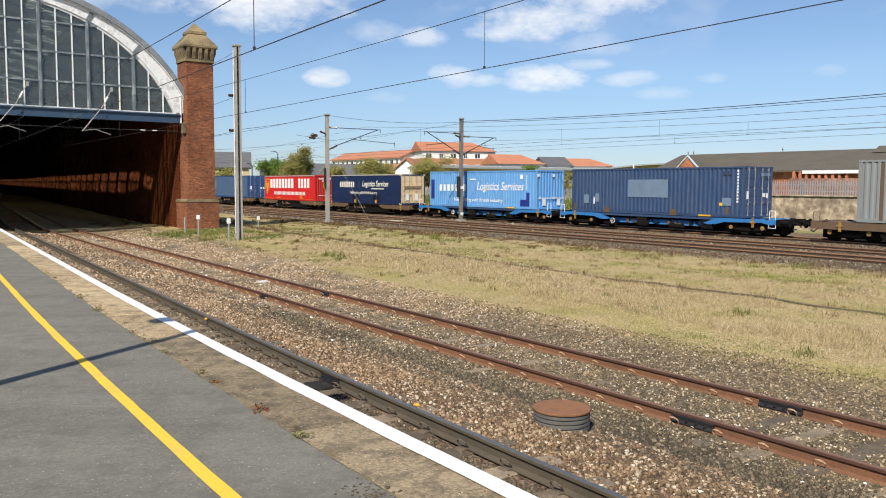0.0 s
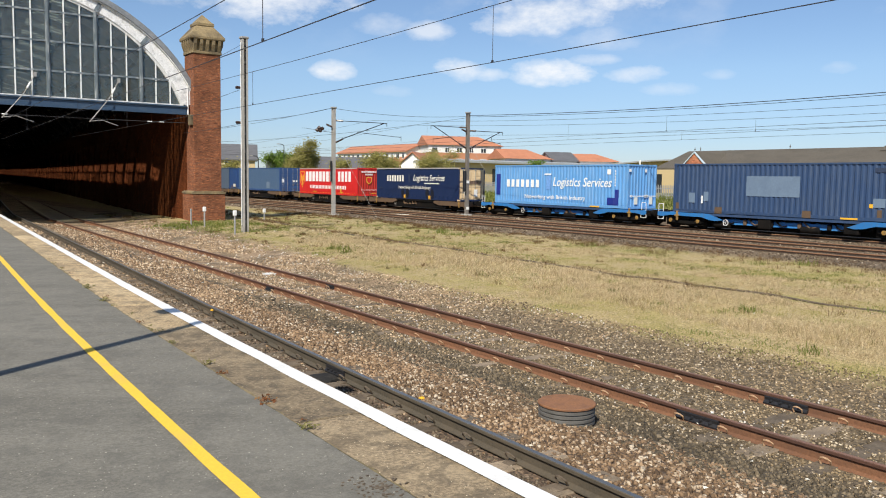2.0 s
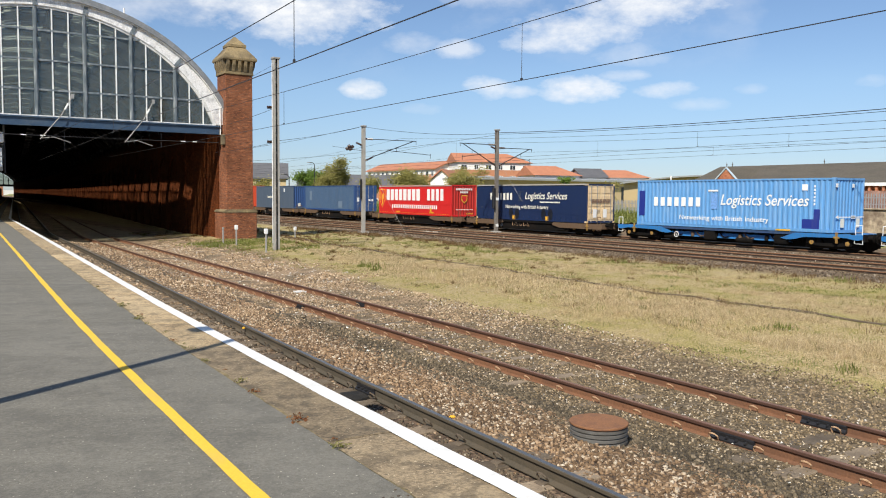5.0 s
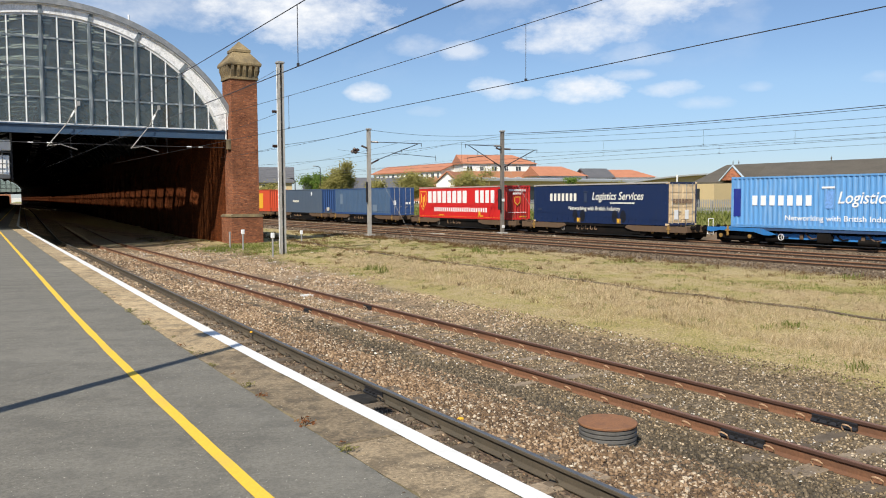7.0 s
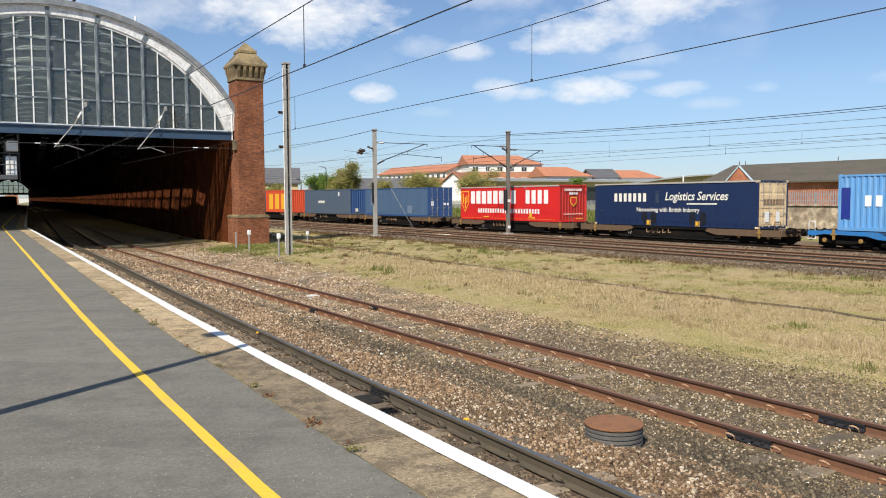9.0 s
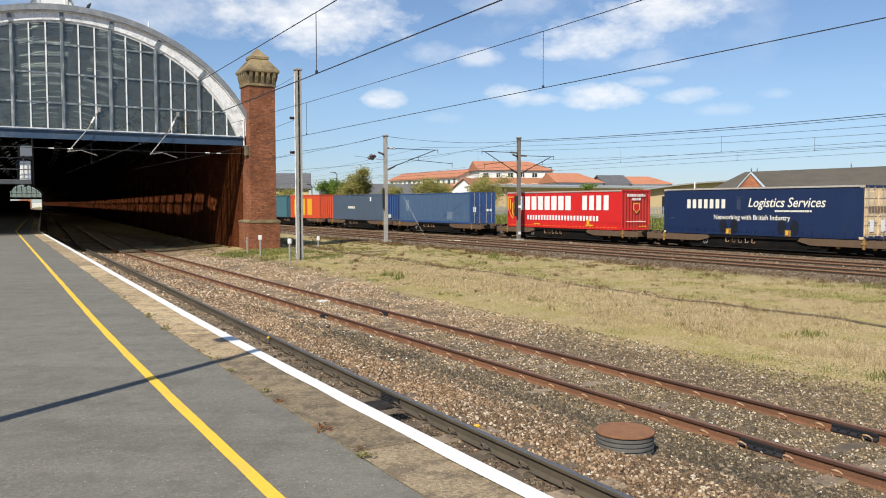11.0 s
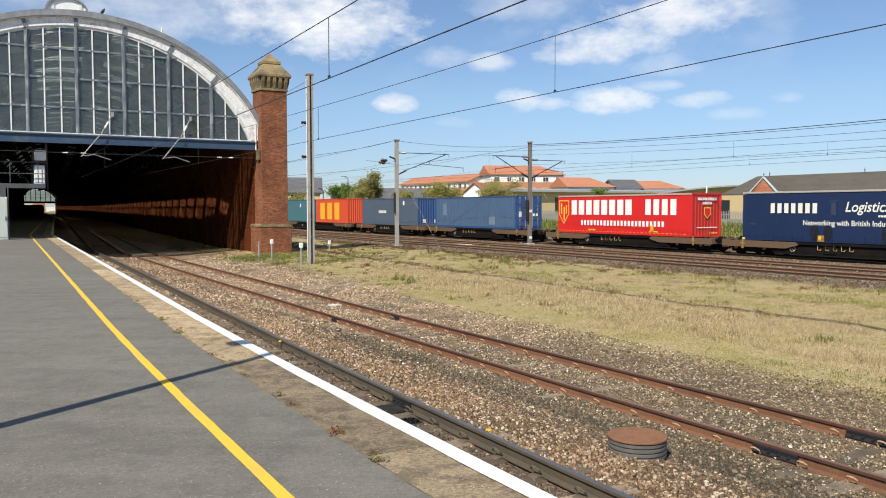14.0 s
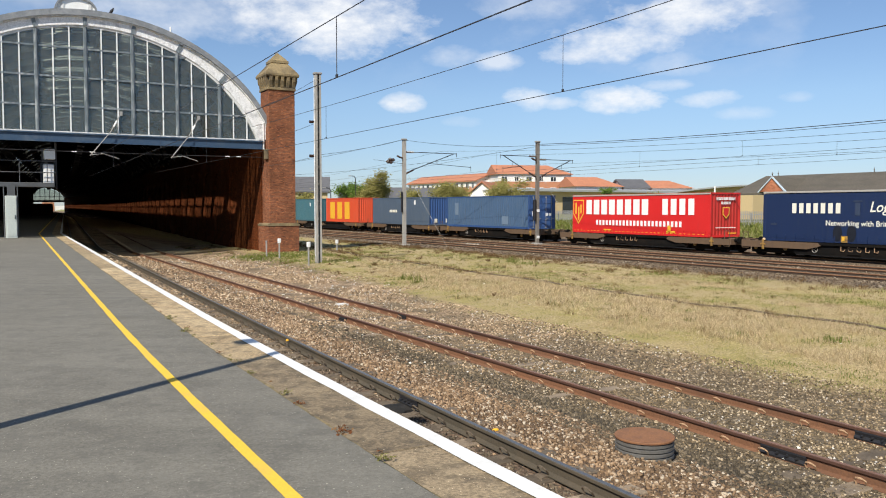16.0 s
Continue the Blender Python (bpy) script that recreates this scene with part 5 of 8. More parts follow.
def cantilever(t, s, upper, lower, reach, drop):
    """The hinged arm on a mast: s is the side it points to, upper and lower the heights of its two feet."""
    a = new("cantilever_arm")
    a.parent = t
    x0 = s * 0.14
    bm = bmesh.new()
    tube(bm, [(x0 + s * 0.55, 0, upper), (s * reach, 0, upper + 0.0)], 0.026, 6)
    tube(bm, [(x0 + s * 0.55, 0, lower + 0.28), (s * (reach - 0.25), 0, upper - 0.02)], 0.030, 6)
    tube(bm, [(s * reach, 0, upper + 0.05), (s * reach, 0, upper - 0.22)], 0.02, 5)
    mid = 0.42
    px, pz = x0 + s * (0.55 + mid * (reach - 0.8)), lower + 0.28 + mid * (upper - lower - 0.3)
    tube(bm, [(px - s * 0.3, 0, pz - 0.02), (s * (reach + drop), 0, pz - 0.22)], 0.020, 6)
    tube(bm, [(px + s * 0.5, 0, pz - 0.06), (px + s * 0.45, 0, pz + 0.28)], 0.014, 5)
    tube(bm, [(s * (reach + drop), 0, pz - 0.12), (s * (reach + drop), 0, pz - 0.5)], 0.016, 5)
    part("cantilever_frame", bm, BLACK_STEEL, a)
    for z0, z1 in ((upper, upper), (lower, lower + 0.28)):
        bm = bmesh.new()
        insulator(bm, (x0, 0, z0), (x0 + s * 0.6, 0, z1))
        part("insulator", bm, INSULATOR, a)
    for ob in a.children:
        ob.parent = t
    bpy.data.objects.remove(a)


m1 = steel_mast(25.72, 49.9, 7.2, CONCRETE_POST)
cantilever(m1, 1, 6.34, 4.85, 4.2, 1.2)
m2 = steel_mast(35.15, 47.3, 7.25, MAST_BROWN)
cantilever(m2, -1, 6.18, 4.72, 3.2, -0.2)
cantilever(m2, 1, 5.98, 4.66, 3.2, -0.2)


def mast_extras():
    bm = bmesh.new()
    box(bm, -0.32, -0.13, -0.12, 0.12, 1.6, 3.1, 0.03)
    part("dark_box", bm, BLACK_STEEL, m2, "black equipment box")
    for z in (2.2, 0.3):
        bm = bmesh.new()
        box(bm, -0.12, 0.12, -0.135, -0.115, z, z + 0.2)
        part("number_plate", bm, WHITE_CLEAN, m2, "small white plate")
    bm = bmesh.new()
    box(bm, -0.22, -0.12, -0.08, 0.08, 2.2, 3.6, 0.02)
    part("dark_box", bm, BLACK_STEEL, m1, "black equipment box")
    for m in (m1, m2):
        bm = bmesh.new()
        insulator(bm, (-0.12, 0, 5.9), (-0.55, 0, 6.05))
        part("insulator", bm, INSULATOR, m)
        bm = bmesh.new()
        tube(bm, [(0.1, -0.1, 5.0), (1.5, -3.4, -0.2)], 0.008, 5)
        part("stay_wire", bm, GALV, m)


mast_extras()


def line_insulators():
    for x, y, z in ((24.6, 49.9, 5.62),):
        t = thing("line_insulator", "brown string insulator hung in an overhead wire", "insulator", pose(x, y, z))
        bm = bmesh.new()
        for z in (0.0, 0.16):
            tube(bm, [(-0.24 + z, 0, 0.03 + z), (-0.12 + z, 0, 0.02 + z), (0.0 + z, 0, z), (0.12 + z, 0, z - 0.02), (0.24 + z, 0, z - 0.03)], [0.05, 0.13, 0.07, 0.13, 0.05], 8)
        tube(bm, [(0.2, 0, -0.03), (1.12, 0, -0.10)], 0.014, 5)
        tube(bm, [(-0.2, 0, 0.03), (-1.2, 0, 0.12)], 0.010, 5)
        part("insulator_body", bm, INSULATOR, t)


line_insulators()


def twin_post():
    """The tall post by the siding: two channels laced together."""
    t = thing("line_mast", "tall twin-channel pale steel post in the grass", "mast", pose(14.2, 36.5, 0), group="overhead line masts")
    for s in (-1, 1):
        bm = bmesh.new()
        a = s * 0.135
        prism(bm, [(a - s * 0.09, -0.13), (a, -0.13), (a, 0.13), (a - s * 0.09, 0.13), (a - s * 0.09, 0.115), (a - s * 0.02, 0.115), (a - s * 0.02, -0.115), (a - s * 0.09, -0.115)], -0.3, 8.8, "z")
        part("channel", bm, CONCRETE_POST, t)
    bm = bmesh.new()
    box(bm, -0.07, 0.07, 0.07, 0.09, -0.2, 8.7)
    part("web_plate", bm, DARK_STEEL, t)
    for k in range(11):
        bm = bmesh.new()
        z = 0.3 + 0.82 * k
        box(bm, -0.12, 0.12, -0.02, 0.06, z, z + 0.10)
        part("batten", bm, GALV, t)
    bm = bmesh.new()
    box(bm, -0.18, 0.18, -0.16, 0.16, 8.78, 8.88, 0.02)
    part("top_plate", bm, GALV, t)
    bm = bmesh.new()
    tube(bm, [(-0.18, -0.05, 0.2), (-0.18, -0.05, 8.6)], 0.028, 8)
    part("conduit", bm, WHITE_PAINT, t, "pale vertical pipe")
    for z in (6.55, 4.95):
        bm = bmesh.new()
        insulator(bm, (-0.16, 0, z), (-0.42, 0, z))
        part("insulator", bm, INSULATOR, t)


twin_post()


def registration_arms():
    """Struts under the gable that steady the wires in the shed's mouth."""
    for x, z0 in ((5.95, 7.6), (10.1, 7.6)):
        t = thing("registration_arm", "slim steel strut holding overhead wires at the gable", "wire support", pose(x, GABLE_Y - 0.35, 0))
        bm = bmesh.new()
        tube(bm, [(1.1, 0.33, z0), (0.5, 0.0, z0 - 1.05), (-0.55, -0.2, z0 - 2.35)], 0.026, 6)
        box(bm, 1.03, 1.17, 0.22, 0.33, z0 - 0.12, z0 + 0.12)
        part("strut", bm, GALV, t)
        bm = bmesh.new()
        tube(bm, [(-0.45, -0.2, z0 - 2.30), (0.1, -0.2, z0 - 2.22), (0.9, -0.2, z0 - 2.48)], 0.022, 6)
        part("steady_arm", bm, GALV, t)
        bm = bmesh.new()
        tube(bm, [(0.86, 0.16, z0 - 0.42), (0.68, 0.08, z0 - 0.75)], 0.05, 8)
        part("insulator", bm, WHITE_CLEAN, t, "white porcelain insulator")
    t = thing("cross_wire", "dark span wire with white insulators across the shed mouth", "overhead wire")
    bm = bmesh.new()
    wire(bm, (-3.5, GABLE_Y - 0.3, 5.53), (14.8, GABLE_Y - 0.3, 5.47), 0.05, 0.016)
    part("wire", bm, WIRE, t)
    for x in (4.65, 5.55, 12.75, 13.4):
        bm = bmesh.new()
        tube(bm, [(x - 0.13, GABLE_Y - 0.3, 5.455), (x + 0.13, GABLE_Y - 0.3, 5.455)], 0.028, 8)
        part("insulator", bm, WHITE_CLEAN, t)


registration_arms()


# ---- on and under the platform's end ----


def platform_lamp():
    """Stands outside the view; its shadow lies across the platform."""
    t = thing("platform_lamp", "tall dark platform lamp post with two arms", "lamp post", pose(-0.95, 5.95, PLAT))
    bm = bmesh.new()
    lathe(bm, [(0.12, 0), (0.12, 0.7), (0.075, 0.8), (0.055, 5.6)], (0, 0, 0), 12)
    part("post", bm, BLACK_STEEL, t)
    for s in (-1, 1):
        bm = bmesh.new()
        d = Vector((0.567, -0.823, 0)) * s
        tube(bm, [(0, 0, 5.0), d * 0.5 + Vector((0, 0, 5.15))], 0.03, 6)
        c = d * 0.7 + Vector((0, 0, 5.15))
        box(bm, c.x - 0.28, c.x + 0.28, c.y - 0.14, c.y + 0.14, 5.1, 5.22, 0.03)
        part("lamp_head", bm, BLACK_STEEL, t)


platform_lamp()




def cable_locker():
    t = thing("equipment_locker", "tall pale green steel locker on the platform", "locker", pose(1.66, 47.6, PLAT))
    bm = bmesh.new()
    box(bm, -0.27, 0.27, -0.25, 0.25, 0.0, 2.2, 0.02)
    part("body", bm, LOCKER, t)
    bm = bmesh.new()
    box(bm, -0.20, 0.24, -0.27, -0.25, 0.12, 2.1, 0.01)
    part("door", bm, LOCKER, t)
    bm = bmesh.new()
    box(bm, 0.15, 0.19, -0.30, -0.27, 1.0, 1.2)
    part("handle", bm, BLACK_STEEL, t)
    bm = bmesh.new()
    for x in (-0.32, 0.31):
        tube(bm, [(x, -0.1, 0), (x, -0.1, 2.7)], 0.03, 6)
    box(bm, -0.16, 0.2, -0.15, 0.15, 2.2, 2.75)
    part("pipe", bm, DARK_STEEL, t)


cable_locker()


def signal_gantry():
    t = thing("signal_gantry", "grey signal bracket with railings and white cases in the shed mouth", "signal gantry", pose(0, 48.2, 0))
    bm = bmesh.new()
    box(bm, -3.2, 3.75, -0.45, 0.45, 3.58, 3.82, 0.02)
    # deck kept dark: the shade of the shed mouth is in its colour
    part("deck", bm, DARK_STEEL, t)
    bm = bmesh.new()
    for z in (4.35, 4.95):
        tube(bm, [(-3.2, -0.45, z), (3.8, -0.45, z)], 0.025, 6)
    part("handrail", bm, DARK_STEEL, t)
    for k in range(6):
        bm = bmesh.new()
        x = -3.1 + 1.30 * k
        tube(bm, [(x, -0.45, 3.85), (x, -0.45, 5.05)], 0.025, 6)
        part("railing_post", bm, DARK_STEEL, t)
    bm = bmesh.new()
    tube(bm, [(3.86, 0, 3.5), (3.86, 0, 5.98)], 0.06, 8)
    part("hanger", bm, BLACK_STEEL, t)
    for x0, x1, z0, z1 in ((3.30, 3.82, 5.06, 5.60), (3.24, 3.74, 3.80, 4.80)):
        bm = bmesh.new()
        box(bm, x0, x1, -0.3, 0.3, z0, z1, 0.03)
        part("signal_case", bm, WHITE_CLEAN, t, "white equipment case")
        bm = bmesh.new()
        box(bm, x0 - 0.12, x1 + 0.12, 0.3, 0.36, z0 - 0.05, z1 + 0.1)
        part("back_plate", bm, BLACK_STEEL, t)
    bm = bmesh.new()
    box(bm, -0.2, 0.2, -0.2, 0.2, PLAT, 3.55)
    bmesh.ops.translate(bm, verts=bm.verts, vec=(-1.6, 0.3, 0))
    part("column", bm, DARK_STEEL, t)


signal_gantry()


def manhole():
    t = thing("ring_chamber", "stack of grey rings with a rusty round lid in the ballast", "cable chamber", pose(6.47, 6.69, -0.28))
    for k in range(4):
        bm = bmesh.new()
        z = 0.05 * k
        lathe(bm, [(0.312, z), (0.326, z + 0.006), (0.326, z + 0.036), (0.312, z + 0.042), (0.297, z + 0.050)], (0, 0, 0), 32)
        part("ring", bm, RING_GREY, t, smooth=False)
    bm = bmesh.new()
    lathe(bm, [(0.312, 0.2), (0.334, 0.205), (0.334, 0.222), (0.325, 0.228), (0.05, 0.232)], (0, 0, 0), 36)
    part("lid", bm, RUST_DISC, t, "rusty flat lid")


manhole()


def rail_oddments():
    """A black greased joint and small yellow tags on the platform track."""
    y = 9.55
    fishplate(platform_track, PLATFORM_TRACK_X + 0.7525 + bend(y), y, 0.5)
    t = thing("oil_stain", "black oily lump of grease under a rail joint", "oil stain", pose(4.68 + bend(y), y, -0.2))
    bm = bmesh.new()
    lathe(bm, [(0.24, 0.0), (0.22, 0.05), (0.12, 0.08), (0.02, 0.085)], (0, 0, 0), 14)
    for v in bm.verts:
        v.co.x *= 0.8 + 0.3 * noise.noise(v.co * 6)
        v.co.y *= 1.0 + 0.5 * noise.noise(v.co * 5 + Vector((3, 0, 0)))
    part("grease", bm, OIL, t)
    for x, y, z, s in ((4.80 + bend(14.9), 14.9, -0.05, 0.03), (5.35, 8.03, -0.175, 0.04)):
        t = thing("yellow_tag", "small yellow plastic tag beside the rail", "tag", pose(x, y, z, 0, 0, 30))
        bm = bmesh.new()
        lathe(bm, [(s, 0.0), (s, 0.02), (s * 0.5, 0.03)], (0, 0, 0), 9)
        part("tag_body", bm, YELLOW_MARK, t)


rail_oddments()


def marker_posts():
    for x, y, h, top in ((13.7, 42.9, 0.75, 0), (13.85, 41.2, 0.8, 1), (13.25, 35.3, 0.85, 1), (19.3, 46.5, 0.45, 1)):
        t = thing("marker_post", "short dark post with a white head in the grass", "marker post", pose(x, y, -0.15), group="marker posts")
        bm = bmesh.new()
        tube(bm, [(0, 0, 0), (0, 0, h)], 0.045, 8)
        part("post", bm, GALV, t)
        bm = bmesh.new()
        w = 0.085 if top else 0.05
        box(bm, -w, w, -w * 0.6, w * 0.6, h, h + (0.24 if top else 0.12), 0.02)
        part("head", bm, WHITE_CLEAN if top else GALV, t)


marker_posts()


# ---- the container train ----
TRAIN_X, DECK = 37.25, 0.90
SHIFT = [18.17, 16.39, 14.54, 12.66, 10.77, 8.88, 7.03, 5.21, 3.44, 1.72, 0.05, -1.57, -3.15, -4.68, -6.18, -7.64, -9.06, -10.46, -11.81, -13.13,
         -14.41, -15.62, -16.77, -17.84, -18.82, -19.69, -20.43, -21.04, -21.52, -21.86, -22.09, -22.21, -22.28]
WHEEL_R = 0.42
MOVERS, WHEELS = [], []


def shift_at(t):
    k = min(int(t * 2), len(SHIFT) - 2)
    f = t * 2 - k
    p0, p1, p2, p3 = (SHIFT[max(0, min(len(SHIFT) - 1, k + j))] for j in (-1, 0, 1, 2))
    return p1 + 0.5 * f * (p2 - p0 + f * (2 * p0 - 5 * p1 + 4 * p2 - p3 + f * (3 * (p1 - p2) + p3 - p0)))


def corrugated(bm, u0, u1, z0, z1, plane, facing, axis, pitch=0.28, deep=0.04, mi=0):
    """A trapezoid-ribbed sheet along y (axis 'y', facing x) or along x (axis 'x', facing y)."""
    n = max(2, round((u1 - u0) / pitch))
    p = (u1 - u0) / n
    pts = []
    for k in range(n):
        a = u0 + k * p
        pts += [(a, 0.0), (a + p * 0.30, 0.0), (a + p * 0.5, -deep), (a + p * 0.80, -deep)]
    pts.append((u1, 0.0))
    lo, hi = [], []
    for u, d in pts:
        c = plane + facing * d
        q = (c, u) if axis == "y" else (u, c)
        lo.append(bm.verts.new((*q, z0)))
        hi.append(bm.verts.new((*q, z1)))
    for k in range(len(pts) - 1):
        f = bm.faces.new((lo[k], lo[k + 1], hi[k + 1], hi[k]))
        f.material_index = mi


def put_text(parent, body, y_left, y_right, z0, z1, mat, side_x, slant=0.0, name="lettering", space=1.0):
    """Lettering on the side that faces the platform: it runs from high y to low y."""
    cv = bpy.data.curves.new("text", "FONT")
    cv.body, cv.size, cv.shear, cv.space_character, cv.resolution_u = body, 1.0, slant, space, 3
    cv.offset = 0.012
    ob = bpy.data.objects.new("text", cv)
    scene.collection.objects.link(ob)
    me = bpy.data.meshes.new_from_object(ob.evaluated_get(bpy.context.evaluated_depsgraph_get()))
    bpy.data.objects.remove(ob)
    us, vs = [v.co.x for v in me.vertices], [v.co.y for v in me.vertices]
    u0, u1, v0, v1 = min(us), max(us), min(vs), max(vs)
    for v in me.vertices:
        fu, fv = (v.co.x - u0) / (u1 - u0), (v.co.y - v0) / (v1 - v0)
        v.co = Vector((side_x, y_left + (y_right - y_left) * fu, z0 + (z1 - z0) * fv))
    me.name = name
    me.materials.append(mat)
    o = new(name, me)
    o.parent = parent
    return tagged(o, kind="stuff")


def put_bars(parent, count, y_left, y_right, z0, z1, mat, side_x, name="sign_bar", gap=0.22, label=""):
    """A sign drawn as plain upright blocks of its size and colour."""
    w = (y_left - y_right) / count
    big = z1 - z0 > 0.4
    bm = bmesh.new()
    for k in range(count):
        a, b = y_left - k * w, y_left - (k + 1) * w + w * gap
        box(bm, side_x - 0.004, side_x + 0.004, b, a, z0, z1)
        if big:
            part("sign_block", bm, mat, parent, label)
            bm = bmesh.new()
    if big:
        bm.free()
        return None
    return tagged(part(name, bm, mat, parent, label), kind="stuff")


def plate(parent, y_left, y_right, z0, z1, mat, side_x, name="panel", label=""):
    bm = bmesh.new()
    box(bm, side_x - 0.004, side_x + 0.004, y_right, y_left, z0, z1)
    return part(name, bm, mat, parent, label)


def end_plate(parent, x0, x1, z0, z1, mat, y, name="panel", label=""):
    bm = bmesh.new()
    box(bm, x0, x1, y - 0.004, y + 0.004, z0, z1)
    return part(name, bm, mat, parent, label)


HW = 1.235


def container(label, y0, y1, height, paint_side, paint_end=None, paint_roof=None, side="ribbed", end="doors", base=DECK, deep=0.04):
    """Its own space: y from the near end (low) to the far end, z from its floor, the platform's side at -x."""
    length = y1 - y0
    t = thing("shipping_container", label, "container", pose(TRAIN_X, y0, base), group="containers on the train")
    paint_end = paint_end or paint_side
    post = 0.09
    bm = bmesh.new()
    for s in (-1, 1):
        if side == "ribbed":
            corrugated(bm, 0.10, length - 0.10, 0.15, height - 0.09, s * (HW - 0.012), s, "y", 0.28, deep)
        else:
            ys = steps(0.08, length - 0.08, 0.45)
            rows = []
            for z, d in ((0.10, 0.02), (0.16, 0.0), (height * 0.5, -0.004), (height - 0.12, 0.0)):
                rows.append([bm.verts.new((s * (HW - 0.012 - d - 0.006 * (0.5 + 0.5 * math.sin(y * 5.1))), y, z)) for y in ys])
            for a, b in zip(rows, rows[1:]):
                for k in range(len(ys) - 1):
                    bm.faces.new((a[k], a[k + 1], b[k + 1], b[k]))
    bmesh.ops.recalc_face_normals(bm, faces=bm.faces)
    part("side_wall", bm, paint_side, t)
    # frame: posts, rails, corner castings
    bm = bmesh.new()
    for sx in (-1, 1):
        for yy in (0.0, length - 0.16):
            box(bm, min(sx * HW, sx * (HW - post)), max(sx * HW, sx * (HW - post)), yy, yy + 0.16, 0.0, height, 0.008)
        box(bm, min(sx * HW, sx * (HW - 0.06)), max(sx * HW, sx * (HW - 0.06)), 0.16, length - 0.16, 0.0, 0.16)
        box(bm, min(sx * HW, sx * (HW - 0.06)), max(sx * HW, sx * (HW - 0.06)), 0.16, length - 0.16, height - 0.09, height - 0.005)
    for yy in (0.0, length - 0.10):
        box(bm, -HW + post, HW - post, yy, yy + 0.10, 0.0, 0.14)
        box(bm, -HW + post, HW - post, yy, yy + 0.10, height - 0.10, height)
    part("frame", bm, paint_side if side == "curtain" else paint_end, t)
    for sx in (-1, 1):
        for yy in (0, length):
            for z in (0, height):
                bm = bmesh.new()
                cx, cy = sx * (HW - 0.075), yy + (0.085 if yy == 0 else -0.085)
                box(bm, cx - 0.085, cx + 0.085, cy - 0.09, cy + 0.09, (z - 0.005) if z == 0 else z - 0.115, 0.115 if z == 0 else z + 0.006, 0.012)
                part("corner_casting", bm, paint_end, t)
    bm = bmesh.new()
    box(bm, -HW + 0.02, HW - 0.02, 0.05, length - 0.05, height - 0.06, height - 0.015)
    part("roof", bm, paint_roof or paint_side, t)
    bm = bmesh.new()
    box(bm, -HW + 0.05, HW - 0.05, 0.05, length - 0.05, 0.06, 0.14)
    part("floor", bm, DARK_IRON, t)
    # the end that faces along the train towards low y
    bm = bmesh.new()
    if end == "ribbed":
        corrugated(bm, -HW + 0.09, HW - 0.09, 0.14, height - 0.10, 0.02, -1, "x", 0.26, 0.045)
    else:
        for sx in (-1, 1):
            x0, x1 = min(sx * 0.01, sx * (HW - 0.10)), max(sx * 0.01, sx * (HW - 0.10))
            dm = bmesh.new()
            box(dm, x0, x1, 0.02, 0.06, 0.14, height - 0.10, 0.006)
            door = part("door", dm, paint_end, t)
            for k in range(5):
                z = 0.22 + (height - 0.4) * k / 5
                dm = bmesh.new()
                box(dm, x0 + 0.08, x1 - 0.08, 0.0, 0.03, z, z + (height - 0.4) / 5 - 0.12, 0.012)
                part("door_panel", dm, paint_end, door)
    if end == "ribbed":
        part("end_wall", bm, paint_end, t)
    else:
        bm.free()
    bm = bmesh.new()
    far = length - 0.03
    box(bm, -HW + 0.09, HW - 0.09, far - 0.04, far, 0.14, height - 0.10)
    part("far_end_wall", bm, paint_end, t)
    if end == "doors":
        for x in (-0.85, -0.33, 0.33, 0.85):
            bm = bmesh.new()
            tube(bm, [(x, -0.015, 0.08), (x, -0.015, height - 0.05)], 0.017, 6)
            for z in (0.12, 0.7, 1.5, height - 0.15):
                box(bm, x - 0.05, x + 0.05, -0.02, 0.02, z - 0.035, z + 0.035)
            box(bm, x - 0.03, x + 0.22, -0.03, -0.01, 0.78, 0.81)
            part("lock_bar", bm, GALV, t, "steel locking bar")
    MOVERS.append((t, t.matrix_basis.copy()))
    return t, length


SX = -HW - 0.004  # just proud of the side that faces the platform


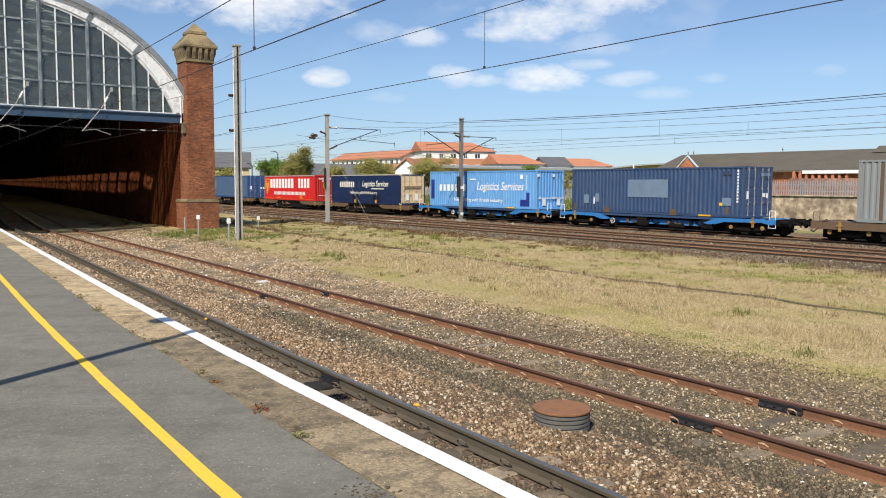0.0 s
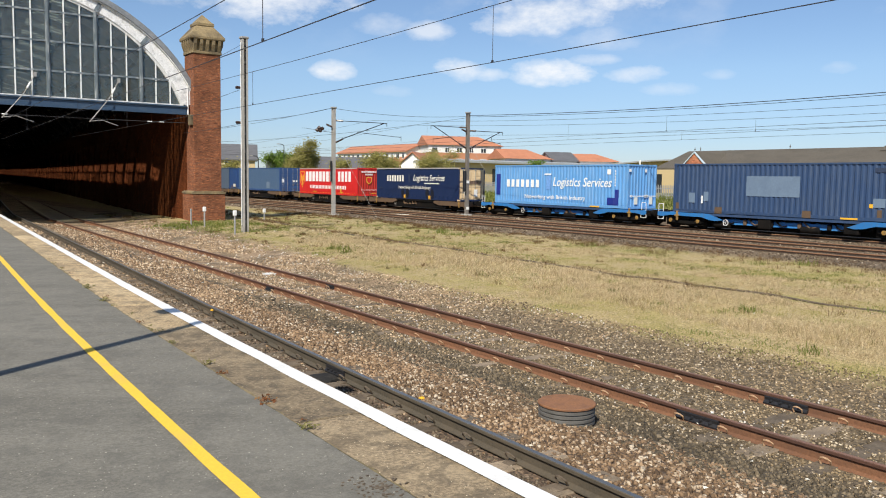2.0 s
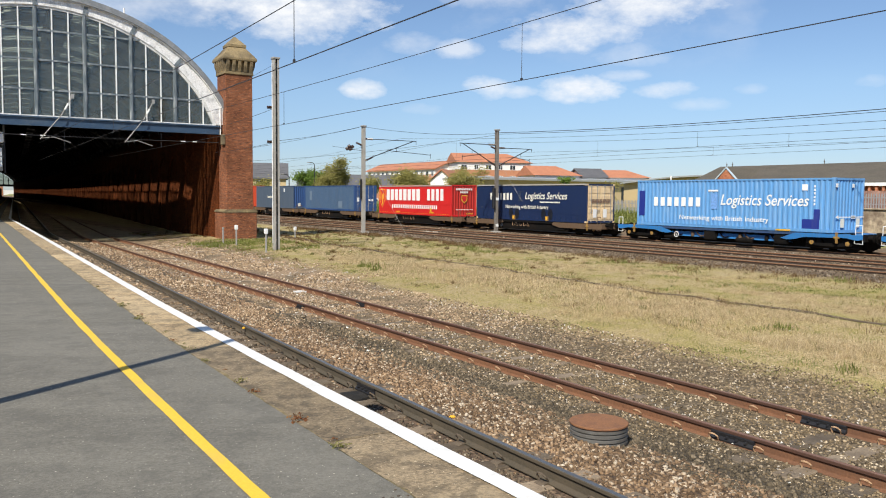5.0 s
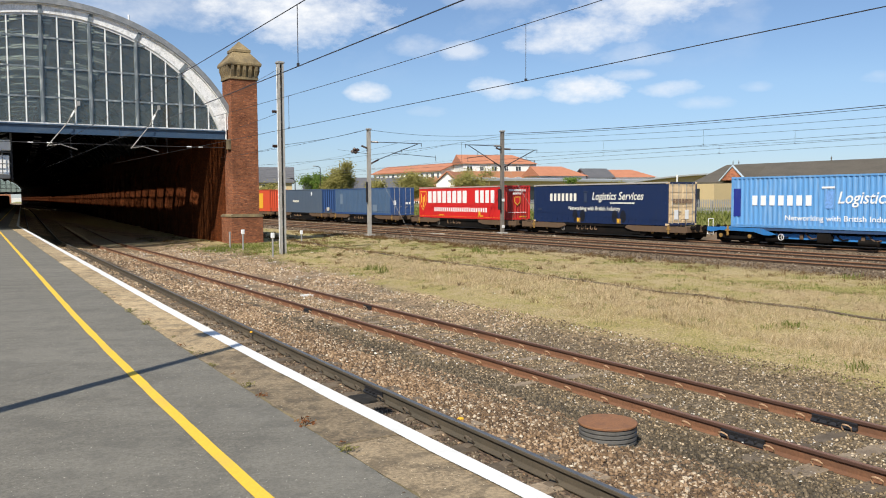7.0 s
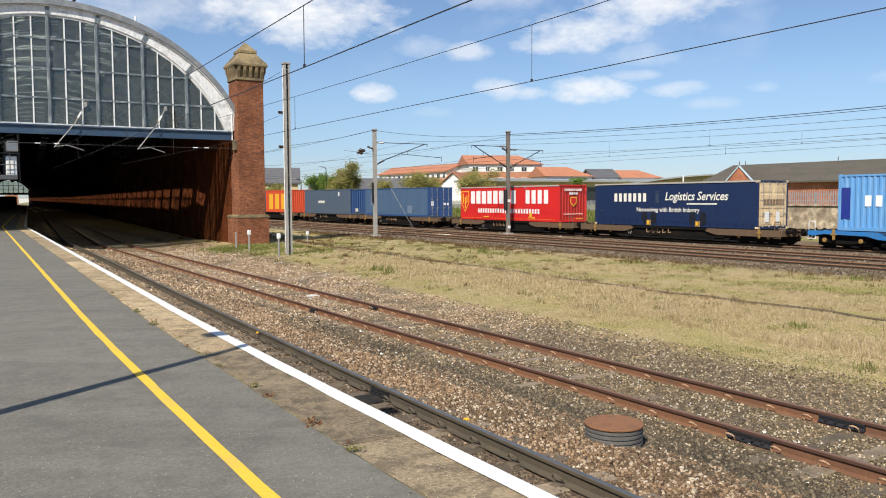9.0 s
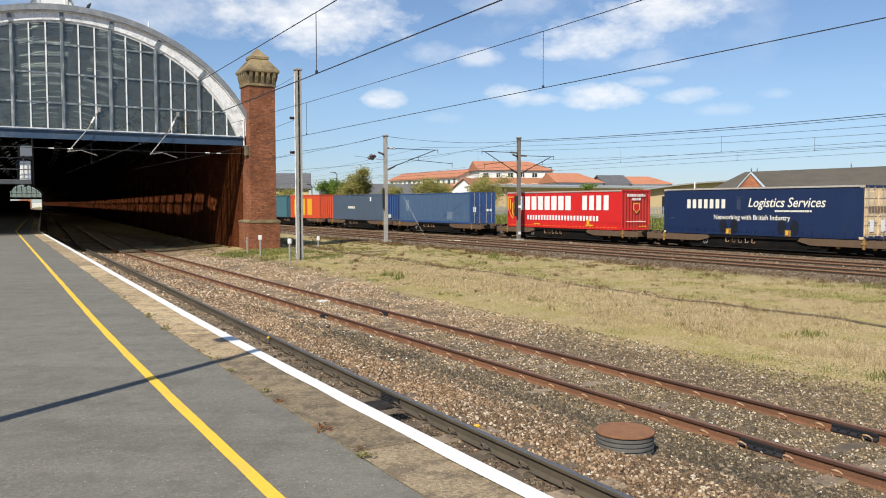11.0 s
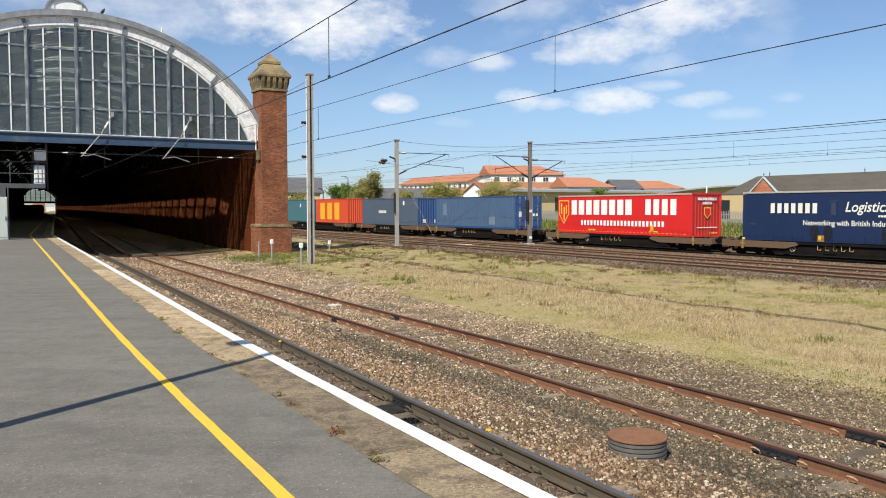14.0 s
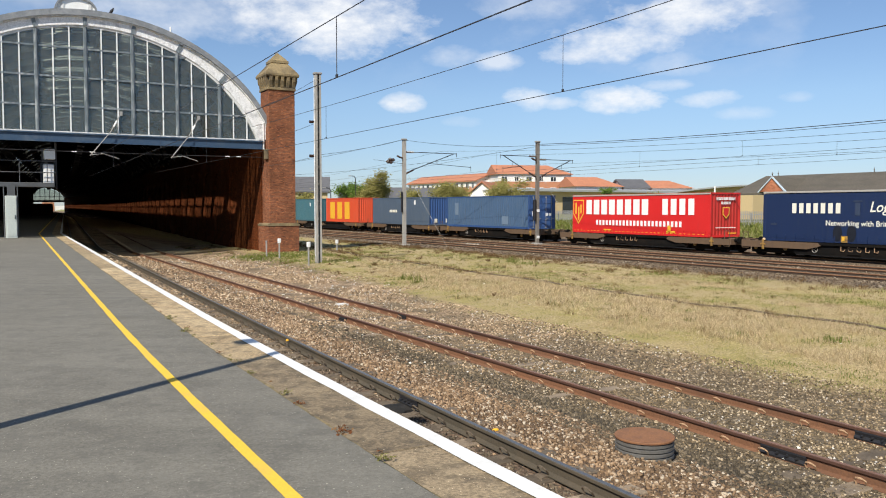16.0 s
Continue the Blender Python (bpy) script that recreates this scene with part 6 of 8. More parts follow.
def train_boxes():
    # grey box on the leading wagon
    c, n = container("grey ribbed shipping container with rust-stained posts", -11.5, 0.69, 2.75, GREY_BOX, GREY_BOX, None, "ribbed", "ribbed", 0.93)
    for y in (11.2, 9.6, 6.0, 3.0):
        plate(c, y, y - 0.16, 0.1, 2.6, WAGON_BROWN, SX + 0.002, "rust_streak", "rusty brown post strip")
    # navy box with door end
    y0 = 6.45
    c, n = container("navy blue ribbed shipping container with a pale patch", y0, y0 + 12.19, 2.60, NAVY)
    plate(c, 7.65, 4.75, 0.95, 1.95, PALE_PATCH, SX + 0.013, "pale_patch", "faded pale blue patch")
    plate(c, 11.15, 10.75, 0.52, 1.05, PALE_PATCH, SX + 0.013, "panel", "small grey plate")
    plate(c, 10.35, 10.25, 0.5, 0.9, WHITE_MARK, SX + 0.013, "panel")
    plate(c, 10.2, 9.9, 0.62, 1.12, PALE_PATCH, SX + 0.013, "panel")
    plate(c, 1.25, 0.72, 0.6, 1.0, PALE_PATCH, SX + 0.013, "panel", "small grey plate")
    plate(c, 1.42, 1.25, 0.58, 0.75, YELLOW_MARK, SX + 0.013, "panel", "small yellow label")
    plate(c, 1.25, 0.70, 2.15, 2.35, FAINT_MARK, SX + 0.013, "panel")
    for k in range(11):
        plate(c, 0.40, 0.30, 2.32 - 0.155 * k, 2.42 - 0.155 * k, WHITE_MARK, SX + 0.013, "code_bar")
    for y in (4.35, 9.25):
        plate(c, y + 0.22, y - 0.22, 0.0, 0.34, WAGON_BROWN, SX - 0.004, "rust_patch", "rusty lashing point")
    for y in (11.9, 0.95):
        plate(c, y + 0.10, y - 0.10, 0.0, 0.5, WAGON_BROWN, SX + 0.010, "rust_patch", "rusty streak")
    plate(c, 2.7, 1.9, 0.02, 0.10, YELLOW_MARK, SX - 0.004, "panel", "yellow label on the bottom rail")
    end_plate(c, -1.0, -0.8, 0.95, 1.35, WHITE_MARK, -0.012, "placard", "white door placard")
    end_plate(c, 0.35, 0.6, 1.05, 1.25, WHITE_MARK, -0.012, "placard", "white door placard")
    end_plate(c, 0.68, 0.85, 1.0, 1.25, WHITE_MARK, -0.012, "placard", "white door placard")
    end_plate(c, 0.2, 1.0, 2.12, 2.28, PALE_PATCH, -0.012, "placard")
    # bright blue box
    y0 = 21.95
    c, n = container("bright blue ribbed container with white lettering and dark blue patches", y0, y0 + 12.4, 2.60, SKY_BLUE, None, None, "ribbed", "ribbed")
    put_bars(c, 7, 33.05 - y0, 29.52 - y0, 1.13, 1.63, WHITE_MARK, SX + 0.012, "company_sign", 0.40, "white company sign")
    put_text(c, "Logistics Services", 28.38 - y0, 23.24 - y0, 1.06, 1.80, WHITE_MARK, SX + 0.012, 0.25)
    put_text(c, "Networking with British Industry", 31.14 - y0, 25.42 - y0, 0.32, 0.65, WHITE_MARK, SX + 0.012)
    plate(c, 29.2 - y0, 28.55 - y0, 1.95, 2.04, WHITE_MARK, SX + 0.012, "emblem")
    plate(c, 29.0 - y0, 28.6 - y0, 1.0, 1.85, FAINT_BLUE, SX + 0.013, "emblem")
    plate(c, 34.28 - y0, 33.75 - y0, 0.55, 2.0, DEEP_BLUE, SX + 0.012, "dark_patch", "dark blue patch")
    plate(c, 23.58 - y0, 22.68 - y0, 0.10, 0.62, DEEP_BLUE, SX + 0.012, "dark_patch", "dark blue patch")
    plate(c, 22.98 - y0, 22.66 - y0, 0.62, 1.10, DEEP_BLUE, SX + 0.012, "dark_patch", "dark blue patch")
    plate(c, 23.63 - y0, 23.33 - y0, 2.0, 2.3, WHITE_MARK, SX + 0.012, "panel", "white label")
    for k in range(6):
        plate(c, 23.0 - y0, 22.92 - y0, 1.3 + 0.17 * k, 1.40 + 0.17 * k, WHITE_MARK, SX + 0.012, "code_bar")
    plate(c, 25.0 - y0, 24.2 - y0, 0.01, 0.09, YELLOW_MARK, SX - 0.004, "panel")
    bm = bmesh.new()
    box(bm, -0.95, 1.2, -0.036, -0.030, 0.72, 0.77)
    prism(bm, [(-1.15, 0.745), (-0.92, 0.66), (-0.92, 0.83)], -0.036, -0.030)
    box(bm, 0.15, 0.5, -0.036, -0.030, 0.67, 0.82)
    part("arrow_marking", bm, WHITE_MARK, c, "white double line with arrow")
    for x in (-0.55, 0.75):
        end_plate(c, x - 0.18, x + 0.12, 0.25, 0.68, CREAM_MARK, -0.03, "placard", "cream plate")
    end_plate(c, 0.15, 0.32, 2.15, 2.33, WHITE_MARK, -0.03, "placard")
    end_plate(c, -1.2, -1.02, 2.15, 2.33, WHITE_MARK, -0.03, "placard")
    # navy curtain-sided box with cream doors
    y0 = 38.72
    c, n = container("navy curtain-sided container with white lettering and dirty cream doors", y0, y0 + 12.19, 2.52, CURTAIN_NAVY, CREAM, DIRTY_ROOF, "curtain", "doors", 0.82)
    zb = 0.82
    put_bars(c, 7, 49.16 - y0, 46.35 - y0, 2.24 - zb, 2.74 - zb, CREAM_MARK, SX, "company_sign", 0.40, "cream company sign")
    put_text(c, "Logistics Services", 45.02 - y0, 40.58 - y0, 2.16 - zb, 2.80 - zb, CREAM_MARK, SX, 0.25)
    put_text(c, "Networking with British Industry", 47.26 - y0, 42.5 - y0, 1.56 - zb, 1.90 - zb, CREAM_MARK, SX)
    put_bars(c, 16, 43.4 - y0, 41.3 - y0, 2.07 - zb, 2.16 - zb, CREAM_MARK, SX, "small_sign")
    plate(c, 45.85 - y0, 45.4 - y0, 2.80 - zb, 2.86 - zb, FAINT_MARK, SX, "emblem")
    plate(c, 45.75 - y0, 45.5 - y0, 2.15 - zb, 2.75 - zb, FAINT_MARK, SX, "emblem")
    put_bars(c, 5, 50.4 - y0, 50.05 - y0, 1.62 - zb, 1.72 - zb, FAINT_MARK, SX, "small_sign")
    curtain_gear(c, n, CURTAIN_NAVY, FAINT_MARK)
    for y in (7.55, 3.9):
        for side in (-1, 1):
            bm = bmesh.new()
            prism(bm, [(y + side * (0.36 + 0.24 * math.cos(q)), 0.46 + 0.40 * math.sin(q)) for q in (2 * math.pi * k / 18 for k in range(18))], SX - 0.006, SX + 0.004, "x")
            part("dark_flap", bm, DARK_FLAP, c, "round black flap")
        plate(c, y + 0.16, y - 0.18, 0.03, 0.34, AXLE_YELLOW, SX - 0.02, "lifting_plate", "yellow lifting plate")
        plate(c, y + 0.11, y - 0.03, 0.10, 0.30, YELLOW_MARK, SX - 0.026, "lifting_plate", "yellow lifting plate")
    end_bars(c, 7, -0.85, 0.85, 1.3, 1.55, FAINT_DARK, -0.05)
    plate_pair(c)
    # red curtain-sided box
    y0 = 54.45
    c, n = container("red curtain-sided container with white company signs", y0, y0 + 12.19, 2.55, CURTAIN_RED, RED_STEEL, DIRTY_ROOF, "curtain", "ribbed", 0.83)
    zb = 0.83
    put_bars(c, 8, 65.17 - y0, 59.15 - y0, 2.07 - zb, 3.04 - zb, WHITE_MARK, SX, "company_sign", 0.26, "large white company sign")
    put_bars(c, 4, 58.16 - y0, 55.41 - y0, 2.09 - zb, 3.04 - zb, WHITE_MARK, SX, "company_sign", 0.34, "large white company sign")
    put_bars(c, 24, 64.17 - y0, 56.47 - y0, 1.37 - zb, 1.70 - zb, WHITE_MARK, SX, "address_sign", 0.42)
    shield(c, 66.55 - y0, 65.45 - y0, 1.40 - zb, 3.05 - zb)
    for k in range(34):
        y = 12.0 - k * 0.345
        plate(c, y, y - 0.18, 0.135, 0.165, YELLOW_MARK, SX, "strap_mark")
    for y in (8.6, 3.0):
        plate(c, y + 0.35, y - 0.35, 0.20, 0.29, YELLOW_MARK, SX - 0.01, "lifting_plate")
    plate(c, 3.25, 3.0, 0.25, 0.62, YELLOW_MARK, SX - 0.01, "lifting_plate", "yellow lifting plate")
    end_bars(c, 8, -0.8, 0.8, 2.12, 2.28, WHITE_MARK, -0.035)
    end_bars(c, 4, -0.4, 0.4, 1.88, 2.03, WHITE_MARK, -0.035)
    end_bars(c, 20, -0.85, 0.85, 0.52, 0.57, WHITE_MARK, -0.035)
    end_bars(c, 5, 0.2, 0.9, 0.18, 0.26, YELLOW_MARK, -0.035)
    bm = bmesh.new()
    prism(bm, [(-0.28, 1.72), (0.28, 1.72), (0.28, 1.3), (0.0, 1.05), (-0.28, 1.3)], -0.036, -0.030)
    part("emblem", bm, GOLD_MARK, c, "gold shield outline")
    bm = bmesh.new()
    prism(bm, [(-0.22, 1.66), (0.22, 1.66), (0.22, 1.34), (0.0, 1.13), (-0.22, 1.34)], -0.040, -0.034)
    part("emblem_field", bm, CURTAIN_RED, c)
    curtain_gear(c, n, CURTAIN_RED, None)
    # two blue boxes behind
    y0 = 71.75
    c, n = container("faded blue ribbed container with door end", y0, y0 + 12.19, 2.55, MID_BLUE, ROYAL, deep=0.016)
    plate(c, 75.4 - y0, 74.5 - y0, 0.3, 0.95, PALE_PATCH, SX + 0.013, "panel")
    plate(c, 82.6 - y0, 82.0 - y0, 1.0, 2.0, PALE_PATCH, SX + 0.013, "panel")
    end_plate(c, -0.95, -0.7, 0.95, 1.35, WHITE_MARK, -0.012, "placard")
    end_plate(c, 0.3, 0.55, 1.0, 1.2, WHITE_MARK, -0.012, "placard")
    end_plate(c, 0.65, 0.85, 1.0, 1.2, WHITE_MARK, -0.012, "placard")
    y0 = 87.25
    c, n = container("grey-blue smooth-sided container with a royal blue ribbed end", y0, y0 + 12.0, 2.60, GREY_BLUE, ROYAL, None, "curtain", "ribbed")
    put_bars(c, 5, 95.3 - y0, 93.6 - y0, 1.15, 1.4, CREAM_MARK, SX, "small_sign")
    plate(c, 90.1 - y0, 89.8 - y0, 1.9, 2.3, WHITE_MARK, SX, "panel")
    end_plate(c, -0.65, -0.35, 0.25, 0.6, CREAM_MARK, -0.03, "placard")
    end_plate(c, 0.55, 0.85, 0.25, 0.6, CREAM_MARK, -0.03, "placard")
    y0 = 103.05
    c, n = container("orange-red container with a big yellow sign", y0, y0 + 9.125, 2.70, ORANGE_BOX, ORANGE_BOX, None, "curtain", "ribbed")
    put_bars(c, 3, 110.9 - y0, 104.6 - y0, 0.35, 2.25, YELLOW_MARK, SX, "company_sign", 0.35, "big yellow company sign")
    y0 = 113.6
    c, n = container("plain teal ribbed shipping container on a wagon", y0, y0 + 9.125, 2.70, TEAL_BOX, TEAL_BOX, None, "ribbed", "ribbed")
    plate(c, 4.0, 3.7, 1.8, 2.2, WHITE_MARK, SX + 0.01, "panel")


DARK_FLAP = surface("black_flap", (0.007, 0.009, 0.016), (0.014, 0.017, 0.026), 20, 3, 0.3, 0.4, 0.5)
AXLE_YELLOW = surface("dull_yellow_axle", (0.36, 0.20, 0.04), (0.13, 0.085, 0.045), 20, 6, 0.2, 0.45, 0.7)
FAINT_BLUE = surface("faint_blue_emblem", (0.16, 0.33, 0.66), None, 9, 2, 0.25, 0.3, 0.6, 0, 0)
FAINT_DARK = surface("brown_sign", (0.20, 0.13, 0.09), None, 9, 2, 0.2, 0.3, 0.6, 0, 0)


def end_bars(parent, count, x0, x1, z0, z1, mat, y):
    bm = bmesh.new()
    w = (x1 - x0) / count
    for k in range(count):
        a = x0 + k * w
        box(bm, a, a + w * 0.32, y - 0.004, y + 0.004, z0, z1)
        box(bm, a + w * 0.46, a + w * 0.78, y - 0.004, y + 0.004, z0, z1)
    tagged(part("sign_bar", bm, mat, parent), kind="stuff")


def plate_pair(c):
    for x in (-0.55, 0.35):
        end_plate(c, x - 0.16, x + 0.16, 0.35, 0.9, WHITE_MARK, -0.03, "placard", "white plate")


def shield(c, ya, yb, z0, z1):
    bm = bmesh.new()
    h = z1 - z0
    ym = (ya + yb) / 2
    prism(bm, [(ya, z1), (yb, z1), (yb, z0 + h * 0.42), (ym, z0), (ya, z0 + h * 0.42)], SX - 0.004, SX + 0.004, "x")
    part("emblem", bm, GOLD_MARK, c, "gold shield outline")
    bm = bmesh.new()
    e = 0.07
    prism(bm, [(ya - e, z1 - e), (yb + e, z1 - e), (yb + e, z0 + h * 0.44), (ym, z0 + 0.11), (ya - e, z0 + h * 0.44)], SX - 0.008, SX - 0.003, "x")
    part("emblem_field", bm, CURTAIN_RED, c)
    bm = bmesh.new()
    for a, b, u, v in ((ya - 0.22, ya - 0.36, 0.42, 0.88), (ym + 0.03, ym - 0.10, 0.18, 0.72), (yb + 0.34, yb + 0.22, 0.44, 0.80)):
        box(bm, SX - 0.012, SX - 0.007, min(a, b), max(a, b), z0 + h * u, z0 + h * v)
    part("emblem_bar", bm, GOLD_MARK, c)


def curtain_gear(c, n, mat, strap):
    """Straps and buckles along the curtain's lower edge, and the pale top rail."""
    k, y = 0, 0.35
    bm = bmesh.new()
    while y < n - 0.2:
        box(bm, SX - 0.010, SX + 0.01, y - 0.022, y + 0.022, 0.02, 0.34)
        box(bm, SX - 0.016, SX + 0.01, y - 0.035, y + 0.035, 0.17, 0.24)
        y += 0.55
    tagged(part("curtain_strap", bm, mat, c), kind="stuff")
    bm = bmesh.new()
    box(bm, SX - 0.012, SX + 0.03, 0.0, n, 2.44, 2.53, 0.006)
    part("top_rail", bm, DIRTY_ROOF, c)


def wheelset_mesh():
    bm = bmesh.new()
    tube(bm, [(-0.9, 0, 0), (0.9, 0, 0)], 0.075, 8)
    for s in (-1, 1):
        lathe(bm, [(0.10, s * 0.665), (0.34, s * 0.690), (0.40, s * 0.665), (0.45, s * 0.68), (0.45, s * 0.705), (WHEEL_R, s * 0.72), (WHEEL_R - 0.01, s * 0.80), (0.35, s * 0.80), (0.32, s * 0.765), (0.15, s * 0.775), (0.12, s * 0.83)], (0, 0, 0), 20, "x")
        for k in range(4):
            a = math.pi / 2 * k
            box(bm, min(s * 0.765, s * 0.785), max(s * 0.765, s * 0.785), math.cos(a) * 0.24 - 0.03, math.cos(a) * 0.24 + 0.03, math.sin(a) * 0.24 - 0.03, math.sin(a) * 0.24 + 0.03)
    me = bpy.data.meshes.new("wheelset")
    bm.normal_update()
    bm.to_mesh(me)
    bm.free()
    me.materials.append(DARK_IRON)
    return me


WHEELSET = wheelset_mesh()


def bogie(wagon, y, accent):
    bm = bmesh.new()
    for s in (-1, 1):
        prism(bm, [(-1.25, 0.38), (-1.15, 0.62), (-0.55, 0.66), (-0.35, 0.42), (0.35, 0.42), (0.55, 0.66), (1.15, 0.62), (1.25, 0.38), (1.05, 0.34), (0.45, 0.26), (-0.45, 0.26), (-1.05, 0.34)], min(s * 0.92, s * 1.06), max(s * 0.92, s * 1.06), "x")
        for yy in (-0.9, 0.9):
            box(bm, min(s * 0.9, s * 1.12), max(s * 0.9, s * 1.12), yy - 0.16, yy + 0.16, 0.28, 0.56, 0.03)
            tube(bm, [(s * 1.0, yy - 0.28, 0.40), (s * 1.0, yy - 0.28, 0.62)], 0.08, 8)
            tube(bm, [(s * 1.0, yy + 0.28, 0.40), (s * 1.0, yy + 0.28, 0.62)], 0.08, 8)
    box(bm, -1.0, 1.0, -0.25, 0.25, 0.36, 0.72)
    box(bm, -0.95, -0.60, -1.35, 1.35, 0.16, 0.66, 0.04)
    box(bm, 0.60, 0.95, -1.35, 1.35, 0.16, 0.66, 0.04)
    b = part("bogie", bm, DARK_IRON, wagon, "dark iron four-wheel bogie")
    b.matrix_basis = pose(0, y, 0)
    for yy in (-0.9, 0.9):
        w = new("wheelset", WHEELSET)
        w.parent = b
        w.matrix_basis = pose(0, yy, WHEEL_R)
        WHEELS.append((w, yy))
        for s in (-1, 1):
            bm = bmesh.new()
            lathe(bm, [(0.11, s * 1.12), (0.11, s * 1.15), (0.04, s * 1.16)], (0, yy, WHEEL_R), 12, "x")
            part("axle_cover", bm, accent, b, "dull yellow axle cover")
    return b




def wagon(label, y0, y1, coat, style, deck=DECK):
    """A flat container wagon. Its own space: y from its near end."""
    n = y1 - y0
    t = thing("container_wagon", label, "railway wagon", pose(TRAIN_X, y0, 0), group="wagons of the train")
    d = deck - 0.02
    reach = 4.2 if style == "low" else 4.9
    ends = [(0.35, reach), (n - reach, n - 0.35)]
    for a, b in ends:
        bm = bmesh.new()
        near = a < 1
        # raised end deck over the bogie, swept down towards the middle
        top = d - 0.02
        if style == "low":
            prof = [(a, top), (a, top - 0.20), (a + 0.25, top - 0.26), (a + 0.8, top - 0.16), (b - 0.9, top - 0.20), (b - 0.4, top - 0.33), (b, top - 0.36), (b + 0.35, top - 0.30), (b - 0.4, top - 0.02), (b - 0.8, top)]
            if not near:
                prof = [(a + b - y, z) for y, z in prof][::-1]
        else:
            prof = [(a, top), (a, top - 0.34), (b - 0.6, top - 0.34), (b, top - 0.20), (b + 0.15, top - 0.14), (b, top)]
            if not near:
                prof = [(a + b - y, z) for y, z in prof][::-1]
        for s in (-1, 1):
            prism(bm, prof, min(s * 1.12, s * 1.28), max(s * 1.12, s * 1.28), "x")
        box(bm, -1.12, 1.12, a, b, top - 0.10, top - 0.02)
        part("end_deck", bm, coat, t)
        bm = bmesh.new()
        ye = a if near else b
        box(bm, -1.25, 1.25, ye - 0.07, ye + 0.07, top - 0.32, top + 0.02, 0.015)
        part("headstock", bm, DARK_IRON if style == "low" else coat, t)
    bm = bmesh.new()
    lo = 0.34 if style == "low" else 0.15
    for s in (-1, 1) if style != "low" else ():
        prism(bm, [(3.3, d - 0.30), (3.6, lo), (n - 3.6, lo), (n - 3.3, d - 0.30), (n - 3.3, d - 0.14), (3.3, d - 0.14)], min(s * 1.02, s * 1.16), max(s * 1.02, s * 1.16), "x")
    for k in range(7):
        y = 3.6 + (n - 7.2) * k / 6
        box(bm, -0.9, 0.9, y - 0.06, y + 0.06, lo + 0.06, d - 0.16)
    box(bm, -0.45, 0.45, 0.6, n - 0.6, 0.12, d - 0.12)
    box(bm, -0.9, 0.9, 3.6, n - 3.6, lo + 0.05, lo + 0.10)
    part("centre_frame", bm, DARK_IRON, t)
    bm = bmesh.new()
    for s in (-1, 1):
        box(bm, min(s * 1.18, s * 1.26), max(s * 1.18, s * 1.26), 3.3, n - 3.3, d - 0.13, d - 0.01)
    part("side_rail", bm, DARK_IRON if style != "low" else NAVY, t)
    if style == "low":
        bm = bmesh.new()
        prism(bm, [(-1.02, 0.36), (-0.96, 0.62), (-0.60, 0.68), (-0.60, 0.32)], 4.3, n - 4.3)
        part("centre_sill", bm, coat, t, "blue centre sill")
        for k in range(5):
            y = 4.9 + (n - 9.8) * k / 4
            bm = bmesh.new()
            tube(bm, [(-1.05, y - 0.25, 0.46), (-1.08, y, 0.40), (-1.05, y + 0.22, 0.52), (-1.0, y + 0.4, 0.70)], 0.035, 6)
            box(bm, -1.10, -0.98, y + 0.5, y + 0.68, 0.36, 0.62, 0.02)
            part("brake_gear", bm, WAGON_BROWN if k % 2 else DARK_IRON, t, "rusty brake gear")
    for y in (2.05, n - 2.05):
        bogie(t, y, AXLE_YELLOW)
    # lower side gear: reservoirs, boxes, hooks
    rng = random.Random(int(y0 * 10) + 500)
    for k in range(4):
        y = 4.4 + (n - 8.8) * k / 3 + rng.uniform(-0.4, 0.4)
        bm = bmesh.new()
        if k % 2:
            lathe(bm, [(0.05, -0.5), (0.16, -0.45), (0.16, 0.45), (0.05, 0.5)], (-0.99, y, 0.32), 12, "y")
        else:
            box(bm, -1.22, -0.97, y - 0.35, y + 0.35, 0.24, d - 0.16, 0.03)
        part("air_tank" if k % 2 else "equipment_box", bm, DARK_IRON, t)
    for k in range(5 if style != "low" else 0):
        bm = bmesh.new()
        y = n * 0.50 + 0.42 * k
        tube(bm, [(-1.20, y, d - 0.15), (-1.21, y, d - 0.36), (-1.21, y - 0.16, d - 0.38), (-1.21, y - 0.2, d - 0.30)], 0.020, 5)
        part("lashing_hook", bm, CLIP, t, "rusty hook")
    bm = bmesh.new()
    c = (-1.16, n * 0.70, 0.44)
    ring = [(c[0], c[1] + 0.15 * math.cos(a), c[2] + 0.15 * math.sin(a)) for a in (2 * math.pi * k / 18 for k in range(19))]
    tube(bm, ring, 0.020, 6)
    for a in (0, 2.09, 4.19):
        tube(bm, [c, (c[0], c[1] + 0.15 * math.cos(a), c[2] + 0.15 * math.sin(a))], 0.012, 5)
    part("hand_wheel", bm, WHITE_PAINT if style == "low" else GALV, t, "brake hand wheel")
    # buffers and coupling
    for ye, s in ((0.28, -1), (n - 0.28, 1)):
        for x in (-0.87, 0.87):
            bm = bmesh.new()
            lathe(bm, [(0.11, 0.0), (0.11, s * 0.22), (0.07, s * 0.24), (0.07, s * 0.40), (0.20, s * 0.42), (0.20, s * 0.46)], (x, ye, 0.72), 14, "y")
            part("buffer", bm, DARK_IRON, t)
        bm = bmesh.new()
        tube(bm, [(0, ye, 0.70), (0, ye + s * 0.45, 0.62), (0.0, ye + s * 0.5, 0.5)], 0.05, 6)
        tube(bm, [(-0.4, ye, 0.62), (-0.45, ye + s * 0.3, 0.36), (-0.35, ye + s * 0.5, 0.42)], 0.03, 6)
        part("coupling", bm, DARK_IRON, t)
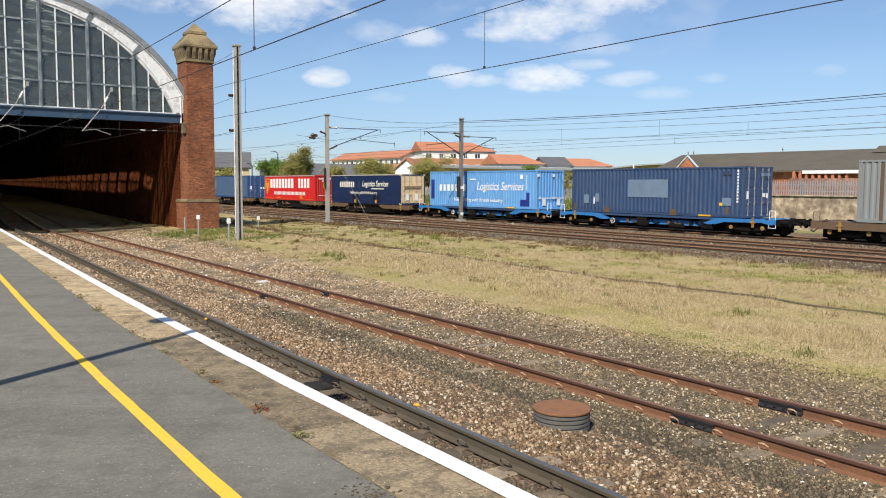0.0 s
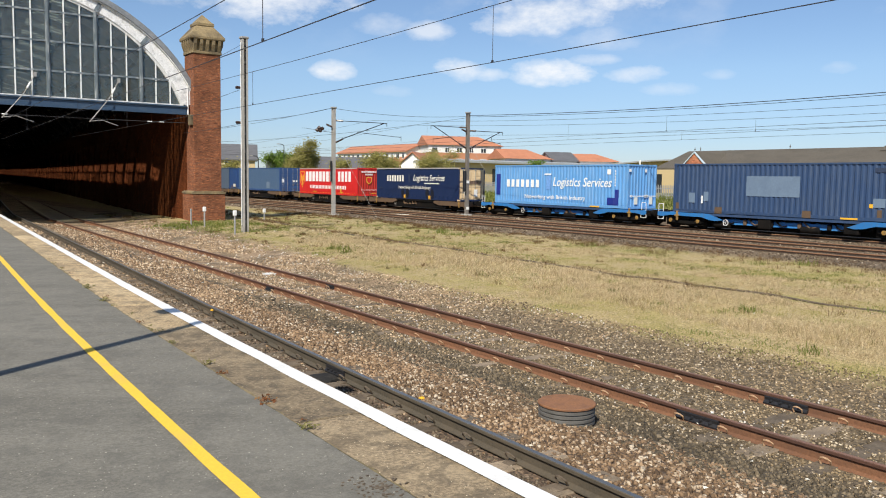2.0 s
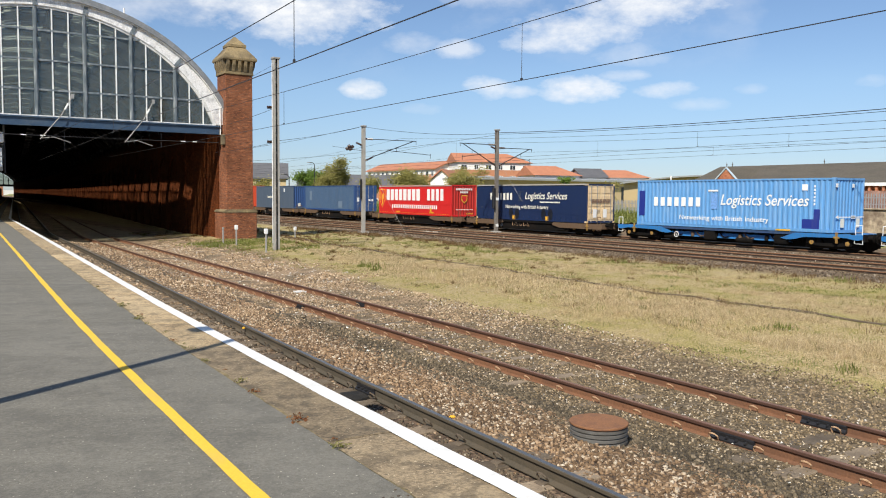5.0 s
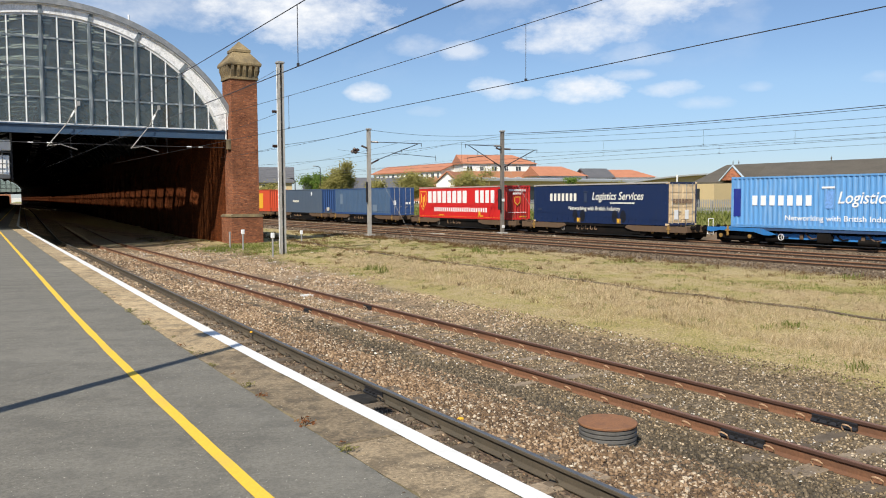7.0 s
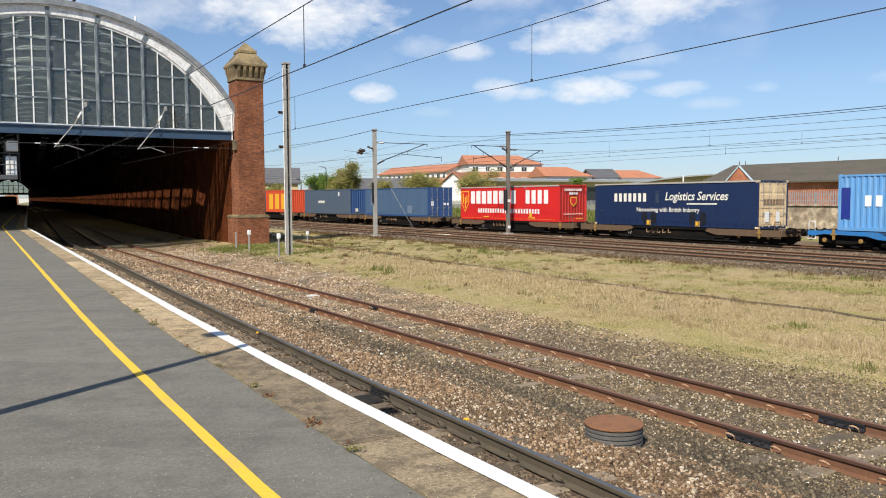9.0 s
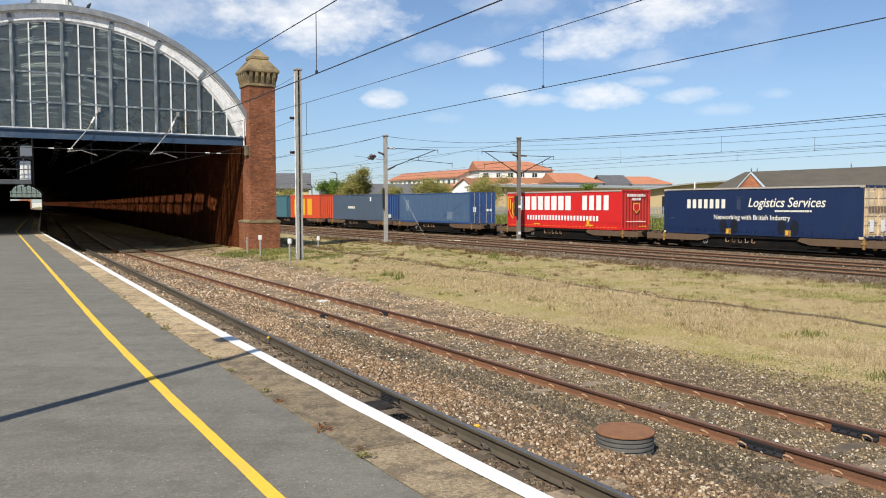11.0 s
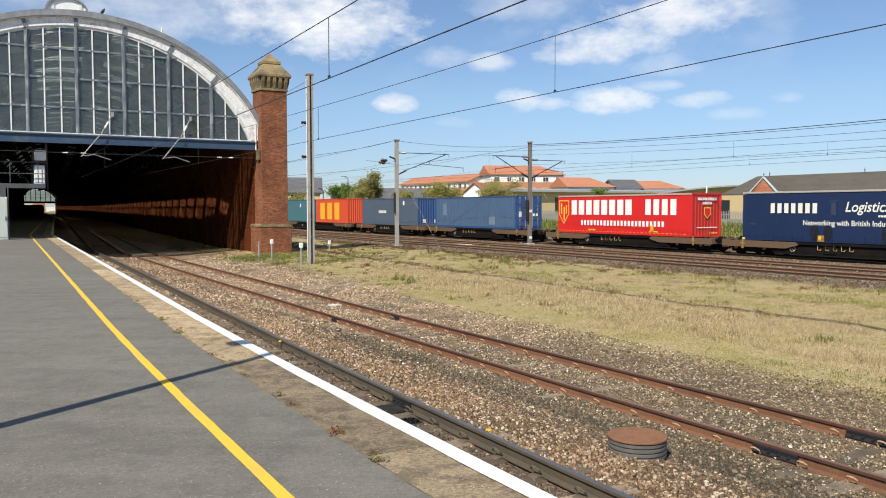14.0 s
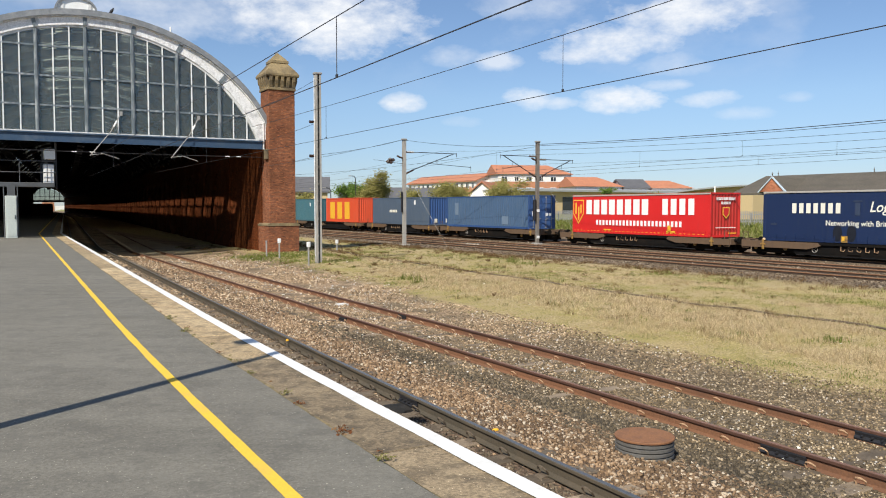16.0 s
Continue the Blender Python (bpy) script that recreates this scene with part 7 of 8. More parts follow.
    for y in (1.6, n - 1.7):
        bm = bmesh.new()
        box(bm, -1.31, -1.25, y - 0.06, y + 0.06, d - 0.45, d + 0.06, 0.01)
        box(bm, -1.33, -1.25, y - 0.14, y + 0.14, d - 0.22, d - 0.14)
        part("lashing_ring", bm, AXLE_YELLOW, t, "dull yellow lashing ring")
    for y in (0.55, n - 0.55):
        bm = bmesh.new()
        for yy in (y - 0.16, y + 0.16):
            tube(bm, [(-1.24, yy, d - 0.1), (-1.24, yy, d + 0.42)], 0.018, 5)
        tube(bm, [(-1.24, y - 0.16, d + 0.42), (-1.24, y + 0.16, d + 0.42)], 0.018, 5)
        tube(bm, [(-1.24, y - 0.16, d - 0.1), (-1.26, y - 0.2, d - 0.42), (-1.26, y + 0.2, d - 0.42), (-1.24, y + 0.16, d - 0.1)], 0.018, 5)
        part("hand_rail", bm, WHITE_CLEAN if style == "low" else WAGON_BROWN, t, "white shunter's handrail" if style == "low" else "")
    for yc in (0.9, n - 0.9):
        for x in (-1.1, 1.1):
            bm = bmesh.new()
            box(bm, x - 0.09, x + 0.09, yc - 0.10, yc + 0.10, d - 0.06, deck + (0.0), 0.01)
            part("container_seat", bm, DARK_IRON, t)
    MOVERS.append((t, t.matrix_basis.copy()))
    return t


train_boxes()
wagon("rusty brown flat wagon carrying a grey container", -13.6, 3.1, WAGON_BROWN, "flat", 0.93)
wagon("bright blue low flat wagon carrying a navy container", 4.25, 20.0, WAGON_BLUE, "low")
wagon("bright blue low flat wagon carrying a bright blue container", 20.15, 36.2, WAGON_BLUE, "low")
wagon("rusty brown flat wagon under a navy container", 37.0, 52.55, WAGON_BROWN, "flat", 0.82)
wagon("rusty brown flat wagon under a red container", 52.7, 68.3, WAGON_BROWN, "flat", 0.83)
wagon("rusty brown flat wagon under a faded blue container", 69.9, 85.4, WAGON_BROWN, "flat")
wagon("rusty brown flat wagon under a grey-blue container", 85.55, 101.0, WAGON_BROWN, "flat")
wagon("rusty brown long flat wagon under an orange and a teal container", 101.9, 123.6, WAGON_BROWN, "flat")

# ---- beyond the train ----


def retaining_wall():
    bm = bmesh.new()
    box(bm, 46.0, 46.6, -40, 33.0, -0.4, 1.90)
    tagged(mesh_object("wall_retaining", bm, OLD_WALL), "patched old stone retaining wall", "wall", kind="structure")
    bm = bmesh.new()
    box(bm, 45.9, 46.7, -40, 33.0, 1.90, 1.98, 0.02)
    tagged(mesh_object("wall_coping", bm, OLD_WALL), "stone coping along the retaining wall", "coping", kind="structure")
    bm = bmesh.new()
    box(bm, 52.0, 52.4, -40, 32, 0.0, 3.05)
    tagged(mesh_object("wall_brick", bm, PINK_BRICK), "pink washed brick wall behind a fence", "wall", kind="structure")
    bm = bmesh.new()
    box(bm, 45.985, 46.0, 6, 21.5, 0.35, 1.9)
    tagged(mesh_object("wall_patch", bm, PINK_BRICK), "pink brick patch in the stone wall", "wall", kind="structure")


retaining_wall()


def palisade(x, y0, y1, base, height, label):
    t = thing("palisade_fence", label, "fence", pose(x, 0, base))
    me = None
    bm = bmesh.new()
    prism(bm, [(-0.032, 0.0), (0.032, 0.0), (0.032, height - 0.1), (0.0, height), (-0.032, height - 0.1)], -0.02, 0.0, "x")
    first = part("pale", bm, PALISADE, t)
    ys = steps(y0, y1, 0.155)[:300]
    for k, y in enumerate(ys):
        ob = first if k == 0 else new("pale", first.data)
        ob.parent = t
        ob.location = (0, y, 0)
    bm = bmesh.new()
    for z in (0.25, height - 0.3):
        box(bm, 0.0, 0.05, y0, ys[-1], z, z + 0.05)
    part("rail", bm, PALISADE, t)
    y = y0
    while y < ys[-1]:
        bm = bmesh.new()
        box(bm, 0.05, 0.13, y - 0.04, y + 0.04, -0.4, height - 0.15)
        part("post", bm, PALISADE, t)
        y += 2.75


palisade(46.3, -8.0, 33.0, 1.95, 0.92, "grey palisade fence on a stone wall")
palisade(47.8, 33.6, 79.0, 1.25, 1.05, "grey palisade fence on a grassy bank")


PALE_BOARD = surface("pale_blue_board", (0.46, 0.55, 0.62), (0.36, 0.42, 0.47), 20, 2, 0.1, 0.3, 0.6)


def slate_building():
    t = thing("slate_roof_building", "long red brick station building with a brown slate roof", "building")
    ex, ez, rx, rz = 62.0, 3.83, 67.0, 5.60
    y0, y1 = -30.0, 53.0
    bm = bmesh.new()
    box(bm, ex + 0.5, 71.5, y0, y1 - 5.2, 0.0, ez)
    part("wall", bm, RED_BRICK, t)
    bm = bmesh.new()
    a = [(ex, ez), (rx, rz), (72.0, ez), (72.0, ez - 0.15), (rx, rz - 0.2), (ex, ez - 0.15)]
    prism(bm, a, y0, y1)
    part("roof", bm, SLATE, t, "weathered brown slate roof")
    bm = bmesh.new()
    box(bm, ex - 0.15, ex + 0.05, y0, 37.0, ez - 0.30, ez - 0.04)
    part("gutter", bm, WHITE_CLEAN, t, "white gutter board")
    bm = bmesh.new()
    prism(bm, [(rx - 1.2, rz - 0.35), (rx, rz + 0.22), (rx + 3, rz)], y0, 33.5)
    part("upper_roof", bm, SLATE, t)
    # gabled dormer
    yd, w, zt, zb = 47.9, 1.28, 5.30, 3.95
    bm = bmesh.new()
    prism(bm, [(yd - w, zb), (yd + w, zb), (yd, zt - 0.16)], ex - 0.62, ex - 0.2, "x")
    part("dormer_wall", bm, RED_BRICK, t, "red brick gable")
    for s in (-1, 1):
        bm = bmesh.new()
        prism(bm, [(yd, zt), (yd, zt - 0.13), (yd + s * (w + 0.12), zb - 0.09), (yd + s * (w + 0.20), zb - 0.02)], ex - 0.72, ex - 0.55, "x")
        part("bargeboard", bm, PALE_BOARD, t, "pale blue-white bargeboard")
        bm = bmesh.new()
        prism(bm, [(yd, zt - 0.02), (yd, zt - 0.12), (yd + s * (w + 0.15), zb - 0.10), (yd + s * (w + 0.2), zb - 0.02)], ex - 0.55, ex + 4.0, "x")
        part("dormer_roof", bm, SLATE, t)
    for y, z, x in ((47.9, 5.3, ex - 0.6), (51.6, rz, rx), (42.0, rz, rx)):
        bm = bmesh.new()
        lathe(bm, [(0.03, 0), (0.03, 0.16), (0.07, 0.22), (0.02, 0.30), (0.012, 0.42)], (x, y, z - 0.02), 8)
        part("finial", bm, SLATE, t)
    # bracketed canopy bays that show beside the boxes
    bm = bmesh.new()
    for k in range(9):
        y = 33.4 + 0.55 * k
        box(bm, ex - 0.05, ex + 0.3, y - 0.10, y + 0.10, 3.0, 3.75)
    part("brick_panel", bm, RED_BRICK, t)
    for y in (20.0, 24.5, 29.0):
        bm = bmesh.new()
        box(bm, ex + 0.42, ex + 0.52, y, y + 1.6, 1.6, 3.1)
        part("window", bm, DARK_GLASS, t)


slate_building()


def yellow_hall():
    t = thing("curved_roof_building", "buff brick building with a low curved grey roof", "building")
    n = 12
    ya, yb = 61.0, 74.0
    pts = [(ya + (yb - ya) * k / n, 4.30 + 0.78 * math.sin(math.pi * (0.5 + 0.5 * k / n))) for k in range(n + 1)]
    bm = bmesh.new()
    prism(bm, [(ya, 0)] + [(y, z - 0.12) for y, z in pts] + [(yb, 0)], 75.0, 92.0, "x")
    part("wall", bm, BUFF_BRICK, t)
    bm = bmesh.new()
    prism(bm, pts + [(y, z - 0.16) for y, z in pts[::-1]], 74.3, 92.5, "x")
    part("roof", bm, GREY_CLAD, t)
    for y in (63.0, 66.5, 70.0):
        bm = bmesh.new()
        box(bm, 74.92, 75.0, y, y + 1.4, 1.2, 3.4)
        part("window", bm, DARK_GLASS, t)
    p = thing("flag_pole", "white pole beside the curved roof building", "pole", pose(60.0, 53.1, 1.2))
    bm = bmesh.new()
    tube(bm, [(0, 0, 0), (0, 0, 3.35)], 0.07, 8)
    part("pole", bm, WHITE_CLEAN, p)


yellow_hall()


def warehouse():
    t = thing("warehouse", "buff walled warehouse with a low pale grey roof", "warehouse")
    bm = bmesh.new()
    box(bm, 90.6, 141.0, 126.0, 138.0, 0.0, 5.7)
    part("wall", bm, BUFF_BRICK, t)
    bm = bmesh.new()
    prism(bm, [(124.8, 5.65), (124.8, 6.05), (132.0, 6.45), (139, 6.05), (139, 5.65)], 89.6, 142.0, "x")
    part("roof", bm, GREY_CLAD, t)
    for k in range(7):
        bm = bmesh.new()
        x = 93.0 + 6.8 * k
        box(bm, x, x + 3.4, 125.9, 126.0, 1.0, 4.6)
        part("door", bm, DARK_GLASS if k % 2 else GREY_CLAD, t)


warehouse()


def house(label, a, b, depth, eave, ridge, wall, lower=None, storeys=3, bays=6, hip=False, base=0.0, roof=None, gable_mat=None):
    """A terrace whose front runs from a to b, seen from the side of the tracks."""
    a, b = Vector(a), Vector(b)
    d = b - a
    n = d.length
    ang = math.degrees(math.atan2(d.y, d.x))
    t = thing("house", label, "house", pose(a.x, a.y, 0, 0, 0, ang), group="houses beyond the railway")
    bm = bmesh.new()
    split = base + (eave - base) * 0.83
    box(bm, 0, n, 0, depth, base, split if lower else eave)
    part("wall", bm, lower or wall, t)
    if lower:
        bm = bmesh.new()
        box(bm, 0, n, 0.0, depth, split, eave)
        part("upper_wall", bm, wall, t)
    o = 0.5
    bm = bmesh.new()
    m = depth / 2
    if hip == "end":
        h = m * 0.9
        vs = [bm.verts.new(p) for p in ((-o, -o, eave), (n + o, -o, eave), (n + o, depth + o, eave), (-o, depth + o, eave), (-o, m, ridge), (n - h, m, ridge))]
        for q in ((0, 1, 5, 4), (1, 2, 5), (2, 3, 4, 5), (3, 0, 4), (3, 2, 1, 0)):
            bm.faces.new([vs[i] for i in q])
    elif hip:
        h = m * 0.9
        vs = [bm.verts.new(p) for p in ((-o, -o, eave), (n + o, -o, eave), (n + o, depth + o, eave), (-o, depth + o, eave), (h, m, ridge), (n - h, m, ridge))]
        for q in ((0, 1, 5, 4), (1, 2, 5), (2, 3, 4, 5), (3, 0, 4), (3, 2, 1, 0)):
            bm.faces.new([vs[i] for i in q])
    else:
        prism(bm, [(-o, eave - 0.1), (m, ridge), (depth + o, eave - 0.1), (depth + o, eave - 0.35), (m, ridge - 0.3), (-o, eave - 0.35)], -o, n + o, "x")
    part("roof", bm, roof or ORANGE_TILE, t, "orange tiled roof" if roof is None else "")
    if not hip:
        bm = bmesh.new()
        prism(bm, [(0, eave - 0.2), (m, ridge - 0.4), (depth, eave - 0.2)], 0.02, n - 0.02, "x")
        part("gable", bm, gable_mat or wall, t)
    sh = (eave - base) / storeys
    for s in range(storeys):
        for k in range(bays):
            x = n * (k + 0.5) / bays
            z = base + sh * s + sh * 0.34
            w = 0.55 if k % 2 else 0.75
            bm = bmesh.new()
            box(bm, x - w, x + w, -0.05, 0.03, z, z + sh * 0.46)
            win = part("window", bm, WHITE_CLEAN, t, "white framed window")
            bm = bmesh.new()
            box(bm, x - w + 0.12, x - 0.05, -0.07, -0.04, z + 0.1, z + sh * 0.46 - 0.1)
            box(bm, x + 0.05, x + w - 0.12, -0.07, -0.04, z + 0.1, z + sh * 0.46 - 0.1)
            part("pane", bm, DARK_GLASS, win)
    return t


WARM_BRICK = surface("warm_house_brick", (0.48, 0.22, 0.12), (0.40, 0.19, 0.11), 8, 0.5, 0.12, 0.3, 0.9, 0, 0.1, 0.02, True)
house("long white and brick terrace with an orange tiled roof", (107.9, 206.6), (107.9, 170.6), 9.0, 9.4, 11.3, RENDER_WHITE, WARM_BRICK, 3, 14, gable_mat=RENDER_WHITE)
house("white gabled house with an orange tiled roof", (98.6, 148.6), (107.2, 157.2), 5.2, 5.8, 8.4, RENDER_WHITE, None, 2, 4)
house("tall white-topped brick block of flats with an orange hipped roof", (108.8, 162), (126.2, 156), 10, 10.6, 13.0, RENDER_WHITE, WARM_BRICK, 4, 6, hip="end")
house("low terrace with an orange tiled roof", (117.0, 143), (128.2, 140.3), 9, 7.3, 9.6, RENDER_WHITE, WARM_BRICK, 3, 5, hip="end")
house("low terrace with a dark slate roof", (128.8, 140), (134.2, 138), 9, 7.2, 9.2, RENDER_WHITE, WARM_BRICK, 3, 3, roof=GREY_SLATE)
house("low terrace with an orange tiled roof", (134.8, 137.5), (143.4, 133.5), 9, 7.0, 8.9, RENDER_WHITE, WARM_BRICK, 3, 4, hip="end")
house("stone house with a grey slate roof", (41.4, 156.4), (60.0, 149), 9.0, 5.8, 8.7, BUFF_BRICK, None, 2, 6, roof=GREY_SLATE)
house("low house with a grey slate roof", (64.0, 152), (76.0, 146), 9.0, 4.4, 6.6, BUFF_BRICK, None, 2, 4, roof=GREY_SLATE)
house("low house with a grey slate roof", (78.0, 158), (92.0, 152), 9.0, 4.4, 7.0, WARM_BRICK, None, 2, 4, roof=GREY_SLATE)


def tree(label, x, y, height, spread, leaf, seed, base=0.0, count=1500, leaf_size=0.34, crown_from=0.25):
    rng = random.Random(seed)
    t = thing("tree", label, "tree", pose(x, y, base), group="trees beyond the railway")
    bm = bmesh.new()
    lean = Vector((rng.uniform(-0.2, 0.2), rng.uniform(-0.2, 0.2), 0))
    trunk = [Vector((0, 0, -0.3)), Vector((0, 0, height * 0.2)) + lean * 0.4, Vector((0, 0, height * 0.5)) + lean, Vector((0, 0, height * 0.85)) + lean * 1.4]
    tube(bm, trunk, [height * 0.035, height * 0.028, height * 0.016, height * 0.004], 7)
    tips = []
    for k in range(13):
        a, z = rng.uniform(0, 6.28), height * rng.uniform(crown_from, 0.8)
        s = Vector((0, 0, z)) + lean * (z / height)
        e = s + Vector((math.cos(a), math.sin(a), rng.uniform(0.3, 0.9))) * spread * rng.uniform(0.4, 0.75)
        mid = s.lerp(e, 0.5) + Vector((0, 0, 0.08 * spread))
        tube(bm, [s, mid, e], [height * 0.011, height * 0.007, height * 0.002], 5)
        tips += [mid, e]
    part("trunk", bm, BARK, t)
    tips.append(trunk[-1])
    verts, faces = [], []
    lumps = [(p, spread * rng.uniform(0.16, 0.34)) for p in tips for _ in range(2)]
    for _ in range(count):
        p, r = rng.choice(lumps)
        q = p + Vector((rng.gauss(0, 1), rng.gauss(0, 1), rng.gauss(0, 0.8))) * r * 0.62
        u = Vector((rng.gauss(0, 1), rng.gauss(0, 1), rng.gauss(0, 1))).normalized() * leaf_size * rng.uniform(0.5, 1.1)
        v = u.orthogonal().normalized() * leaf_size * rng.uniform(0.3, 0.6)
        o = len(verts)
        verts += [tuple(q - u), tuple(q + v), tuple(q + u), tuple(q - v)]
        faces.append((o, o + 1, o + 2, o + 3))
    raw_object("crown", verts, faces, leaf, t)


tree("fresh green broadleaf tree behind the train", 58.8, 134.0, 7.4, 3.4, LEAF_GREEN, 11, 0, 9000, 0.22, 0.3)
tree("olive budding tree behind the train", 60.9, 128.0, 7.4, 3.9, LEAF_OLIVE, 12, 0, 15000, 0.22, 0.2)
tree("low olive bush behind the train", 66.0, 126.0, 5.2, 2.6, LEAF_OLIVE, 13, 0, 6000, 0.20)
tree("thin olive tree before the houses", 73.2, 125.0, 6.6, 4.6, LEAF_OLIVE, 14, 0, 13000, 0.20)
tree("thin olive tree before the houses", 83.0, 122.0, 6.3, 4.6, LEAF_OLIVE, 15, 0, 11000, 0.20)
tree("small green tree by the warehouse", 88.3, 100.0, 6.2, 1.5, LEAF_GREEN, 17, 0, 1800, 0.18, 0.4)
tree("pale green bush on the bank", 69.4, 72.0, 4.0, 2.2, LEAF_OLIVE, 19, 0, 3200, 0.15, 0.1)
tree("low green bush on the bank", 51.0, 140.0, 4.6, 3.4, LEAF_OLIVE, 18, 0, 3000, 0.22)


def low_white_wall():
    t = thing("low_wall", "low white painted wall on the grassy bank", "wall", pose(49.0, 51.0, 1.0))
    bm = bmesh.new()
    box(bm, -0.15, 0.15, -1.7, 1.7, -0.5, 0.36, 0.03)
    part("wall_body", bm, WHITE_PAINT, t)


low_white_wall()


def street_lamp(x, y, h):
    t = thing("street_lamp", "slim grey street lamp beyond the railway", "street lamp", pose(x, y, 0), group="street lamps")
    bm = bmesh.new()
    tube(bm, [(0, 0, 0), (0, 0, h - 0.3), (-0.3, 0, h), (-0.9, 0, h + 0.05)], 0.07, 6)
    part("post", bm, BLACK_STEEL, t)
    bm = bmesh.new()
    box(bm, -1.3, -0.8, -0.12, 0.12, h - 0.02, h + 0.12, 0.03)
    part("lamp_head", bm, GALV, t)


street_lamp(58.0, 131.0, 8.0)
street_lamp(46.0, 113.0, 5.4)


def far_building():
    """What shows through the far end of the shed."""
    t = thing("distant_building", "orange brick building beyond the shed's far end", "building", pose(0, 0, 0))
    bm = bmesh.new()
    box(bm, 37.8, 43.6, 560, 580, -0.2, 5.8)
    part("wall", bm, ORANGE_GLOW, t)
    bm = bmesh.new()
    box(bm, 43.8, 50.0, 560, 572, -0.2, 3.6)
    part("annex", bm, RENDER_WHITE, t)


far_building()


# ---- loose stones, grass, weeds ----


def stones(name, label, material, areas, seed, keep, swing, sit=(0.02, 0.45)):
    """Angular stones strewn over strips of the ground: (x0, x1, y0, y1, per square metre, size)."""
    rng = np.random.default_rng(seed)
    corner = np.array([(x, y, z) for z in (-1, 1) for x, y in ((-1, -1), (1, -1), (1, 1), (-1, 1))], float) * 0.5
    quad = np.array([(0, 3, 2, 1), (4, 5, 6, 7), (0, 1, 5, 4), (1, 2, 6, 5), (2, 3, 7, 6), (3, 0, 4, 7)])
    vs, fs, count = [], [], 0
    for x0, x1, y0, y1, dens, size in areas:
        n = int((x1 - x0) * (y1 - y0) * dens)
        px, py = rng.uniform(x0, x1, n), rng.uniform(y0, y1, n)
        ok = np.array([keep(a, b) for a, b in zip(px, py)])
        px, py = px[ok], py[ok]
        n = len(px)
        px = px + np.array([swing(b) for b in py])
        s = size * rng.uniform(0.45, 1.25, (n, 1)) * np.array([1.0, 0.8, 0.62]) * rng.uniform(0.75, 1.25, (n, 3))
        v = corner[None] * s[:, None, :] * rng.uniform(0.62, 1.15, (n, 8, 3))
        a, b, c = rng.uniform(0, 2 * np.pi, (3, n))
        b, c = b * 0.3, c * 0.3
        ca, sa, cb, sb, cc, sc = np.cos(a), np.sin(a), np.cos(b), np.sin(b), np.cos(c), np.sin(c)
        y1_, z1_ = v[..., 1] * cb[:, None] - v[..., 2] * sb[:, None], v[..., 1] * sb[:, None] + v[..., 2] * cb[:, None]
        x2_, z2_ = v[..., 0] * cc[:, None] + z1_ * sc[:, None], -v[..., 0] * sc[:, None] + z1_ * cc[:, None]
        x3_, y3_ = x2_ * ca[:, None] - y1_ * sa[:, None], x2_ * sa[:, None] + y1_ * ca[:, None]
        z0 = np.array([ground_height(p, q) for p, q in zip(px, py)]) + s[:, 2] * rng.uniform(*sit, n)
        vs.append(np.stack([x3_ + px[:, None], y3_ + py[:, None], z2_ + z0[:, None]], -1).reshape(-1, 3))
        fs.append((quad[None] + (np.arange(n) * 8)[:, None, None] + count).reshape(-1, 4))
        count += n * 8
    me = bpy.data.meshes.new(name)
    v, f = np.concatenate(vs), np.concatenate(fs)
    me.vertices.add(len(v))
    me.vertices.foreach_set("co", v.ravel())
    me.loops.add(f.size)
    me.loops.foreach_set("vertex_index", f.ravel().astype(np.int32))
    me.polygons.add(len(f))
    me.polygons.foreach_set("loop_start", np.arange(0, f.size, 4, dtype=np.int32))
    me.update(calc_edges=True)
    me.validate()
    me.materials.append(material)
    tagged(new(name, me), label, "ballast", kind="stuff")


def off_rails(x, y):
    for mid in (PLATFORM_TRACK_X, SIDING_X):
        for s in (-1, 1):
            if abs(x - mid - s * 0.7525) < 0.10:
                return False
    if abs(x - SIDING_X) < 1.3 and min(abs(y - q) for q in SIDING_SLEEPERS) < 0.10 and noise.noise((x * 2.3, y * 2.3, 5.0)) > 0.12:
        return False
    return (x - 6.46) ** 2 + (y - 6.7) ** 2 > 0.35 ** 2


def clustered(x, y):
    return off_rails(x, y) and noise.noise((x * 0.9, y * 0.55, 12.0)) + 0.6 * noise.noise((x * 3.0, y * 2.0, 8.0)) > 0.02


def swept_dry(x, y):
    return off_rails(x, y) and noise.noise((x * 0.75, y * 0.35, 15.0)) + 0.5 * noise.noise((x * 2.6, y * 1.3, 16.0)) > -0.16


stones("ballast", "brown and pinkish ballast stones between the tracks", BALLAST, [(4.75, 6.75, 2.0, 11, 1000, 0.042), (4.75, 6.65, 11, 16, 460, 0.048), (4.75, 6.65, 16, 24, 200, 0.050), (4.75, 7.0, 24, 50, 40, 0.075)], 21, off_rails, bend, (-0.25, 0.35))
stones("dirt_clods", "dark clods of dirt and stone beside the siding", CLOD, [(6.35, 7.5, 2.0, 12, 700, 0.040), (6.45, 7.5, 12, 18, 260, 0.05)], 25, off_rails, siding_bend, (-0.1, 0.4))
stones("oily_ballast", "dark oily ballast between the platform track's rails", DIRTY_STONE, [(2.85, 4.8, 3.0, 11, 620, 0.031), (2.85, 4.8, 11, 24, 260, 0.042), (2.85, 4.8, 24, 50, 60, 0.07)], 24, off_rails, bend, (-0.3, 0.3))
stones("grey_ballast", "grey-brown worn ballast and grit round the siding", BALLAST_GREY, [(7.25, 11.9, 3.0, 11, 560, 0.031), (7.25, 11.9, 11, 16, 200, 0.040), (7.25, 11.9, 16, 24, 80, 0.042)], 22, off_rails, siding_bend, (-0.35, 0.38))
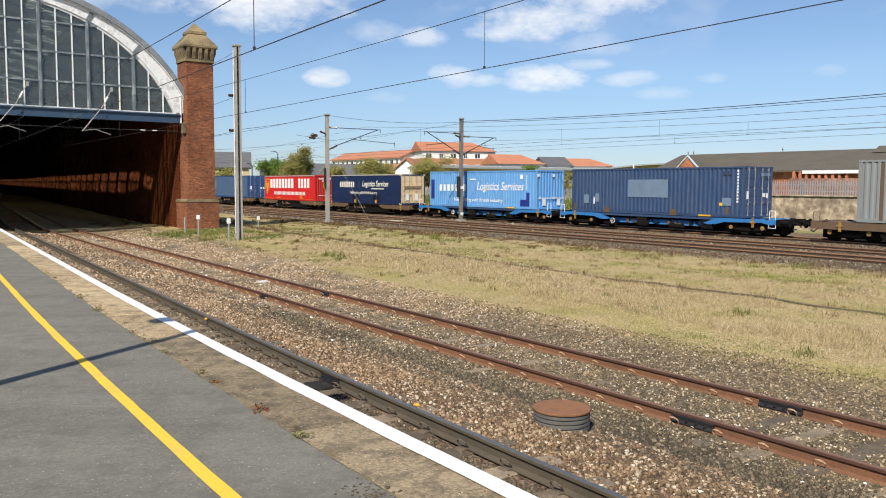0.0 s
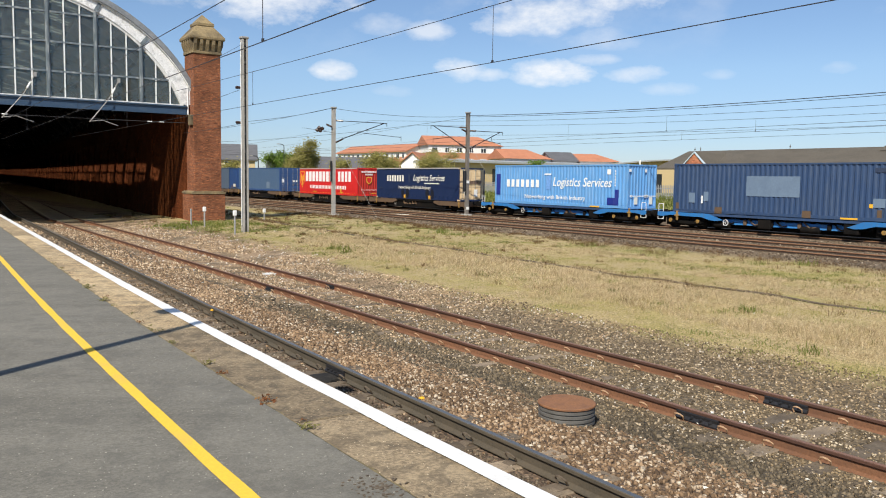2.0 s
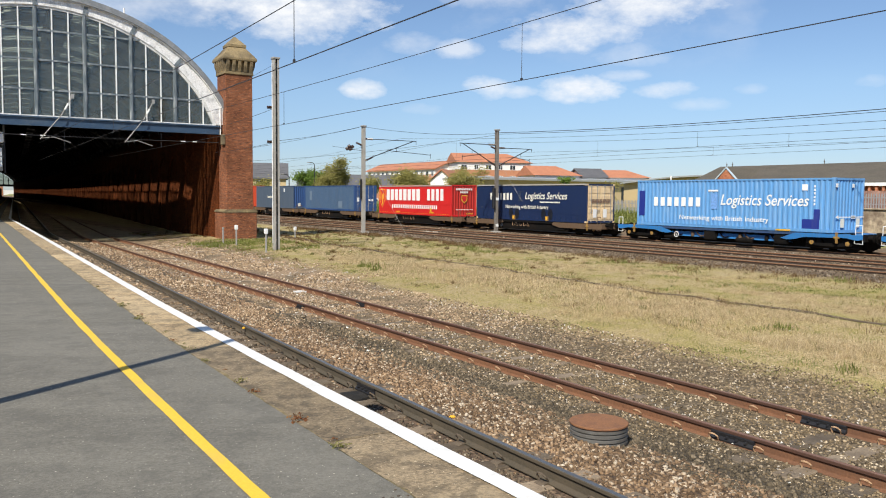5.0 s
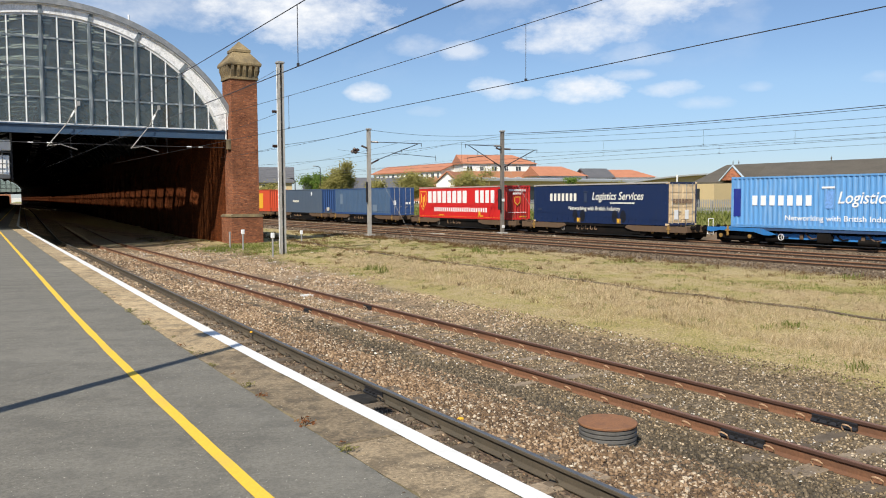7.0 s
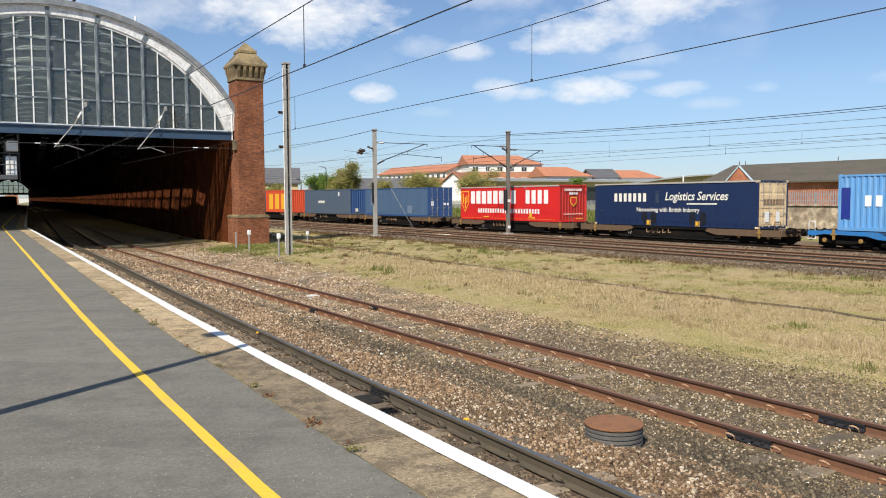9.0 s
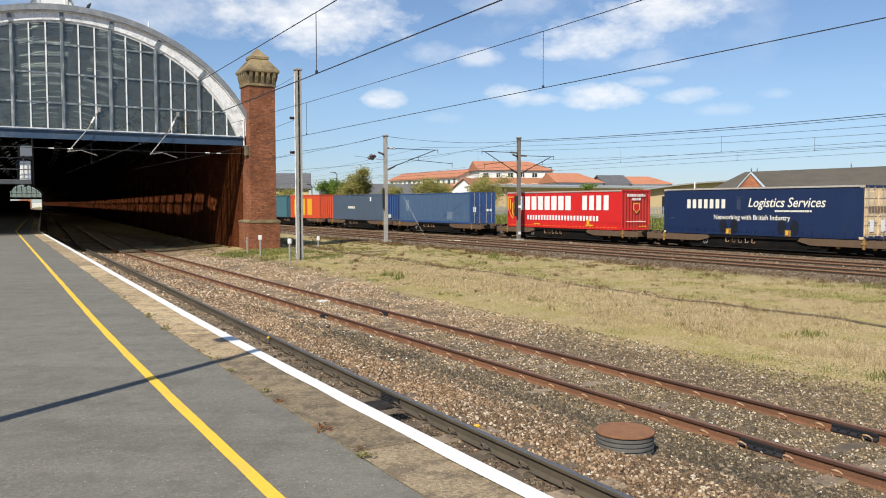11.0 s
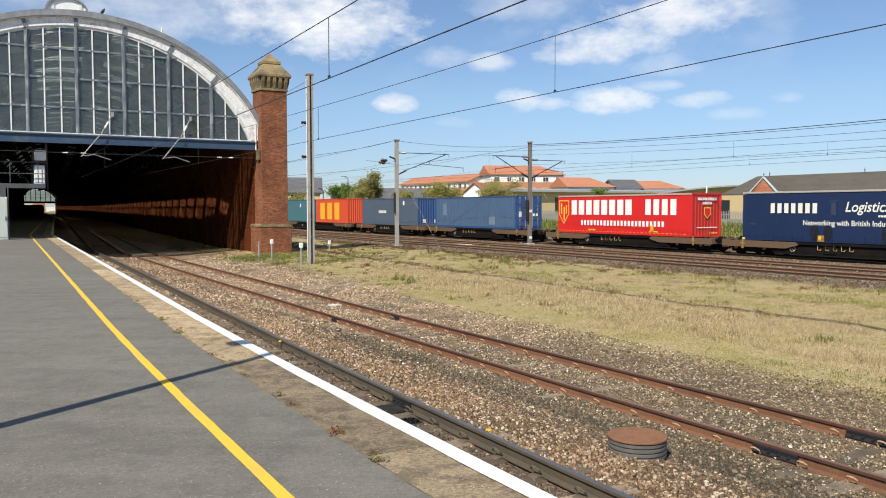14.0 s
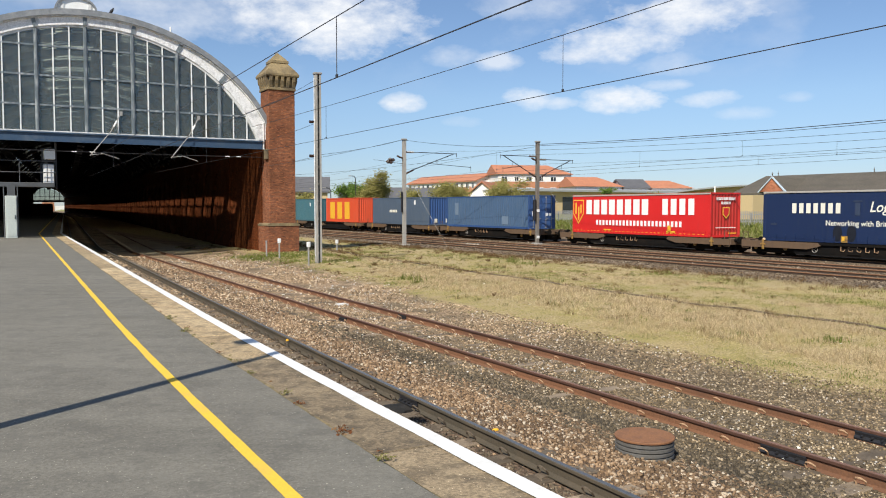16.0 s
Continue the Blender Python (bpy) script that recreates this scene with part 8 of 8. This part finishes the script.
stones("pale_gravel", "pale pinkish gravel round the siding", PINK_GRAVEL, [(4.75, 7.3, 12, 16, 60, 0.04), (4.75, 7.3, 16, 24, 240, 0.045), (4.75, 7.3, 24, 50, 110, 0.065), (7.25, 11.9, 10, 14, 60, 0.036), (7.25, 11.9, 14, 24, 200, 0.042), (7.25, 13.0, 24, 48, 85, 0.062)], 27, swept_dry, siding_bend, (-0.35, 0.38))
stones("white_grit", "pale chips of stone strewn round the siding", PALE_CHIP, [(7.3, 11.8, 2.0, 11, 38, 0.026), (7.3, 11.8, 11, 24, 34, 0.032), (7.3, 12.5, 24, 46, 12, 0.05)], 26, clustered, siding_bend, (0.1, 0.5))
stones("main_line_ballast", "brown stone ballast under the main line", MAIN_STONE, [(25.2, 36.0, 8, 40, 40, 0.062), (25.2, 36.0, 40, 90, 9, 0.10)], 23, lambda x, y: all(abs(abs(x - m) - 0.7525) > 0.12 for m in MAIN_XS) and (abs(x - 28.75) > 0.8 or (x * 37.1 + y * 19.7) % 1 < 0.15) and (abs(x - 32.35) > 0.8 or (x * 37.1 + y * 19.7) % 1 < 0.3), straight)


def blades(name, label, material, seed, spots, category="grass"):
    """Blades of grass: rows of (x, y, height, width, lean)."""
    rng = np.random.default_rng(seed)
    x, y, h, w, lean = spots
    n = len(x)
    z = np.array([ground_height(a, b) for a, b in zip(x, y)]) - 0.01
    a, d = rng.uniform(0, 2 * np.pi, n), rng.uniform(0, 2 * np.pi, n)
    ux, uy = np.cos(a) * w / 2, np.sin(a) * w / 2
    lx, ly = np.cos(d) * lean * h, np.sin(d) * lean * h
    p = np.stack([np.stack([x - ux, y - uy, z], -1), np.stack([x + ux, y + uy, z], -1),
                  np.stack([x + ux * 0.7 + lx * 0.35, y + uy * 0.7 + ly * 0.35, z + h * 0.6], -1), np.stack([x - ux * 0.7 + lx * 0.35, y - uy * 0.7 + ly * 0.35, z + h * 0.6], -1),
                  np.stack([x + lx, y + ly, z + h * (1 - 0.3 * lean)], -1)], 1)
    v = p.reshape(-1, 3)
    i = np.arange(n)[:, None] * 5
    quads, tris = (np.array([0, 1, 2, 3]) + i), (np.array([3, 2, 4]) + i)
    me = bpy.data.meshes.new(name)
    me.vertices.add(len(v))
    me.vertices.foreach_set("co", v.ravel())
    loops = np.concatenate([quads.ravel(), tris.ravel()]).astype(np.int32)
    me.loops.add(len(loops))
    me.loops.foreach_set("vertex_index", loops)
    me.polygons.add(2 * n)
    starts = np.concatenate([np.arange(n) * 4, 4 * n + np.arange(n) * 3]).astype(np.int32)
    me.polygons.foreach_set("loop_start", starts)
    me.update(calc_edges=True)
    me.validate()
    me.materials.append(material)
    return tagged(new(name, me), label, category, kind="stuff")


def cable_x(y):
    return 16.9 + 0.0009 * y * y


def meadow():
    """Straw grass in patches, short mossy grass between them, dead brown tufts here and there."""
    rng = np.random.default_rng(31)
    straw, moss, dead = ([[] for _ in range(5)] for _ in range(3))

    def put(cols, tx, ty, per, spread, h, w, lean):
        k = len(tx) * per
        cols[0].append(np.repeat(tx, per) + rng.normal(0, spread, k))
        cols[1].append(np.repeat(ty, per) + rng.normal(0, spread, k))
        cols[2].append(np.repeat(h, per) * rng.uniform(0.45, 1.35, k))
        cols[3].append(w * rng.uniform(0.5, 1.2, k))
        cols[4].append(rng.uniform(*lean, k))

    for x0, x1, y0, y1, tufts, per, hh, ww in ((10.6, 25.4, 3.0, 16, 110, 15, 0.075, 0.006), (10.8, 25.6, 16, 32, 50, 13, 0.082, 0.009), (11.4, 25.8, 32, 60, 17, 11, 0.09, 0.018), (15.5, 25.8, 60, 100, 3, 10, 0.14, 0.06)):
        n = int((x1 - x0) * (y1 - y0) * tufts)
        tx, ty = rng.uniform(x0, x1, n), rng.uniform(y0, y1, n)
        kind, tall = np.zeros(n, int), np.ones(n)
        for i, (a, b) in enumerate(zip(tx, ty)):
            wob = 1.0 * noise.noise((a * 0.5, b * 0.5, 9.0)) + 0.4 * noise.noise((a * 2.1, b * 2.1, 1.0))
            inside = a - grass_edge(b)
            edge = min((inside - 0.55 * wob + 0.1) / 1.0, (25.0 - a + 1.4 * wob) / 3.5)
            if (b > 46.5 and a < 17.4) or edge < 0 or abs(a - cable_x(b)) < 0.14 or rng.random() > min(1.0, edge + 0.15):
                continue
            # broad patches drawn out along the tracks, and smaller ones in them
            zone = 1.2 * noise.noise((a * 0.34, b * 0.16, 2.0)) + 0.9 * noise.noise((a * 0.9, b * 0.5, 7.0)) + 0.5 * noise.noise((a * 3.1, b * 2.4, 3.0))
            if inside < 1.7:
                zone -= 0.55 * (1.7 - inside) + 0.10
            elif a < cable_x(b):
                zone += 0.75
            else:
                zone -= 0.15 + 0.10 * max(0.0, a - 21.5)
            zone -= 0.05 * max(0.0, b - 30.0) * (a > 13.5)
            if zone > 0.0:
                kind[i] = 1
                tall[i] = max(0.4, 0.6 + 0.9 * zone) * (1.9 if rng.random() < 0.08 else 1.0)
            elif rng.random() < 0.80:
                kind[i] = 2
                tall[i] = 0.35 + 0.35 * rng.random()
        put(straw, tx[kind == 1], ty[kind == 1], per, 0.08, tall[kind == 1] * hh, ww, (0.35, 1.3))
        put(moss, tx[kind == 2], ty[kind == 2], per - 2, 0.09, tall[kind == 2] * hh * 0.8, ww * 1.2, (0.3, 1.0))
    # dead tufts along the cable, along the stones of the main line, and scattered
    for _ in range(900):
        y = rng.uniform(4, 60)
        x = rng.choice((cable_x(y) + rng.normal(0, 0.22), rng.normal(24.6, 0.8), rng.uniform(12.5, 25), rng.normal(24.9, 0.6)))
        r = rng.uniform(0.05, 0.2)
        m = int(rng.integers(14, 40))
        put(dead, np.array([x]), np.array([y]), m, r, np.array([rng.uniform(0.06, 0.17)]), 0.010 * max(1.0, y / 12), (0.2, 1.0))
    clump = [[] for _ in range(5)]
    for _ in range(700):
        y = rng.uniform(4, 60)
        x = rng.uniform(11.8, 25)
        m = int(rng.integers(8, 30))
        put(clump, np.array([x]), np.array([y]), m, rng.uniform(0.04, 0.16), np.array([rng.uniform(0.04, 0.13)]), 0.009 * max(1.0, y / 12), (0.2, 1.0))
    fresh = [[] for _ in range(5)]
    for _ in range(260):
        y = rng.uniform(36, 46.4)
        x = grass_edge(y) - 0.6 + rng.uniform(0.0, 4.5)
        put(fresh, np.array([x]), np.array([y]), 26, rng.uniform(0.1, 0.3), np.array([rng.uniform(0.05, 0.13)]), 0.022, (0.2, 0.9))
    for _ in range(5200):
        x, y = rng.uniform(12.5, 25.0), rng.uniform(9, 46)
        if x < grass_edge(y) + 0.3 or (y < 20 and x < cable_x(y) + 0.3) or noise.noise((x * 0.45, y * 0.22, 21.0)) + 0.5 * noise.noise((x * 1.6, y * 0.9, 22.0)) < 0.16:
            continue
        put(fresh, np.array([x]), np.array([y]), 14, rng.uniform(0.08, 0.25), np.array([rng.uniform(0.03, 0.08)]), 0.018, (0.3, 1.0))
    for _ in range(2000):
        x, y = rng.uniform(11.4, 17.0), rng.uniform(4, 20)
        if noise.noise((x * 0.8, y * 0.4, 31.0)) + 0.5 * noise.noise((x * 2.4, y * 1.6, 32.0)) < (0.10 if x < 13.2 else 0.30):
            continue
        put(fresh, np.array([x]), np.array([y]), 12, rng.uniform(0.05, 0.14), np.array([rng.uniform(0.025, 0.07)]), 0.009, (0.3, 1.0))
    blades("grass_clumps", "grey-green grass clumps in the dry grass", CLUMP, 35, [np.concatenate(c) for c in clump])
    blades("fresh_grass", "fresh green grass in patches", WEED, 36, [np.concatenate(c) for c in fresh])
    blades("meadow_grass", "dry straw-coloured grass in patches", GRASS, 32, [np.concatenate(c) for c in straw])
    blades("mossy_grass", "short yellow-green mossy grass", MOSS_GRASS, 33, [np.concatenate(c) for c in moss])
    blades("dead_tufts", "dead brown weed tufts in the grass", BROWN_WEED, 34, [np.concatenate(c) for c in dead])


meadow()


def green_tufts():
    rng = np.random.default_rng(41)
    spots = [(14.6, 9.9, 0.32, 0.26, 110), (14.2, 10.1, 0.25, 0.2, 50), (12.35, 8.1, 0.35, 0.14, 80), (12.3, 9.3, 0.2, 0.2, 40), (12.4, 7.2, 0.25, 0.3, 70), (13.7, 25.6, 0.25, 0.6, 45), (13.95, 26.9, 0.3, 0.5, 50), (17.2, 8.0, 1.0, 0.2, 260),
             (17.9, 15.9, 0.35, 0.25, 60), (15.7, 14.7, 0.35, 0.2, 50), (13.8, 11.5, 0.3, 0.2, 50), (22.3, 32.0, 0.5, 0.55, 60), (24.4, 14.6, 0.35, 0.4, 80), (13.5, 14.3, 0.4, 0.2, 60), (23.4, 15.6, 0.35, 0.3, 60),
             (12.6, 41.5, 0.6, 0.3, 120), (13.2, 43.5, 1.2, 0.3, 260), (14.6, 43.0, 1.0, 0.3, 200), (12.6, 44.5, 1.0, 0.25, 160), (16.8, 42.0, 1.0, 0.3, 160), (23.5, 23.5, 0.5, 0.3, 60), (22.0, 30.5, 0.6, 0.3, 70)]
    cols = [[] for _ in range(5)]
    for x, y, r, h, n in spots:
        far = max(1.0, y / 14)
        cols[0].append(rng.normal(x, r * 0.5, n))
        cols[1].append(rng.normal(y, r * 0.5, n))
        cols[2].append(h * 0.62 * rng.uniform(0.3, 1.2, n))
        cols[3].append(0.013 * far * rng.uniform(0.6, 1.4, n))
        cols[4].append(rng.uniform(0.1, 0.9, n))
    blades("green_grass_tufts", "fresh green grass tufts and weeds", WEED, 42, [np.concatenate(c) for c in cols])
    cols = [[] for _ in range(5)]
    for x0, x1, y0, y1, n in ((43.0, 47.4, 34, 90, 14000),):
        cols[0].append(rng.uniform(x0, x1, n))
        cols[1].append(rng.uniform(y0, y1, n))
        cols[2].append(rng.uniform(0.15, 0.5, n))
        cols[3].append(rng.uniform(0.03, 0.08, n))
        cols[4].append(rng.uniform(0.2, 0.9, n))
    blades("bank_grass", "rough green grass on the bank behind the train", WEED, 43, [np.concatenate(c) for c in cols])


green_tufts()


def weed(x, y, z, size, mat, seed, label, count=40):
    rng = random.Random(seed)
    t = thing("weed", label, "weed", pose(x, y, z), group="weeds on the platform")
    verts, faces = [], []
    for _ in range(count):
        a, r = rng.uniform(0, 6.28), rng.uniform(0.1, 1.0) * size
        p = Vector((math.cos(a) * r, math.sin(a) * r, rng.uniform(0.0, 0.6) * size))
        u = Vector((rng.gauss(0, 1), rng.gauss(0, 1), rng.gauss(0.4, 0.6))).normalized() * size * rng.uniform(0.15, 0.4)
        v = u.orthogonal().normalized() * size * 0.10
        o = len(verts)
        verts += [tuple(p - u * 0.4), tuple(p + v), tuple(p + u), tuple(p - v)]
        faces.append((o, o + 1, o + 2, o + 3))
    raw_object("leaves", verts, faces, mat, t)


for k, (x, y, s, mat, lab) in enumerate(((2.20, 5.25, 0.075, DRY_WEED, "small red-brown dry weed in the slab joint"), (2.17, 4.55, 0.07, CLUMP, "small green weed in the slab joint"), (2.24, 6.6, 0.06, CLUMP, "small green weed in the slab joint"),
                                         (2.22, 6.2, 0.05, DRY_WEED, "small dry weed in the slab joint"), (2.30, 10.6, 0.08, CLUMP, "small green weed in the slab joint"), (2.36, 11.9, 0.09, CLUMP, "small green weed in the slab joint"), (2.24, 7.6, 0.05, CLUMP, "small green weed in the slab joint"))):
    weed(x, y, PLAT, s, mat, 60 + k, lab)
wr = random.Random(91)
for k in range(16):
    y = wr.uniform(3.6, 17)
    dry = wr.random() < 0.45
    weed(2.15 + bend(y) + wr.uniform(-0.02, 0.07), y, PLAT, wr.uniform(0.025, 0.055), DRY_WEED if dry else CLUMP, 80 + k, "tiny dry weed in the slab joint" if dry else "tiny green weed in the slab joint", 22)

coping_slabs()
sleeper_pieces(platform_track, PLATFORM_TRACK_X, [-2.0 + 0.70 * k for k in range(69)], bend, -0.162, 2, clips=DARK_CLIP_MESH)
sleeper_pieces(siding_track, SIDING_X, SIDING_SLEEPERS, siding_bend, -0.140, 4)


def cable_line():
    """A dark cable that lies along the grass."""
    t = thing("ground_cable", "dark cable trough line lying through the grass", "cable")
    bm = bmesh.new()
    tube(bm, [(cable_x(y) + 0.05 * math.sin(y * 0.6) + 0.03 * math.sin(y * 1.7), y, ground_height(cable_x(y), y) + 0.025 + 0.05 * noise.noise((y * 0.5, 0, 0))) for y in steps(-6, 48, 0.6)], 0.028, 6)
    part("cable", bm, DARK_CLIP, t)


cable_line()


def roof_bird():
    """A black bird on the shed roof's edge, and a small white vent further down."""
    t = thing("bird", "small black bird perched on the shed roof edge", "bird", pose(6.66, 47.2, 12.88))
    bm = bmesh.new()
    lathe(bm, [(0.01, -0.20), (0.05, -0.14), (0.085, 0.0), (0.07, 0.10), (0.02, 0.16)], (0, 0, 0), 10, "x")
    bm.transform(Matrix.Rotation(radians(-55), 4, "Y"))
    bmesh.ops.translate(bm, verts=bm.verts, vec=(0, 0, 0.16))
    part("body", bm, BLACK_STEEL, t)
    bm = bmesh.new()
    bmesh.ops.create_icosphere(bm, subdivisions=1, radius=0.055, matrix=Matrix.Translation((0.09, 0, 0.30)))
    part("head", bm, BLACK_STEEL, t)
    bm = bmesh.new()
    prism(bm, [(-0.22, 0.02), (-0.10, 0.10), (-0.06, 0.04), (-0.20, -0.04)], -0.03, 0.03)
    part("tail", bm, BLACK_STEEL, t)
    v = thing("roof_vent", "small white vent pipe on the shed roof edge", "vent", pose(9.72, 47.2, 12.12), kind="structure")
    bm = bmesh.new()
    tube(bm, [(0, 0, -0.2), (0, 0, 0.42)], 0.05, 8)
    part("pipe", bm, WHITE_CLEAN, v)


roof_bird()


def litter():
    rng = random.Random(77)
    t = thing("litter", "scattered pale stones and scraps on the track bed", "litter", kind="stuff")
    verts, faces = [], []
    for _ in range(70):
        x, y = rng.choice(((rng.uniform(2.9, 10.2), rng.uniform(2.5, 26)), (rng.uniform(9.5, 24), rng.uniform(5, 40))))
        s = rng.uniform(0.012, 0.032) * (1 + y / 40)
        z = ground_height(x, y) + 0.03
        o = len(verts)
        for k in range(4):
            a = k * 1.571 + rng.uniform(-0.3, 0.3)
            verts.append((x + s * math.cos(a), y + s * math.sin(a), z + rng.uniform(0, 0.02)))
        verts.append((x, y, z + s * 0.8))
        faces += [(o, o + 1, o + 4), (o + 1, o + 2, o + 4), (o + 2, o + 3, o + 4), (o + 3, o, o + 4)]
    raw_object("scraps", verts, faces, CREAM_MARK, t)
    p = thing("pale_slab", "broken pale concrete piece beside the siding joint", "concrete piece", pose(9.45, 22.3, -0.39, 0, 0, 20))
    bm = bmesh.new()
    prism(bm, [(-0.35, -0.14), (0.1, -0.2), (0.4, -0.1), (0.3, 0.12), (-0.2, 0.15)], 0.0, 0.05, "z")
    part("slab", bm, WHITE_PAINT, p)
    q = thing("plank", "pale weathered plank lying beside the main line", "plank", pose(30.3, 48.7, -0.1, 0, 0, -33))
    bm = bmesh.new()
    box(bm, -0.65, 0.65, -0.09, 0.09, 0.0, 0.06, 0.01)
    part("board", bm, CREAM_MARK, q)


litter()


def crumbled_edge():
    """Loose black crumbs where the asphalt's edge has broken up."""
    rng = random.Random(55)
    t = thing("asphalt_crumbs", "black crumbs of broken asphalt beside the slabs", "rubble", kind="stuff")
    bm = bmesh.new()
    for _ in range(110):
        y = rng.gauss(3.48, 0.10)
        x = rng.gauss(2.06, 0.07)
        s = rng.uniform(0.003, 0.008)
        vs = box(bm, x - s, x + s, y - s * 0.7, y + s * 0.7, PLAT - 0.004, PLAT + s * 0.8)
        for v in vs:
            v.co += Vector((rng.uniform(-0.4, 0.4), rng.uniform(-0.4, 0.4), 0)) * s
    part("crumbs", bm, DARK_CLIP, t)


crumbled_edge()


def motions():
    """The train rolls towards the platform's end, slows and stops; its wheels turn with it."""
    times = [k * 0.25 for k in range(65)]
    for ob, m in MOVERS:
        walk(ob, [(t, Matrix.Translation((0, shift_at(t), 0)) @ m) for t in times])
    start = shift_at(0)
    spin = [(k * 0.1, (shift_at(k * 0.1) - start) / WHEEL_R) for k in range(161)]
    for ob, yy in WHEELS:
        walk(ob, [(t, Matrix.Translation((0, yy, WHEEL_R)) @ Matrix.Rotation(-a, 4, "X")) for t, a in spin])


motions()
